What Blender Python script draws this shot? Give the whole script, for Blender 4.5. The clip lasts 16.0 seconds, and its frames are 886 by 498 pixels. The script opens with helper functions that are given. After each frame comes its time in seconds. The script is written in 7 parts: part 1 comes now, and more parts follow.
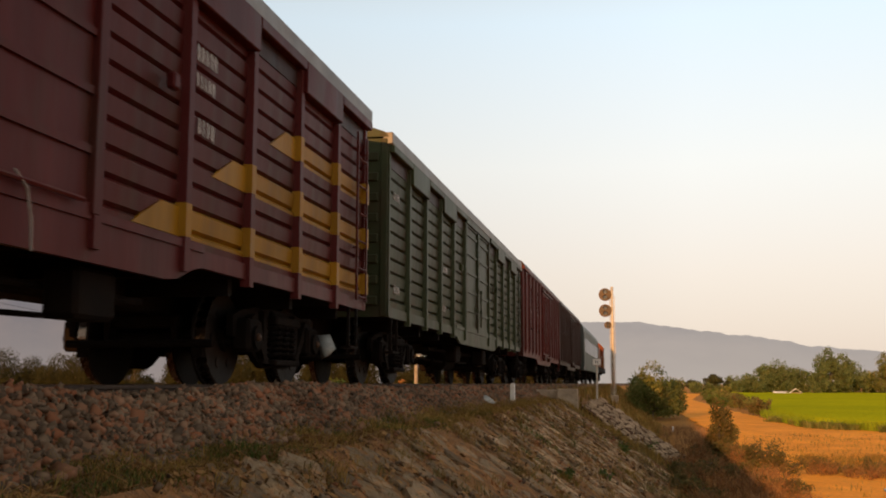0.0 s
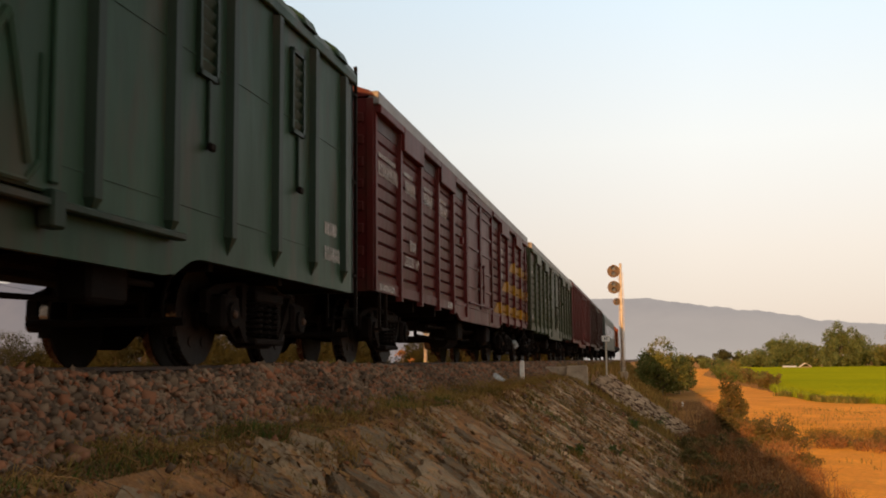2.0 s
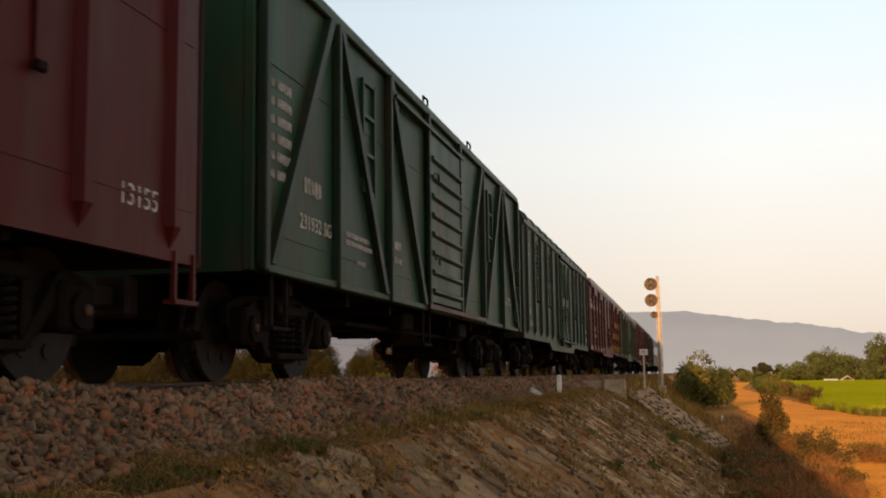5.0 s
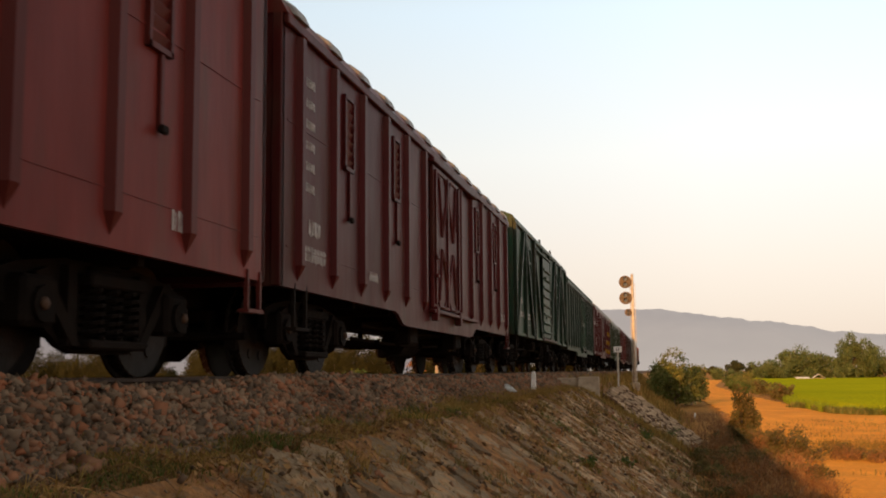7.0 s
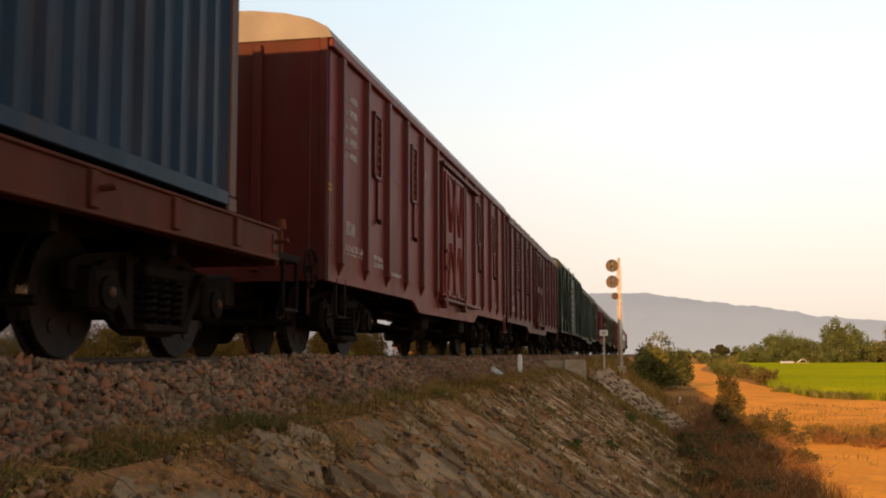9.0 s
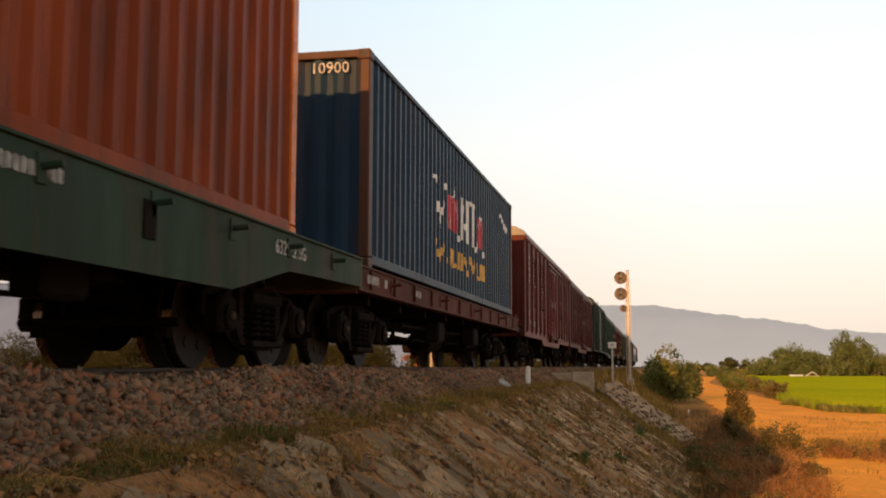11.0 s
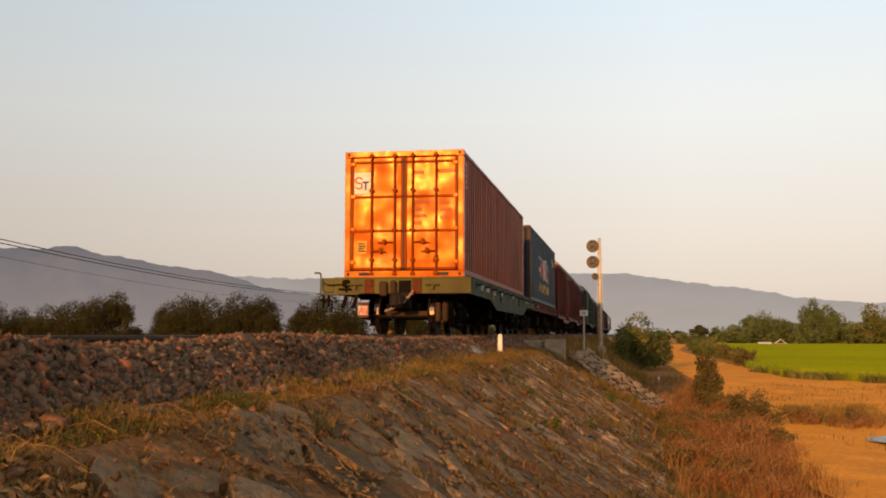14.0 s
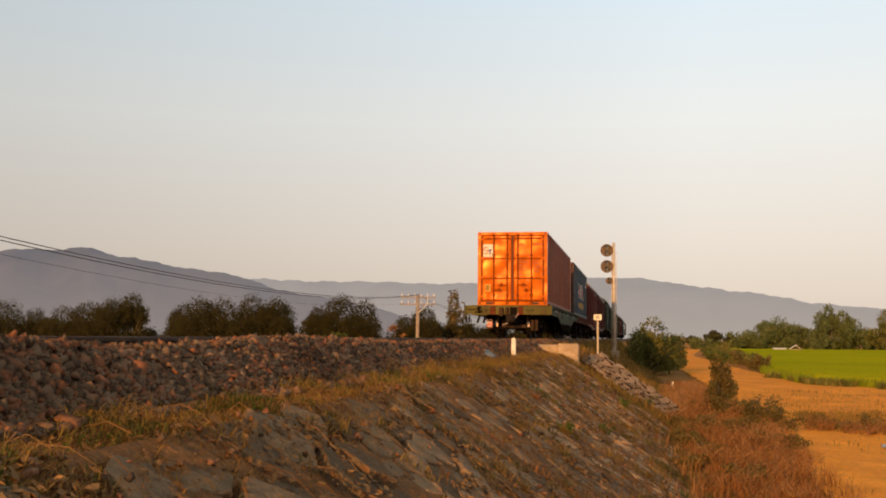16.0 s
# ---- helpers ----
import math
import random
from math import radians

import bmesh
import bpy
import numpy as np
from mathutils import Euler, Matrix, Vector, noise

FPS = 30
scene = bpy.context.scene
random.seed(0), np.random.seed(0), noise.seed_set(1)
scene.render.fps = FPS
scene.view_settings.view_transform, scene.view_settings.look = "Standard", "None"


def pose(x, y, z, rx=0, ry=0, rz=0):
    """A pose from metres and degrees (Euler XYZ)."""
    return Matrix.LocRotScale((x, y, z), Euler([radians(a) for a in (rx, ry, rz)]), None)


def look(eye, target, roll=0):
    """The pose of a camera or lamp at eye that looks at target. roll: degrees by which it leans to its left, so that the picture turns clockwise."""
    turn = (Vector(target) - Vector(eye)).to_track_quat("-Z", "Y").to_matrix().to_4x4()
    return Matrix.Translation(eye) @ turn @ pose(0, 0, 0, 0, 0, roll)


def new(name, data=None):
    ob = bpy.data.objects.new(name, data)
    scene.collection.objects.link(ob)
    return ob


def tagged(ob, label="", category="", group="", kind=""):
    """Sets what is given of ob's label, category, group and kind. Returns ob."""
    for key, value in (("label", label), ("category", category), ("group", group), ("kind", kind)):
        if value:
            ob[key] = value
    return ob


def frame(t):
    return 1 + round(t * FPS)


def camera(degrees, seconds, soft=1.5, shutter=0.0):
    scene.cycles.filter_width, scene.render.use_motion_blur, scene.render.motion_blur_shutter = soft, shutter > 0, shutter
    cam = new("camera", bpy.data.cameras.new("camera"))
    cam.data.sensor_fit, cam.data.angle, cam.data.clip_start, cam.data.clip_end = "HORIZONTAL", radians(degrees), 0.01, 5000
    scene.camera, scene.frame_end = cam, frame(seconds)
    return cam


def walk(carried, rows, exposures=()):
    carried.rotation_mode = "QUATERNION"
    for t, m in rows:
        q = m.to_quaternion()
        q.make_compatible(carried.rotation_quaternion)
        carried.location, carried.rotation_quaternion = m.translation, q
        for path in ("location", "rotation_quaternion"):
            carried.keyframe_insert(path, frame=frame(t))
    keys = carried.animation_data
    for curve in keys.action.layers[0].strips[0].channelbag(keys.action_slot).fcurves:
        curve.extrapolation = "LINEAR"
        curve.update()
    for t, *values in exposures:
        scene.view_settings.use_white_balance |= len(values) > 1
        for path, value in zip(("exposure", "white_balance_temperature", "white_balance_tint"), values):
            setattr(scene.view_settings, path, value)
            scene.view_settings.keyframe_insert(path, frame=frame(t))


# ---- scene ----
# World: y runs along the track in the direction of travel, x to the right of it, z = 0 at the rail head.
EYE = (0.0, 0.0, 0.02)
TRACK_X = -4.39
SPEED = 7.92          # metres per second
TAIL0 = 8.68 - 12.5 * SPEED   # where the train's tail is at 0 s

# hand-held on the spot: seconds, yaw, pitch, roll
AIM = [
    (0.0, 10.56, 7.24, -0.14),
    (0.5, 10.69, 7.10, -0.17),
    (1.0, 10.57, 6.69, 0.21),
    (1.5, 10.70, 5.97, 0.50),
    (2.0, 11.00, 6.08, 0.52),
    (2.5, 10.66, 6.85, 0.32),
    (3.0, 11.39, 7.33, 0.47),
    (3.5, 11.83, 7.08, 0.62),
    (4.0, 12.03, 6.42, 0.95),
    (4.5, 11.66, 6.40, 0.48),
    (5.0, 12.94, 6.88, 0.76),
    (5.2, 13.20, 7.05, 0.65),
    (7.3, 11.52, 6.65, 0.48),
    (7.5, 12.01, 6.97, 0.43),
    (8.0, 11.57, 6.35, 0.36),
    (8.5, 10.93, 5.71, 0.11),
    (10.8, 11.05, 6.20, 0.02),
    (11.0, 11.39, 6.34, -0.13),
    (11.5, 11.75, 5.78, -0.02),
    (12.0, 11.10, 4.59, -0.31),
    (12.5, 10.42, 4.63, 0.02),
    (13.0, 11.08, 4.95, 0.38),
    (13.5, 10.58, 5.17, 0.17),
    (14.0, 9.90, 4.60, -0.14),
    (14.5, 9.41, 5.01, -0.69),
    (15.0, 9.26, 4.94, -0.30),
    (15.5, 10.35, 5.04, -0.52),
    (16.0, 10.66, 4.78, -0.52),
]


def aim(yaw, pitch, roll):
    return pose(*EYE, 90 + pitch, 0, yaw) @ pose(0, 0, 0, 0, 0, -roll)


cam = camera(45.6, 16.0, soft=1.9, shutter=0.12)
walk(cam, [(t, aim(a, b, c)) for t, a, b, c in AIM],
     exposures=[(0.0, 0.13), (5.0, 0.17), (7.3, 0.25), (8.0, 0.28), (12.4, 0.33), (13.0, 0.32), (13.5, -0.08), (14.0, 0.02), (16.0, -0.02)])

# ---- world and sun: low warm sun behind the eye and to the far side of the train ----
SUN_AZ, SUN_EL = 12.3, 11.5      # degrees off the track's rear direction towards -x; height
world = bpy.data.worlds.new("world")
scene.world = world
world.use_nodes = True
wn, wl = world.node_tree.nodes, world.node_tree.links
sky = wn.new("ShaderNodeTexSky")
sky.sky_type, sky.sun_disc = "NISHITA", False
sky.sun_elevation, sky.sun_rotation = radians(SUN_EL), radians(180 + SUN_AZ)
sky.air_density, sky.dust_density, sky.ozone_density = 1.0, 2.5, 1.5
wn["Background"].inputs[1].default_value = 0.12
coord = wn.new("ShaderNodeTexCoord")
sep = wn.new("ShaderNodeSeparateXYZ")
wl.new(coord.outputs["Generated"], sep.inputs[0])
haze = wn.new("ShaderNodeValToRGB")      # evening haze: peach low down, pale blue above
haze.color_ramp.elements[0].position, haze.color_ramp.elements[0].color = 0.0, (7.0, 5.7, 4.7, 1)
haze.color_ramp.elements[1].position, haze.color_ramp.elements[1].color = 1.0, (3.9, 3.4, 2.75, 1)
for at, col in ((0.10, (7.9, 6.9, 6.0, 1)), (0.2, (8.2, 8.0, 7.5, 1)), (0.33, (7.0, 8.0, 8.6, 1)), (0.5, (5.0, 4.7, 4.15, 1))):
    e = haze.color_ramp.elements.new(at)
    e.color = col
wl.new(sep.outputs["Z"], haze.inputs[0])
mixsky = wn.new("ShaderNodeMix")
mixsky.data_type = "RGBA"
mixsky.inputs[0].default_value = 0.85
wl.new(sky.outputs[0], mixsky.inputs[6])
wl.new(haze.outputs[0], mixsky.inputs[7])
side = wn.new("ShaderNodeMapRange")        # the sky is duller away from the field's side
for k, v in enumerate((-0.6, 0.05, 0.70, 1.0)):
    side.inputs[k + 1].default_value = v
wl.new(sep.outputs["X"], side.inputs[0])
dull = wn.new("ShaderNodeVectorMath")
dull.operation = "SCALE"
wl.new(mixsky.outputs[2], dull.inputs[0])
wl.new(side.outputs[0], dull.inputs["Scale"])
wl.new(dull.outputs[0], wn["Background"].inputs[0])

sun_data = bpy.data.lights.new("sun", "SUN")
sun_data.energy, sun_data.angle, sun_data.color = 5.0, radians(0.6), (1.0, 0.47, 0.14)
sun = new("sun", sun_data)
sun.matrix_world = look((-math.sin(radians(SUN_AZ)) * 100, -math.cos(radians(SUN_AZ)) * 100, math.tan(radians(SUN_EL)) * 100), (0, 0, 0))

# ---- materials ----
def material(name, base, second=None, scale=4.0, rough=0.7, metal=0.0, bump=0.15, fine=60.0, island=0.0, vary=0.0,
             stain=None, stain_amount=0.35, stretch=(1, 1, 1), gloss=0.5, fine_detail=3.0):
    """Base and second colour mixed by coarse noise, fine grain, a stain at another scale, bump; vary: by object, island: by piece."""
    m = bpy.data.materials.new(name)
    m.use_nodes = True
    n, l = m.node_tree.nodes, m.node_tree.links
    b = n["Principled BSDF"]
    b.inputs["Metallic"].default_value = metal
    b.inputs["Specular IOR Level"].default_value = gloss
    tc = n.new("ShaderNodeTexCoord")
    mp = n.new("ShaderNodeMapping")
    mp.inputs["Scale"].default_value = stretch
    l.new(tc.outputs["Object"], mp.inputs[0])

    def noise_at(s, detail=5.0):
        t = n.new("ShaderNodeTexNoise")
        t.inputs["Scale"].default_value, t.inputs["Detail"].default_value = s, detail
        l.new(mp.outputs[0], t.inputs["Vector"])
        return t.outputs["Fac"]

    def ramp(fac, lo, hi):
        r = n.new("ShaderNodeMapRange")
        r.inputs[1].default_value, r.inputs[2].default_value = lo, hi
        l.new(fac, r.inputs[0])
        return r.outputs[0]

    def mix(fac, a, c, kind="MIX"):
        x = n.new("ShaderNodeMix")
        x.data_type, x.blend_type = "RGBA", kind
        for sock, v in ((x.inputs[0], fac), (x.inputs[6], a), (x.inputs[7], c)):
            if isinstance(v, (int, float)):
                sock.default_value = v
            elif isinstance(v, tuple):
                sock.default_value = (*v, 1) if len(v) == 3 else v
            else:
                l.new(v, sock)
        return x.outputs[2]

    second = second or tuple(c * 0.7 for c in base)
    col = mix(ramp(noise_at(scale), 0.35, 0.65), base, second)
    if stain:
        amount = n.new("ShaderNodeMath")
        amount.operation = "MULTIPLY"
        amount.inputs[1].default_value = stain_amount
        l.new(ramp(noise_at(scale * 2.7, 8.0), 0.5, 0.68), amount.inputs[0])
        col = mix(amount.outputs[0], col, stain)
    grain = ramp(noise_at(fine, fine_detail), 0.25, 0.75)
    hsv = n.new("ShaderNodeHueSaturation")
    l.new(col, hsv.inputs["Color"])
    val = n.new("ShaderNodeMapRange")
    val.inputs[3].default_value, val.inputs[4].default_value = 0.82, 1.18
    l.new(grain, val.inputs[0])
    out = val.outputs[0]
    for amount, node, sock in ((island, "ShaderNodeNewGeometry", "Random Per Island"), (vary, "ShaderNodeObjectInfo", "Random")):
        if amount:
            g = n.new(node)
            r = n.new("ShaderNodeMapRange")
            r.inputs[3].default_value, r.inputs[4].default_value = 1 - amount, 1 + amount
            l.new(g.outputs[sock], r.inputs[0])
            mul = n.new("ShaderNodeMath")
            mul.operation = "MULTIPLY"
            l.new(out, mul.inputs[0])
            l.new(r.outputs[0], mul.inputs[1])
            out = mul.outputs[0]
    l.new(out, hsv.inputs["Value"])
    l.new(hsv.outputs[0], b.inputs["Base Color"])
    rr = n.new("ShaderNodeMapRange")
    rr.inputs[3].default_value, rr.inputs[4].default_value = max(0.02, rough - 0.12), min(1, rough + 0.12)
    l.new(noise_at(scale * 3), rr.inputs[0])
    l.new(rr.outputs[0], b.inputs["Roughness"])
    if bump:
        bp = n.new("ShaderNodeBump")
        bp.inputs["Strength"].default_value, bp.inputs["Distance"].default_value = bump, 0.02
        l.new(grain, bp.inputs["Height"])
        l.new(bp.outputs[0], b.inputs["Normal"])
    return m


def two_tone(name, a, c, d, rough=0.85, gloss=0.3, translucent=0.0, bump=0.0):
    """Pieces of one mesh take their colour from a, c, d by island."""
    m = bpy.data.materials.new(name)
    m.use_nodes = True
    n, l = m.node_tree.nodes, m.node_tree.links
    b = n["Principled BSDF"]
    b.inputs["Roughness"].default_value, b.inputs["Specular IOR Level"].default_value = rough, gloss
    g = n.new("ShaderNodeNewGeometry")
    r = n.new("ShaderNodeValToRGB")
    r.color_ramp.elements[0].color, r.color_ramp.elements[1].color = (*a, 1), (*d, 1)
    r.color_ramp.elements.new(0.5).color = (*c, 1)
    l.new(g.outputs["Random Per Island"], r.inputs[0])
    tc = n.new("ShaderNodeTexCoord")
    t = n.new("ShaderNodeTexNoise")
    t.inputs["Scale"].default_value = 0.9
    l.new(tc.outputs["Object"], t.inputs["Vector"])
    hsv = n.new("ShaderNodeHueSaturation")
    v = n.new("ShaderNodeMapRange")
    v.inputs[1].default_value, v.inputs[2].default_value = 0.3, 0.7
    v.inputs[3].default_value, v.inputs[4].default_value = 0.7, 1.3
    l.new(t.outputs["Fac"], v.inputs[0])
    l.new(v.outputs[0], hsv.inputs["Value"])
    l.new(r.outputs[0], hsv.inputs["Color"])
    l.new(hsv.outputs[0], b.inputs["Base Color"])
    if translucent:
        tr = n.new("ShaderNodeBsdfTranslucent")
        l.new(hsv.outputs[0], tr.inputs[0])
        ms = n.new("ShaderNodeMixShader")
        ms.inputs[0].default_value = translucent
        l.new(b.outputs[0], ms.inputs[1])
        l.new(tr.outputs[0], ms.inputs[2])
        l.new(ms.outputs[0], n["Material Output"].inputs[0])
    return m


def painted(name, base, second=None, rough=0.42, rust=0.5, gloss=0.05, metal=0.0):
    """Weathered wagon paint with soot and rust streaks that run down."""
    base = tuple(c * 0.53 for c in base)
    return material(name, base, tuple(c * 0.53 for c in second) if second else tuple(c * 0.66 for c in base), scale=1.1, rough=rough, bump=0.14, fine=4.5, fine_detail=5.0,
                    stain=(0.058, 0.032, 0.022), stain_amount=rust, stretch=(1, 1, 0.26), vary=0.04, gloss=gloss, metal=metal)


M_PURPLE = painted("maroon_paint", (0.158, 0.027, 0.025))
M_YELLOW = painted("yellow_paint", (0.55, 0.27, 0.02), rust=0.2)
M_OLIVE = painted("olive_paint", (0.092, 0.108, 0.056))
M_RED = painted("oxide_red_paint", (0.255, 0.046, 0.038), (0.180, 0.030, 0.025))
M_REDDARK = painted("dark_oxide_paint", (0.125, 0.021, 0.020), (0.092, 0.016, 0.015))
M_RED2 = painted("bright_red_paint", (0.216, 0.0285, 0.0222))
M_BROWN = painted("brown_paint", (0.0708, 0.0276, 0.0192))
M_GREEN = painted("green_paint", (0.052, 0.112, 0.070), (0.035, 0.072, 0.044))
M_GREEN2 = painted("bottle_green_paint", (0.044, 0.112, 0.064), (0.030, 0.070, 0.043))
M_REDRIB = painted("dark_red_paint", (0.165, 0.034, 0.028))      # rib and end coats darker than the faded sheets: shading put into the colour
M_GREENRIB = painted("dark_green_paint", (0.036, 0.062, 0.041))
M_RIBS = {"oxide_red_paint": M_REDRIB, "dark_oxide_paint": M_REDDARK, "bright_red_paint": M_REDRIB, "green_paint": M_GREENRIB, "bottle_green_paint": M_GREENRIB}
M_GREYGREEN = painted("grey_green_paint", (0.13, 0.15, 0.13))
M_DECK = painted("flat_wagon_green", (0.046, 0.088, 0.056), (0.0297, 0.0507, 0.0339), rough=0.6)
M_DECKEND = painted("flat_wagon_olive", (0.20, 0.185, 0.060))
M_DRAWGEAR = painted("worn_brown_casting", (0.10, 0.060, 0.034), rough=0.65)
M_DECKRED = painted("flat_wagon_rust", (0.16, 0.050, 0.032), rough=0.65)
M_ORANGE = material("container_orange", (0.51, 0.124, 0.002), (0.40, 0.086, 0.002), scale=2.2, rough=0.25, bump=1.0, fine=1.7, fine_detail=0.6,
                    stain=(0.13, 0.045, 0.015), stain_amount=0.35, gloss=0.06, metal=0.075)
# container sides: orange darkened as painted shade, with real rust stains over it
M_ORANGESIDE = painted("container_shaded_orange", (0.42, 0.088, 0.027), (0.29, 0.060, 0.021), rough=0.38, rust=0.5, gloss=0.03)
M_BLUE = painted("container_blue", (0.030, 0.066, 0.118), (0.024, 0.050, 0.088), rough=0.42, rust=0.3)
M_POST = painted("container_brown_post", (0.17, 0.085, 0.06))
M_ROOF = material("grey_roof_sheet", (0.17, 0.16, 0.15), (0.11, 0.10, 0.095), scale=1.2, rough=0.5, bump=0.05, stain=(0.12, 0.07, 0.05))
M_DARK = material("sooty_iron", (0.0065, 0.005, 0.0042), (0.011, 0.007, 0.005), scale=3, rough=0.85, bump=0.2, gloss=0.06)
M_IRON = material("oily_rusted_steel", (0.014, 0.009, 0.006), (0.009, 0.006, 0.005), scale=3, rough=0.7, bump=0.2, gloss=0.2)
M_TREAD = material("worn_wheel_tread", (0.20, 0.16, 0.13), (0.12, 0.09, 0.07), scale=5, rough=0.26, metal=1.0, bump=0.03)
M_RAIL = material("rail_steel", (0.045, 0.026, 0.017), (0.075, 0.042, 0.026), scale=3, rough=0.7, metal=0.1, bump=0.1, gloss=0.2)
M_WHITE = material("white_paint", (0.72, 0.70, 0.66), (0.6, 0.57, 0.52), scale=6, rough=0.6, bump=0.03)
M_STENCIL = material("stencil_white", (0.50, 0.48, 0.45), (0.24, 0.22, 0.21), scale=9, rough=0.7, bump=0.0)
M_LOGORED = material("logo_red", (0.55, 0.03, 0.05), scale=9, rough=0.6, bump=0.0)
M_LOGOBLUE = material("logo_blue", (0.05, 0.05, 0.30), scale=9, rough=0.6, bump=0.0)
M_LOGOYEL = material("logo_yellow", (0.62, 0.33, 0.03), scale=9, rough=0.6, bump=0.0)
M_RUBBER = material("black_rubber", (0.02, 0.02, 0.02), scale=6, rough=0.7, bump=0.05)
M_HOSE = material("canvas_hose", (0.25, 0.2, 0.17), scale=12, rough=0.8)
M_PLASTIC = material("white_plastic_sack", (0.36, 0.37, 0.35), (0.24, 0.25, 0.24), scale=8, rough=0.5, gloss=0.2)
M_CONCRETE = material("weathered_concrete", (0.46, 0.37, 0.27), (0.32, 0.25, 0.18), scale=3, rough=0.9, bump=0.3, fine=40, stain=(0.1, 0.075, 0.05), gloss=0.1)
M_SLEEPER = material("concrete_sleeper", (0.24, 0.20, 0.17), (0.16, 0.13, 0.11), scale=3, rough=0.9, bump=0.3, gloss=0.1)
M_STONE = material("pitching_stone", (0.182, 0.136, 0.092), (0.265, 0.185, 0.108), scale=4.0, rough=0.9, bump=0.9, fine=24, vary=0.40, island=0.40,
                   stain=(0.30, 0.135, 0.050), stain_amount=0.6, gloss=0.04)
M_STONEFAR = material("clean_pitching_stone", (0.27, 0.188, 0.122), (0.35, 0.25, 0.162), scale=2.2, rough=0.9, bump=0.4, fine=22, vary=0.25, gloss=0.05)
M_BALLAST = two_tone("ballast_stone", (0.062, 0.043, 0.030), (0.190, 0.132, 0.088), (0.235, 0.092, 0.046), gloss=0.04)
M_BALLASTBED = material("ballast_bed", (0.11, 0.066, 0.042), (0.16, 0.095, 0.060), scale=9, rough=0.95, bump=1.0, fine=22, gloss=0.05)
M_SOIL = material("earth_and_dry_litter", (0.25, 0.118, 0.034), (0.42, 0.20, 0.055), scale=1.3, rough=0.95, bump=0.8, fine=18,
                  stain=(0.14, 0.125, 0.040), stain_amount=0.5, gloss=0.04)
M_BED = material("slope_earth", (0.145, 0.078, 0.038), (0.31, 0.150, 0.060), scale=6, rough=0.95, bump=0.9, fine=30,
                 stain=(0.10, 0.080, 0.055), stain_amount=0.7, gloss=0.04)
M_DIRT = material("orange_dirt_road", (0.78, 0.33, 0.045), (0.62, 0.25, 0.036), scale=0.5, rough=0.95, bump=0.5, fine=9,
                  stain=(0.46, 0.21, 0.04), stain_amount=0.4, gloss=0.03)
M_PADDY = material("young_rice", (0.34, 0.35, 0.010), (0.27, 0.30, 0.010), scale=0.06, rough=0.95, bump=0.8, fine=5, gloss=0.0)
M_WATER = material("still_pond_water", (0.11, 0.14, 0.12), scale=1, rough=0.3, bump=0.02, gloss=0.35)
M_GRASSDRY = two_tone("dry_grass", (0.17, 0.100, 0.028), (0.31, 0.190, 0.052), (0.12, 0.105, 0.028), translucent=0.3, gloss=0.1)
M_GRASSGREEN = two_tone("green_grass", (0.050, 0.080, 0.018), (0.085, 0.110, 0.024), (0.15, 0.120, 0.032), translucent=0.3, gloss=0.1)
M_RICE = two_tone("rice_blades", (0.15, 0.22, 0.010), (0.24, 0.31, 0.012), (0.10, 0.15, 0.012), translucent=0.3)
M_LEAFDARK = two_tone("dark_foliage", (0.034, 0.044, 0.015), (0.048, 0.054, 0.018), (0.066, 0.062, 0.021), translucent=0.25)
M_LEAF = two_tone("foliage", (0.045, 0.085, 0.018), (0.085, 0.13, 0.026), (0.15, 0.15, 0.036), translucent=0.3)
M_LEAFRED = two_tone("dry_red_brush", (0.20, 0.072, 0.026), (0.34, 0.150, 0.046), (0.085, 0.060, 0.022), translucent=0.25, gloss=0.1)
M_WOODLAND = two_tone("olive_woodland", (0.036, 0.037, 0.015), (0.047, 0.045, 0.017), (0.060, 0.052, 0.021), translucent=0.25, gloss=0.05)
M_LEAFFIELD = two_tone("field_scrub", (0.090, 0.110, 0.028), (0.150, 0.160, 0.045), (0.23, 0.195, 0.068), translucent=0.3, gloss=0.05)
# far trees: distance haze is painted into this paler leaf colour
M_FARLEAF = two_tone("hazy_leaves", (0.090, 0.125, 0.045), (0.135, 0.170, 0.065), (0.185, 0.195, 0.085), translucent=0.35, gloss=0.05)
M_BRUSH = two_tone("dull_green_brush", (0.088, 0.084, 0.030), (0.145, 0.120, 0.044), (0.21, 0.130, 0.052), translucent=0.3, gloss=0.05)
M_TWIG = two_tone("rust_twigs", (0.17, 0.078, 0.036), (0.32, 0.180, 0.082), (0.10, 0.055, 0.026), gloss=0.05)
M_JOINT = material("dark_joint_earth", (0.055, 0.028, 0.016), (0.08, 0.042, 0.022), scale=5, rough=0.95, bump=0.8, fine=20, gloss=0.04)
M_BARK = material("bark", (0.10, 0.07, 0.05), (0.16, 0.11, 0.075), scale=5, rough=0.95, bump=0.6)
M_POLE = material("pale_painted_steel", (0.55, 0.50, 0.42), (0.42, 0.37, 0.30), scale=3, rough=0.6, bump=0.05, stain=(0.25, 0.13, 0.07))
M_POLEWOOD = material("concrete_pole", (0.32, 0.27, 0.22), scale=4, rough=0.9, bump=0.2)
M_WIRE = material("dark_wire", (0.04, 0.04, 0.045), scale=4, rough=0.6, bump=0.0)
M_LENS = material("dark_lamp_glass", (0.02, 0.02, 0.02), scale=5, rough=0.15, bump=0.0, gloss=0.8)
M_SIGNALHEAD = material("signal_head_bronze", (0.055, 0.034, 0.018), (0.09, 0.05, 0.024), scale=6, rough=0.6, bump=0.1)


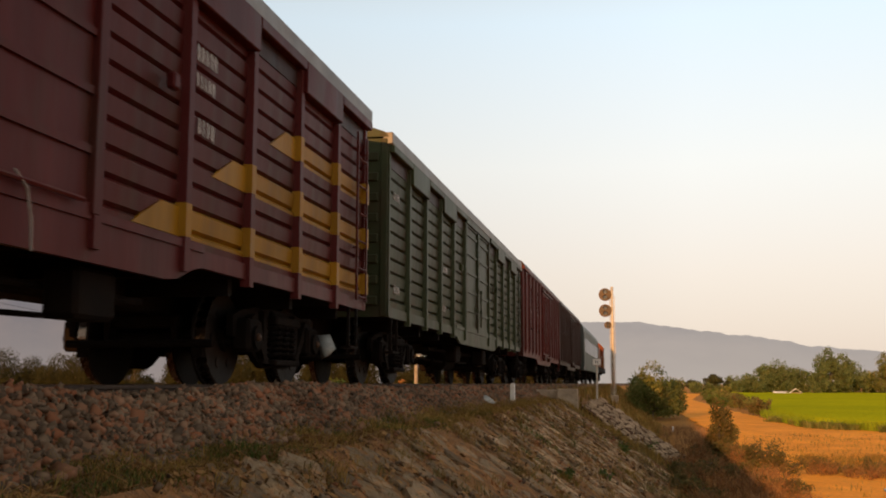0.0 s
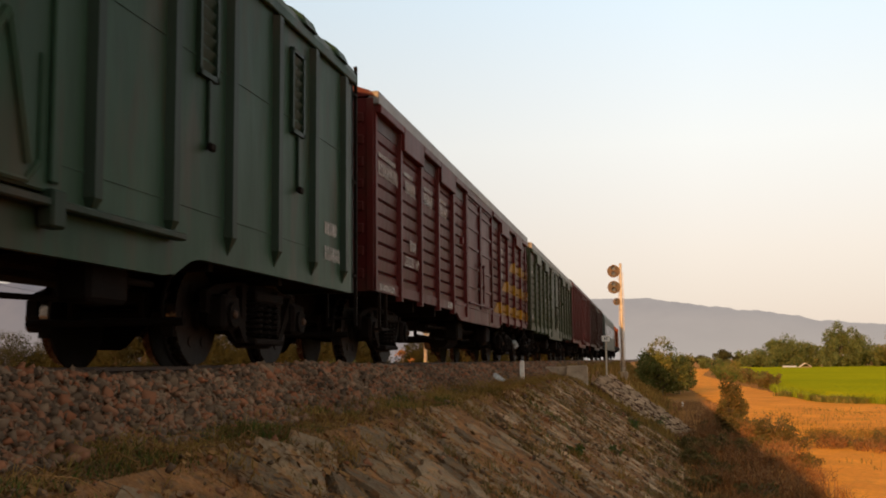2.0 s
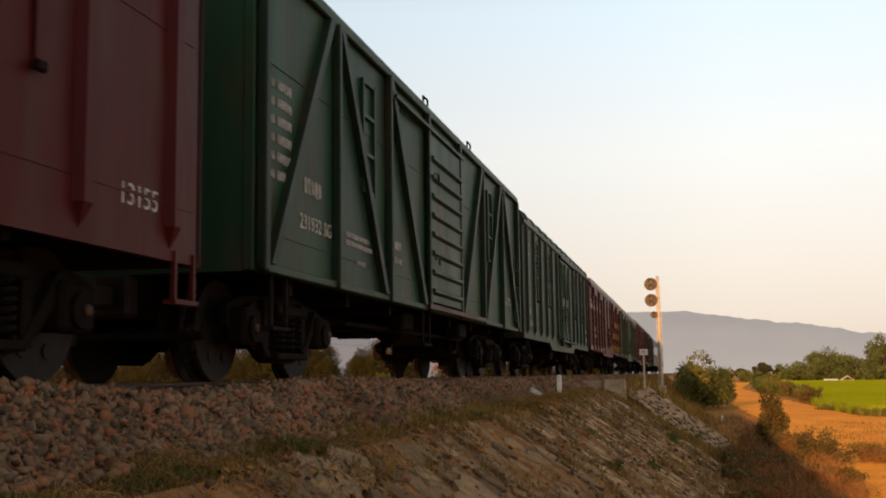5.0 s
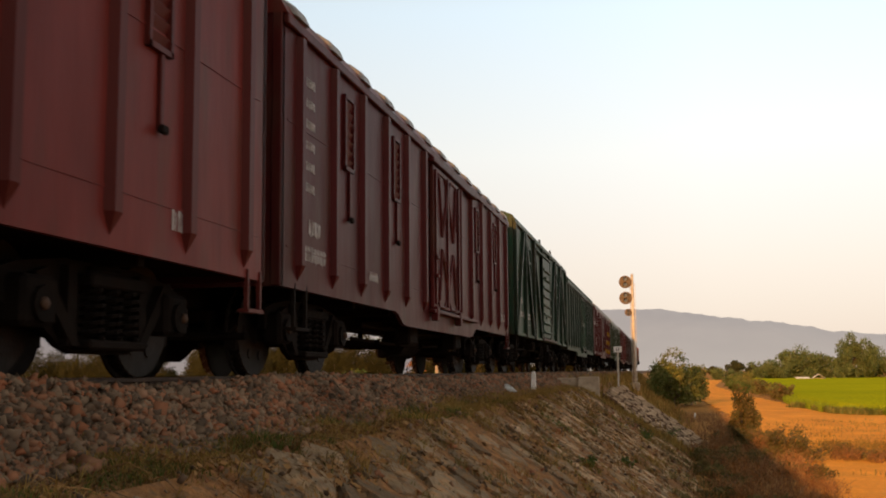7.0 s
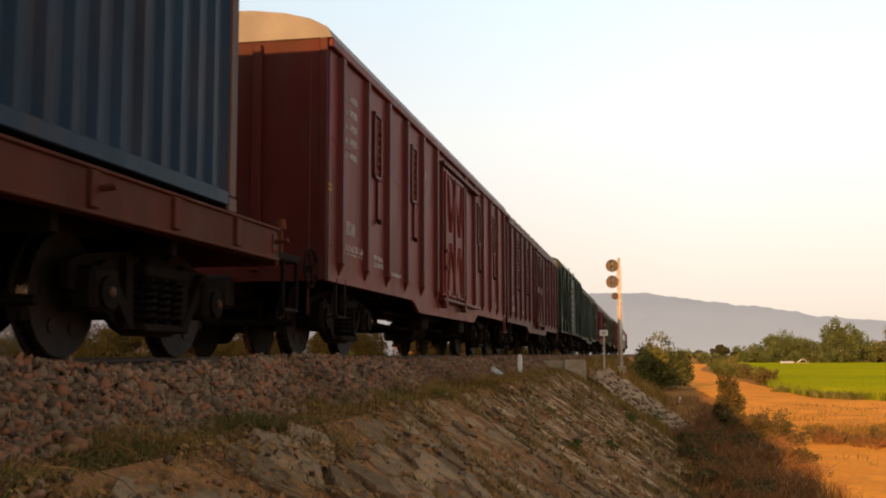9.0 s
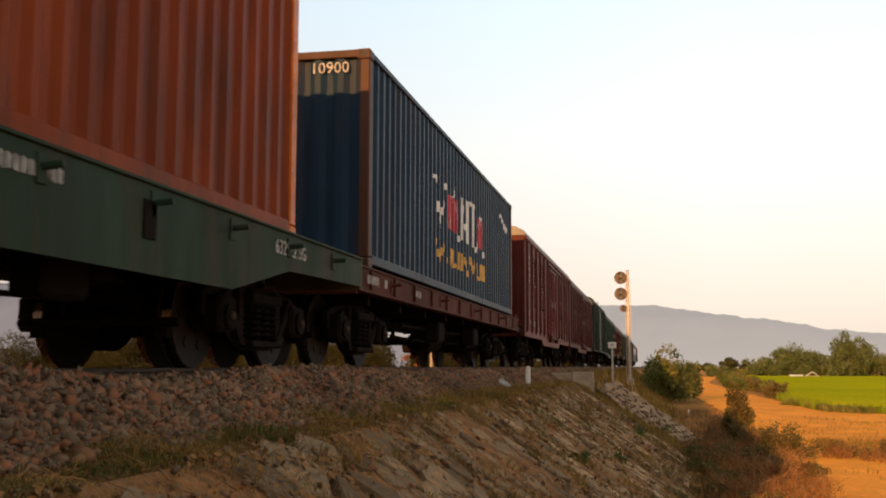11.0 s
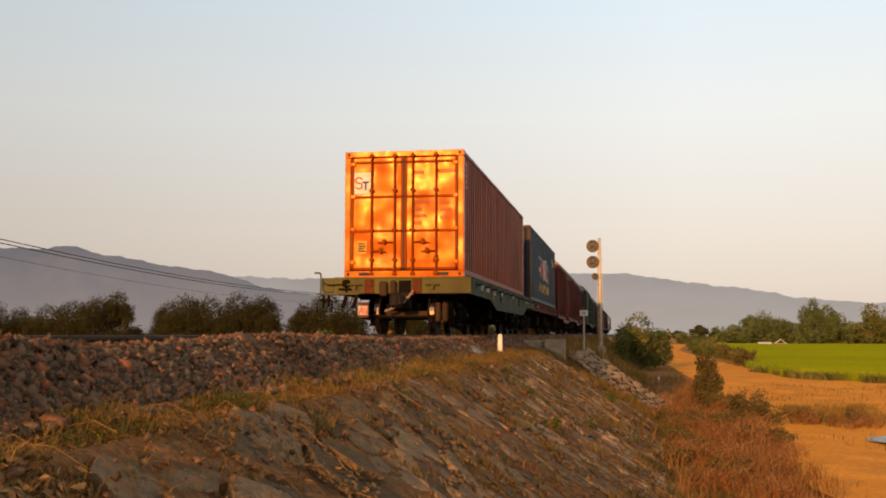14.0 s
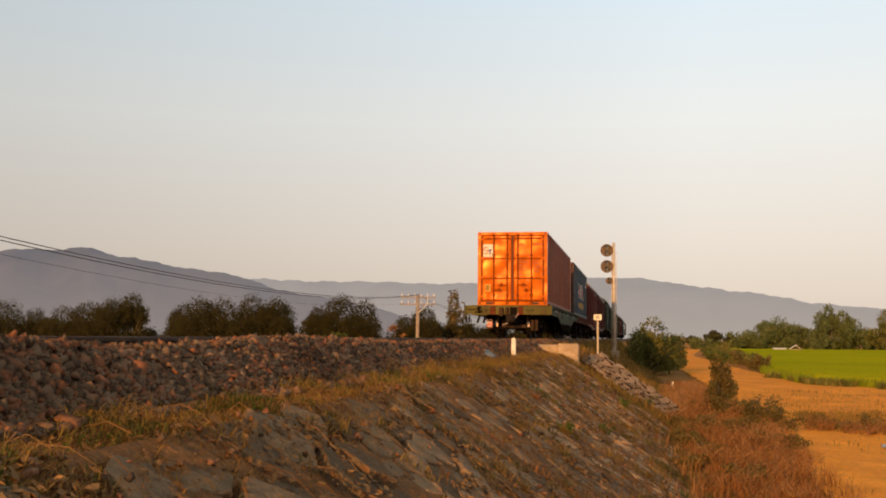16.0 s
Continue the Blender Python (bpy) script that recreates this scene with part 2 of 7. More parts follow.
# backdrop ranges glow: their light and evening haze are painted in as emission
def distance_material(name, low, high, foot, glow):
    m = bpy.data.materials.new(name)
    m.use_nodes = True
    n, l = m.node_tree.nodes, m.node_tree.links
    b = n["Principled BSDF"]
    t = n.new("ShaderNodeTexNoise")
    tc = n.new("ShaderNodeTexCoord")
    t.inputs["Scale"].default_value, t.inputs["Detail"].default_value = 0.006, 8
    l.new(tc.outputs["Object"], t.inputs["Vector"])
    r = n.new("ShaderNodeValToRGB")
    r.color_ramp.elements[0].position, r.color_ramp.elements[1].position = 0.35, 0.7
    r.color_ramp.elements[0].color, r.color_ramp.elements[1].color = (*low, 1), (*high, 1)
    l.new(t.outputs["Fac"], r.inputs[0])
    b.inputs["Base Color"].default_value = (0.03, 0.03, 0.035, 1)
    s = n.new("ShaderNodeSeparateXYZ")        # haze painted into the glow: paler towards the foot of the range
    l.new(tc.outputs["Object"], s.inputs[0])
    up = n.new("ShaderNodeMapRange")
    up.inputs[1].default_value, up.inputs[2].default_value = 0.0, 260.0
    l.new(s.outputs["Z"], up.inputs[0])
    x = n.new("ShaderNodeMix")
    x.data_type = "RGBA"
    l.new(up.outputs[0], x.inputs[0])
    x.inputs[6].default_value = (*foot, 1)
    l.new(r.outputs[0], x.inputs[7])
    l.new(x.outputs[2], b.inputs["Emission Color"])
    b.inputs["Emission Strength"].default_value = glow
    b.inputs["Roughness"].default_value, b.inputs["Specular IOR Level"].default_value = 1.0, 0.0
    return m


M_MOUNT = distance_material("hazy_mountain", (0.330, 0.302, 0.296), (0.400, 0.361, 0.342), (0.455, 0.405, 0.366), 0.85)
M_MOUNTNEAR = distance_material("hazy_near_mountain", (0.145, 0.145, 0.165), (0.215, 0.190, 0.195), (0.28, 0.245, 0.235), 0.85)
M_TAILRED = material("signal_red", (0.55, 0.05, 0.02), scale=9, rough=0.5, bump=0.0)
M_RUSTPATCH = painted("rust_patch", (0.22, 0.066, 0.028), rough=0.7)
M_LOCO = painted("locomotive_orange", (0.42, 0.10, 0.03))
M_GLASS = material("dark_window_glass", (0.02, 0.022, 0.025), scale=5, rough=0.1, bump=0.0, gloss=0.7)
M_FADED = material("faded_dark_orange", (0.38, 0.080, 0.008), scale=9, rough=0.6, bump=0.0)
M_LITTER = two_tone("leaf_litter", (0.15, 0.072, 0.024), (0.26, 0.145, 0.058), (0.085, 0.060, 0.038), gloss=0.05)
M_ORANGEBAR = painted("container_orange_bars", (0.50, 0.105, 0.003), rough=0.5, rust=0.3)

# ---- mesh helpers ----
def box(bm, x0, x1, y0, y1, z0, z1, bev=0.0):
    vs = [bm.verts.new(p) for p in ((x0, y0, z0), (x1, y0, z0), (x1, y1, z0), (x0, y1, z0),
                                    (x0, y0, z1), (x1, y0, z1), (x1, y1, z1), (x0, y1, z1))]
    fs = [bm.faces.new([vs[i] for i in f]) for f in ((3, 2, 1, 0), (4, 5, 6, 7), (0, 1, 5, 4), (1, 2, 6, 5), (2, 3, 7, 6), (3, 0, 4, 7))]
    if bev:
        edges = list({e for f in fs for e in f.edges})
        bmesh.ops.bevel(bm, geom=edges, offset=bev, segments=1, affect="EDGES", profile=0.5)
    return fs


def prism(bm, pts, x0, x1, axis="x"):
    """A polygon of (a, z) points drawn out from x0 to x1; a runs along y (axis x) or along x (axis y)."""
    put = (lambda s, a, z: (s, a, z)) if axis == "x" else (lambda s, a, z: (a, s, z))
    lo = [bm.verts.new(put(x0, a, z)) for a, z in pts]
    hi = [bm.verts.new(put(x1, a, z)) for a, z in pts]
    n = len(pts)
    bm.faces.new(lo)
    bm.faces.new(hi[::-1])
    for i in range(n):
        bm.faces.new((lo[i], hi[i], hi[(i + 1) % n], lo[(i + 1) % n]))


def rod(bm, a, b, r, sides=8, r2=None):
    """A round bar from a to b."""
    a, b = Vector(a), Vector(b)
    q = (b - a).to_track_quat("Z", "Y").to_matrix()
    ring = []
    for p, rr in ((a, r), (b, r2 or r)):
        ring.append([bm.verts.new(p + q @ Vector((rr * math.cos(t), rr * math.sin(t), 0)))
                     for t in (2 * math.pi * k / sides for k in range(sides))])
    for k in range(sides):
        bm.faces.new((ring[0][k], ring[0][(k + 1) % sides], ring[1][(k + 1) % sides], ring[1][k]))
    bm.faces.new(ring[0][::-1])
    bm.faces.new(ring[1])


def pipe(bm, pts, r, sides=8):
    for a, b in zip(pts, pts[1:]):
        rod(bm, a, b, r, sides)


def mesh_of(name, bm, *mats, smooth=False):
    bmesh.ops.recalc_face_normals(bm, faces=bm.faces)
    me = bpy.data.meshes.new(name)
    bm.to_mesh(me)
    bm.free()
    for m in mats:
        me.materials.append(m)
    if smooth:
        me.polygons.foreach_set("use_smooth", [True] * len(me.polygons))
    return me


def part(name, bm, mat, parent, label="", smooth=False, at=None):
    """One mesh object under a thing or under a part; bm may be a mesh that is shared."""
    me = bm if isinstance(bm, bpy.types.Mesh) else mesh_of(name, bm, *(mat if isinstance(mat, (list, tuple)) else (mat,)), smooth=smooth)
    ob = new(name, me)
    ob.parent = parent
    if at is not None:
        ob.matrix_basis = at if isinstance(at, Matrix) else Matrix.Translation(at)
    if label:
        ob["label"] = label
    return ob


def thing(name, label, category, m=None, group="", kind=""):
    ob = new(name)
    ob.empty_display_size = 0.3
    if m is not None:
        ob.matrix_basis = m
    return tagged(ob, label, category, group, kind)


def raw_mesh(name, verts, faces, mat, smooth=False, sizes=None):
    """A mesh from numpy arrays: verts (n, 3), faces (m, k)."""
    me = bpy.data.meshes.new(name)
    verts, faces = np.asarray(verts, dtype=np.float32), np.asarray(faces, dtype=np.int32)
    me.vertices.add(len(verts))
    me.vertices.foreach_set("co", verts.ravel())
    m, k = faces.shape
    me.loops.add(m * k)
    me.loops.foreach_set("vertex_index", faces.ravel())
    me.polygons.add(m)
    me.polygons.foreach_set("loop_start", np.arange(m, dtype=np.int32) * k)
    me.update(calc_edges=True)
    for x in mat if isinstance(mat, (list, tuple)) else (mat,):
        me.materials.append(x)
    if smooth:
        me.polygons.foreach_set("use_smooth", [True] * m)
    me.validate()
    return me


rng = np.random.default_rng(7)
LATTICE = np.random.default_rng(21).random((128, 128)) * 2 - 1


def grain(x, y, size, shift=0.0):
    """Smooth random relief of about -1 to 1 with bumps of that size."""
    x, y = np.asarray(x, float) / size + shift * 17.3, np.asarray(y, float) / size + shift * 9.1
    i, j = np.floor(x).astype(int), np.floor(y).astype(int)
    u, v = x - i, y - j
    u, v = u * u * (3 - 2 * u), v * v * (3 - 2 * v)
    at = lambda a, b: LATTICE[a % 128, b % 128]
    return (at(i, j) * (1 - u) + at(i + 1, j) * u) * (1 - v) + (at(i, j + 1) * (1 - u) + at(i + 1, j + 1) * u) * v


# ---- ground: one sheet with the railway embankment in it ----
FIELD_Z = -2.4
CREST_X, CREST_Z = -2.2, -0.45
PROFILE_X = [-12.0, -9.6, -6.6, -5.9, -3.3, -2.8, CREST_X, 0.70, 1.1, 3.0]
PROFILE_Z = [FIELD_Z, FIELD_Z, -0.5, -0.36, -0.36, -0.37, CREST_Z, FIELD_Z + 0.02, FIELD_Z, FIELD_Z]


def wobble(x, y, s, seed=0.0):
    """Smooth cheap noise for arrays, about -1 to 1."""
    return (np.sin(x * 1.7 / s + 1.3 * np.sin(y * 1.1 / s + seed) + seed) + np.sin(y * 1.9 / s + 1.7 * np.sin(x * 0.9 / s - seed) + 2 * seed)) * 0.5


def ground_z(x, y):
    x, y = np.asarray(x, float), np.asarray(y, float)
    z = np.interp(x, PROFILE_X, PROFILE_Z)
    far = np.clip((np.abs(x) + np.abs(y)) / 60, 0, 1)
    flat = (x > 1.0) | (x < -10)
    z = z + np.where(flat, 0.10 * wobble(x, y, 3.0, 0.7) * (1 - far) + 0.05 * wobble(x, y, 1.1, 2.0) * (1 - far), 0.03 * wobble(x, y, 0.5, 0.3))
    z = z - 0.22 * np.exp(-(((x - 6.9) / 1.6) ** 2 + ((y - 26.0) / 3.0) ** 2))     # the pond's hollow
    return z


def axis_steps(stops):
    out = []
    for a, b, step in stops:
        out += list(np.arange(a, b, step))
    return np.array(out + [stops[-1][1]])


gx = axis_steps([(-4500, -300, 300), (-300, -60, 30), (-60, -14, 5), (-14, -6, 0.8), (-6, -3.4, 0.5), (-3.4, 1.4, 0.12), (1.4, 14, 0.5), (14, 60, 4), (60, 300, 30), (300, 4500, 300)])
gy = axis_steps([(-800, -60, 80), (-60, -4, 4), (-4, 30, 0.3), (30, 80, 1), (80, 300, 10), (300, 4700, 200)])
GX, GY = np.meshgrid(gx, gy)
GZ = ground_z(GX, GY) - 0.10 * ((GX > CREST_X + 0.04) & (GX < 0.62) & (GY > -9) & (GY < 50))
nx, ny = len(gx), len(gy)
idx = np.arange(nx * ny).reshape(ny, nx)
quads = np.stack([idx[:-1, :-1], idx[:-1, 1:], idx[1:, 1:], idx[1:, :-1]], -1).reshape(-1, 4)
ground = new("ground", raw_mesh("ground", np.stack([GX, GY, GZ], -1).reshape(-1, 3), quads, M_SOIL, smooth=True))
tagged(ground, "brown earth and dry litter of a railway embankment", "ground", kind="structure")


def strip_mesh(name, left, right, mat, lift=0.02, n=60, across=8):
    """A sheet that lies on the ground between two edge lines, each a list of (y, x)."""
    ys = np.linspace(left[0][0], left[-1][0], n)
    a = np.interp(ys, [p[0] for p in left], [p[1] for p in left])
    b = np.interp(ys, [p[0] for p in right], [p[1] for p in right])
    a, b = a + 0.25 * wobble(a, ys, 1.3, 1.0), b + 0.25 * wobble(b, ys, 1.7, 2.0)
    u = np.linspace(0, 1, across)
    X = a[:, None] * (1 - u) + b[:, None] * u
    Y = np.repeat(ys[:, None], across, 1)
    Z = ground_z(X, Y) + lift
    i = np.arange(n * across).reshape(n, across)
    f = np.stack([i[:-1, :-1], i[:-1, 1:], i[1:, 1:], i[1:, :-1]], -1).reshape(-1, 4)
    return raw_mesh(name, np.stack([X, Y, Z], -1).reshape(-1, 3), f, mat, smooth=True)


road = new("road", strip_mesh("road", [(6, 3.4), (18, 2.9), (30, 3.5), (45, 3.6), (60, 3.4), (100, 3.0), (160, 4.2), (260, 10)],
                              [(6, 30), (18, 24), (30, 17), (46, 14.5), (55, 13.6), (62, 9.0), (75, 8.5), (100, 7.8), (160, 7.5), (260, 14)], M_DIRT, lift=0.05, n=160, across=24))
tagged(road, "bare orange dirt track beside the embankment", "dirt road", kind="structure")
pond = new("water", strip_mesh("water", [(24.6, 6.4), (25.2, 5.7), (26, 5.35), (26.8, 5.6), (27.4, 6.2)], [(24.6, 8.2), (26, 9.0), (27.4, 8.2)], M_WATER, lift=0.12, n=14))
for v in pond.data.vertices:
    v.co.z = FIELD_Z - 0.02
tagged(pond, "small still puddle beside the dirt track", "puddle", kind="structure")

# rice field: a raised bed of green with a bumpy top
ys = np.concatenate([np.linspace(54, 90, 60), np.linspace(92, 262, 60)])
left = np.interp(ys, [54, 62, 75, 110, 170, 262], [13.5, 8.6, 8.4, 10.2, 14.5, 20.5])
u = np.concatenate([np.linspace(0, 0.25, 30), np.linspace(0.27, 1, 30)])
X = left[:, None] + u[None, :] * (120 - left[:, None])
Y = np.repeat(ys[:, None], 60, 1) + 0.3 * wobble(X, X * 0 + 1, 2.0)
edge = np.minimum(np.minimum((X - left[:, None]) / 0.5, (ys[:, None] - 54) / 0.8), 1)
Z = FIELD_Z - 0.1 + 0.62 * np.clip(edge, 0, 1) + 0.05 * wobble(X, Y, 0.8, 0.4) + 0.03 * wobble(X, Y, 0.3, 1.4)
i = np.arange(len(ys) * 60).reshape(len(ys), 60)
f = np.stack([i[:-1, :-1], i[:-1, 1:], i[1:, 1:], i[1:, :-1]], -1).reshape(-1, 4)
paddy = new("rice_field", raw_mesh("rice_field", np.stack([X, Y, Z], -1).reshape(-1, 3), f, M_PADDY, smooth=True))
tagged(paddy, "bright green field of young rice", "rice field", kind="structure")

# ---- mountains far off ----
def ridge(name, pts, dist, depth, seed, mat):
    """A range of hills: slopes (x / y, z / y) of its skyline at that distance."""
    az = np.linspace(pts[0][0], pts[-1][0], 420)
    top = np.interp(az, [p[0] for p in pts], [p[1] for p in pts])
    top = top + 0.0016 * wobble(az * 30, az, 1.0, seed) + 0.0009 * wobble(az * 110, az, 1.0, seed) + 0.0006 * wobble(az * 300, az, 1.0, seed)
    rows = []
    for k, (h, d) in enumerate(((0, -depth * 0.9), (0.35, -depth * 0.45), (0.7, -depth * 0.18), (1, 0), (0.3, depth))):
        rough = 1 + (0.16 * wobble(az * 45 + k, az, 1.0, seed + k) if 0 < k < 3 else 0)
        y = dist + d + 0 * az
        rows.append(np.stack([az * y, y, -4 + top * dist * h * rough], -1))
    v = np.concatenate(rows)
    i = np.arange(5 * 420).reshape(5, 420)
    f = np.stack([i[:-1, :-1], i[:-1, 1:], i[1:, 1:], i[1:, :-1]], -1).reshape(-1, 4)
    ob = new(name, raw_mesh(name, v, f, mat, smooth=True))
    return tagged(ob, "blue-grey mountain range in evening haze", "mountains", kind="structure")


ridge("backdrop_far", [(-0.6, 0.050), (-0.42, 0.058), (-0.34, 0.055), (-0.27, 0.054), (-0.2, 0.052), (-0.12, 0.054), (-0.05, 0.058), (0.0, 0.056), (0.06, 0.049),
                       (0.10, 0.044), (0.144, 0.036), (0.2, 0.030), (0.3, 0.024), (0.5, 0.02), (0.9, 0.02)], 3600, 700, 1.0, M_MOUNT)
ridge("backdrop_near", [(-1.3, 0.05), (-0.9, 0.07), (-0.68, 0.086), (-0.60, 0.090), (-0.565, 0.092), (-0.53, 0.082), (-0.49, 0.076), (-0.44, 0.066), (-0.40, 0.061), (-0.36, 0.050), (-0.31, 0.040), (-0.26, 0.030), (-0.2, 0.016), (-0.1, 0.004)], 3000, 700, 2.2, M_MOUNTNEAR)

# ---- track ----
Y0, Y1 = -40.0, 420.0
RAIL_PTS = [(-0.065, -0.14), (0.065, -0.14), (0.065, -0.125), (0.012, -0.11), (0.012, -0.04), (0.034, -0.03), (0.034, -0.003), (0.026, 0.0),
            (-0.026, 0.0), (-0.034, -0.003), (-0.034, -0.03), (-0.012, -0.04), (-0.012, -0.11), (-0.065, -0.125)]
for s in (-1, 1):
    bm = bmesh.new()
    prism(bm, [(TRACK_X + s * 0.535 + a, z) for a, z in RAIL_PTS], Y0, Y1, axis="y")
    rail = new("rail", mesh_of("rail", bm, M_RAIL))
    tagged(rail, "rusty steel rail on concrete sleepers", "rail", group="rails of the track")

bm = bmesh.new()
prism(bm, [(-0.95, -0.34), (0.95, -0.34), (0.95, -0.16), (0.65, -0.141), (-0.65, -0.141), (-0.95, -0.16)], -0.12, 0.12, axis="y")
sleeper_mesh = mesh_of("sleeper", bm, M_SLEEPER)
for k in range(150):
    ob = new("sleeper", sleeper_mesh)
    ob.matrix_basis = pose(TRACK_X, -6 + k * 0.62, 0, 0, 0, 0)
    tagged(ob, "grey concrete railway sleeper bedded in ballast", "sleeper", group="sleepers of the track")


def ballast_top(x, y):
    """Height of the ballast's surface across the track."""
    d = np.abs(np.asarray(x, float) - TRACK_X)
    base = np.interp(d, [0, 0.75, 1.02, 1.30, 1.78], [-0.15, -0.15, -0.09, -0.075, -0.42])
    heap = np.interp(y, [0, 4.4, 5.2, 5.9, 7.3, 8.2, 9.6, 12, 14, 400], [0.07, 0.07, 0.03, -0.005, 0.0, 0.045, 0.055, 0.02, 0.0, 0.0])
    return base + heap * np.interp(d, [0.7, 1.0, 1.35, 1.7], [0, 1, 1, 0.2])


bx = np.concatenate([np.linspace(-1.9, -1.0, 6), np.linspace(-0.9, 0.9, 8), np.linspace(1.0, 1.9, 12)]) + TRACK_X
by = np.concatenate([np.arange(-10, 40, 0.35), np.arange(40, 420, 5)])
BX, BY = np.meshgrid(bx, by)
BZ = ballast_top(BX, BY) - 0.02 + 0.015 * wobble(BX, BY, 0.15)
i = np.arange(len(bx) * len(by)).reshape(len(by), len(bx))
f = np.stack([i[:-1, :-1], i[:-1, 1:], i[1:, 1:], i[1:, :-1]], -1).reshape(-1, 4)
bed = new("ballast_bed", raw_mesh("ballast_bed", np.stack([BX, BY, BZ], -1).reshape(-1, 3), f, M_BALLASTBED, smooth=True))
tagged(bed, "bed of crushed stone under the track", "ballast", kind="structure")


def scatter_stones(name, xyz, size, mat, flat=0.7):
    """Broken stones, each a broken block, as one mesh."""
    v = np.array([(a, b, c) for a in (-1, 1) for b in (-1, 1) for c in (-1, 1)], float) * 0.62
    f = np.array([(0, 1, 3, 2), (4, 6, 7, 5), (0, 4, 5, 1), (2, 3, 7, 6), (0, 2, 6, 4), (1, 5, 7, 3)])
    n = len(xyz)
    shape = v[None] * (0.45 + 0.95 * rng.random((n, len(v), 3)))
    shape[:, :, 2] *= flat
    shape[:, :, 0] *= (0.8 + 0.9 * rng.random((n, 1)))
    ax = rng.normal(size=(n, 3))
    ax /= np.linalg.norm(ax, axis=1)[:, None]
    an = rng.random(n) * 6.28
    c, s = np.cos(an)[:, None, None], np.sin(an)[:, None, None]
    k = ax[:, None, :]
    shape = shape * c + np.cross(np.broadcast_to(k, shape.shape), shape) * s + k * (shape * k).sum(-1, keepdims=True) * (1 - c)
    verts = shape * np.asarray(size)[:, None, None] + np.asarray(xyz)[:, None, :]
    faces = (f[None] + (np.arange(n) * len(v))[:, None, None]).reshape(-1, 4)
    return new(name, raw_mesh(name, verts.reshape(-1, 3), faces, mat))


n = 70000
sy = 2.5 + 34 * rng.random(n) ** 1.6
sx = TRACK_X + 0.62 + rng.random(n) * 1.25
near = rng.random(n) < 0.93
sx = np.where(near, sx, TRACK_X + rng.normal(size=n) * 0.5)
stones = scatter_stones("ballast", np.stack([sx, sy, ballast_top(sx, sy) + 0.013 * rng.normal(size=n)], -1),
                        (0.016 + 0.028 * rng.random(n) ** 3) * np.interp(sy, [0, 12, 40], [1, 1.15, 2.0]), M_BALLAST, 0.55)
tagged(stones, "grey and rust-stained crushed stone ballast", "ballast", kind="stuff")
n = 420
sy = 3.0 + 9 * rng.random(n) ** 1.3
sx = TRACK_X + 1.05 + 0.85 * rng.random(n)
blocks = scatter_stones("ballast", np.stack([sx, sy, ballast_top(sx, sy) + 0.012], -1), 0.034 + 0.026 * rng.random(n) ** 2, M_BALLAST)
tagged(blocks, "larger broken blocks lying on the ballast shoulder", "ballast", kind="stuff")
n = 9000
sy = 2.6 - 13 * rng.random(n)
sx = TRACK_X + 0.62 + rng.random(n) * 1.25
rear_stones = scatter_stones("ballast", np.stack([sx, sy, ballast_top(sx, sy) + 0.015 * rng.normal(size=n)], -1), 0.02 + 0.03 * rng.random(n) ** 2, M_BALLAST)
tagged(rear_stones, "grey and rust-stained crushed stone ballast", "ballast", kind="stuff")
n = 5000
sy = 36 + 80 * rng.random(n)
sx = TRACK_X + 0.62 + rng.random(n) * 1.2
far_stones = scatter_stones("ballast", np.stack([sx, sy, ballast_top(sx, sy)], -1), 0.06 + 0.03 * rng.random(n), M_BALLAST)
tagged(far_stones, "grey crushed stone ballast farther along the track", "ballast", kind="stuff")

# ---- train: each vehicle's own y runs from its rear end, its x = 0 is the track's middle ----
MOVERS = []      # (thing, metres from the train's tail)
WHEELS = []      # wheelsets, turned as they roll
WHEEL_R = 0.42


def placed(ob, start):
    ob.matrix_basis = pose(TRACK_X, TAIL0 + start, 0)
    MOVERS.append((ob, start))
    return ob


def build_wheelset():
    bm = bmesh.new()
    rod(bm, (-0.78, 0, 0), (0.78, 0, 0), 0.075, 10)
    for s in (-1, 1):
        rod(bm, (s * 0.49, 0, 0), (s * 0.515, 0, 0), WHEEL_R + 0.028, 32)
        rod(bm, (s * 0.515, 0, 0), (s * 0.61, 0, 0), WHEEL_R, 32, WHEEL_R - 0.006)
        for f_ in bm.faces:
            c_ = f_.calc_center_median()
            if 0.52 < abs(c_.x) < 0.6 and math.hypot(c_.y, c_.z) > 0.38:
                f_.material_index = 1
        rod(bm, (s * 0.60, 0, 0), (s * 0.66, 0, 0), 0.12, 14)
        for k in range(6):      # lightening lobes that show the turning
            a = k * math.pi / 3
            rod(bm, (s * 0.611, 0.25 * math.cos(a), 0.25 * math.sin(a)), (s * 0.622, 0.25 * math.cos(a), 0.25 * math.sin(a)), 0.05, 8)
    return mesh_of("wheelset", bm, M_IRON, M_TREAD)


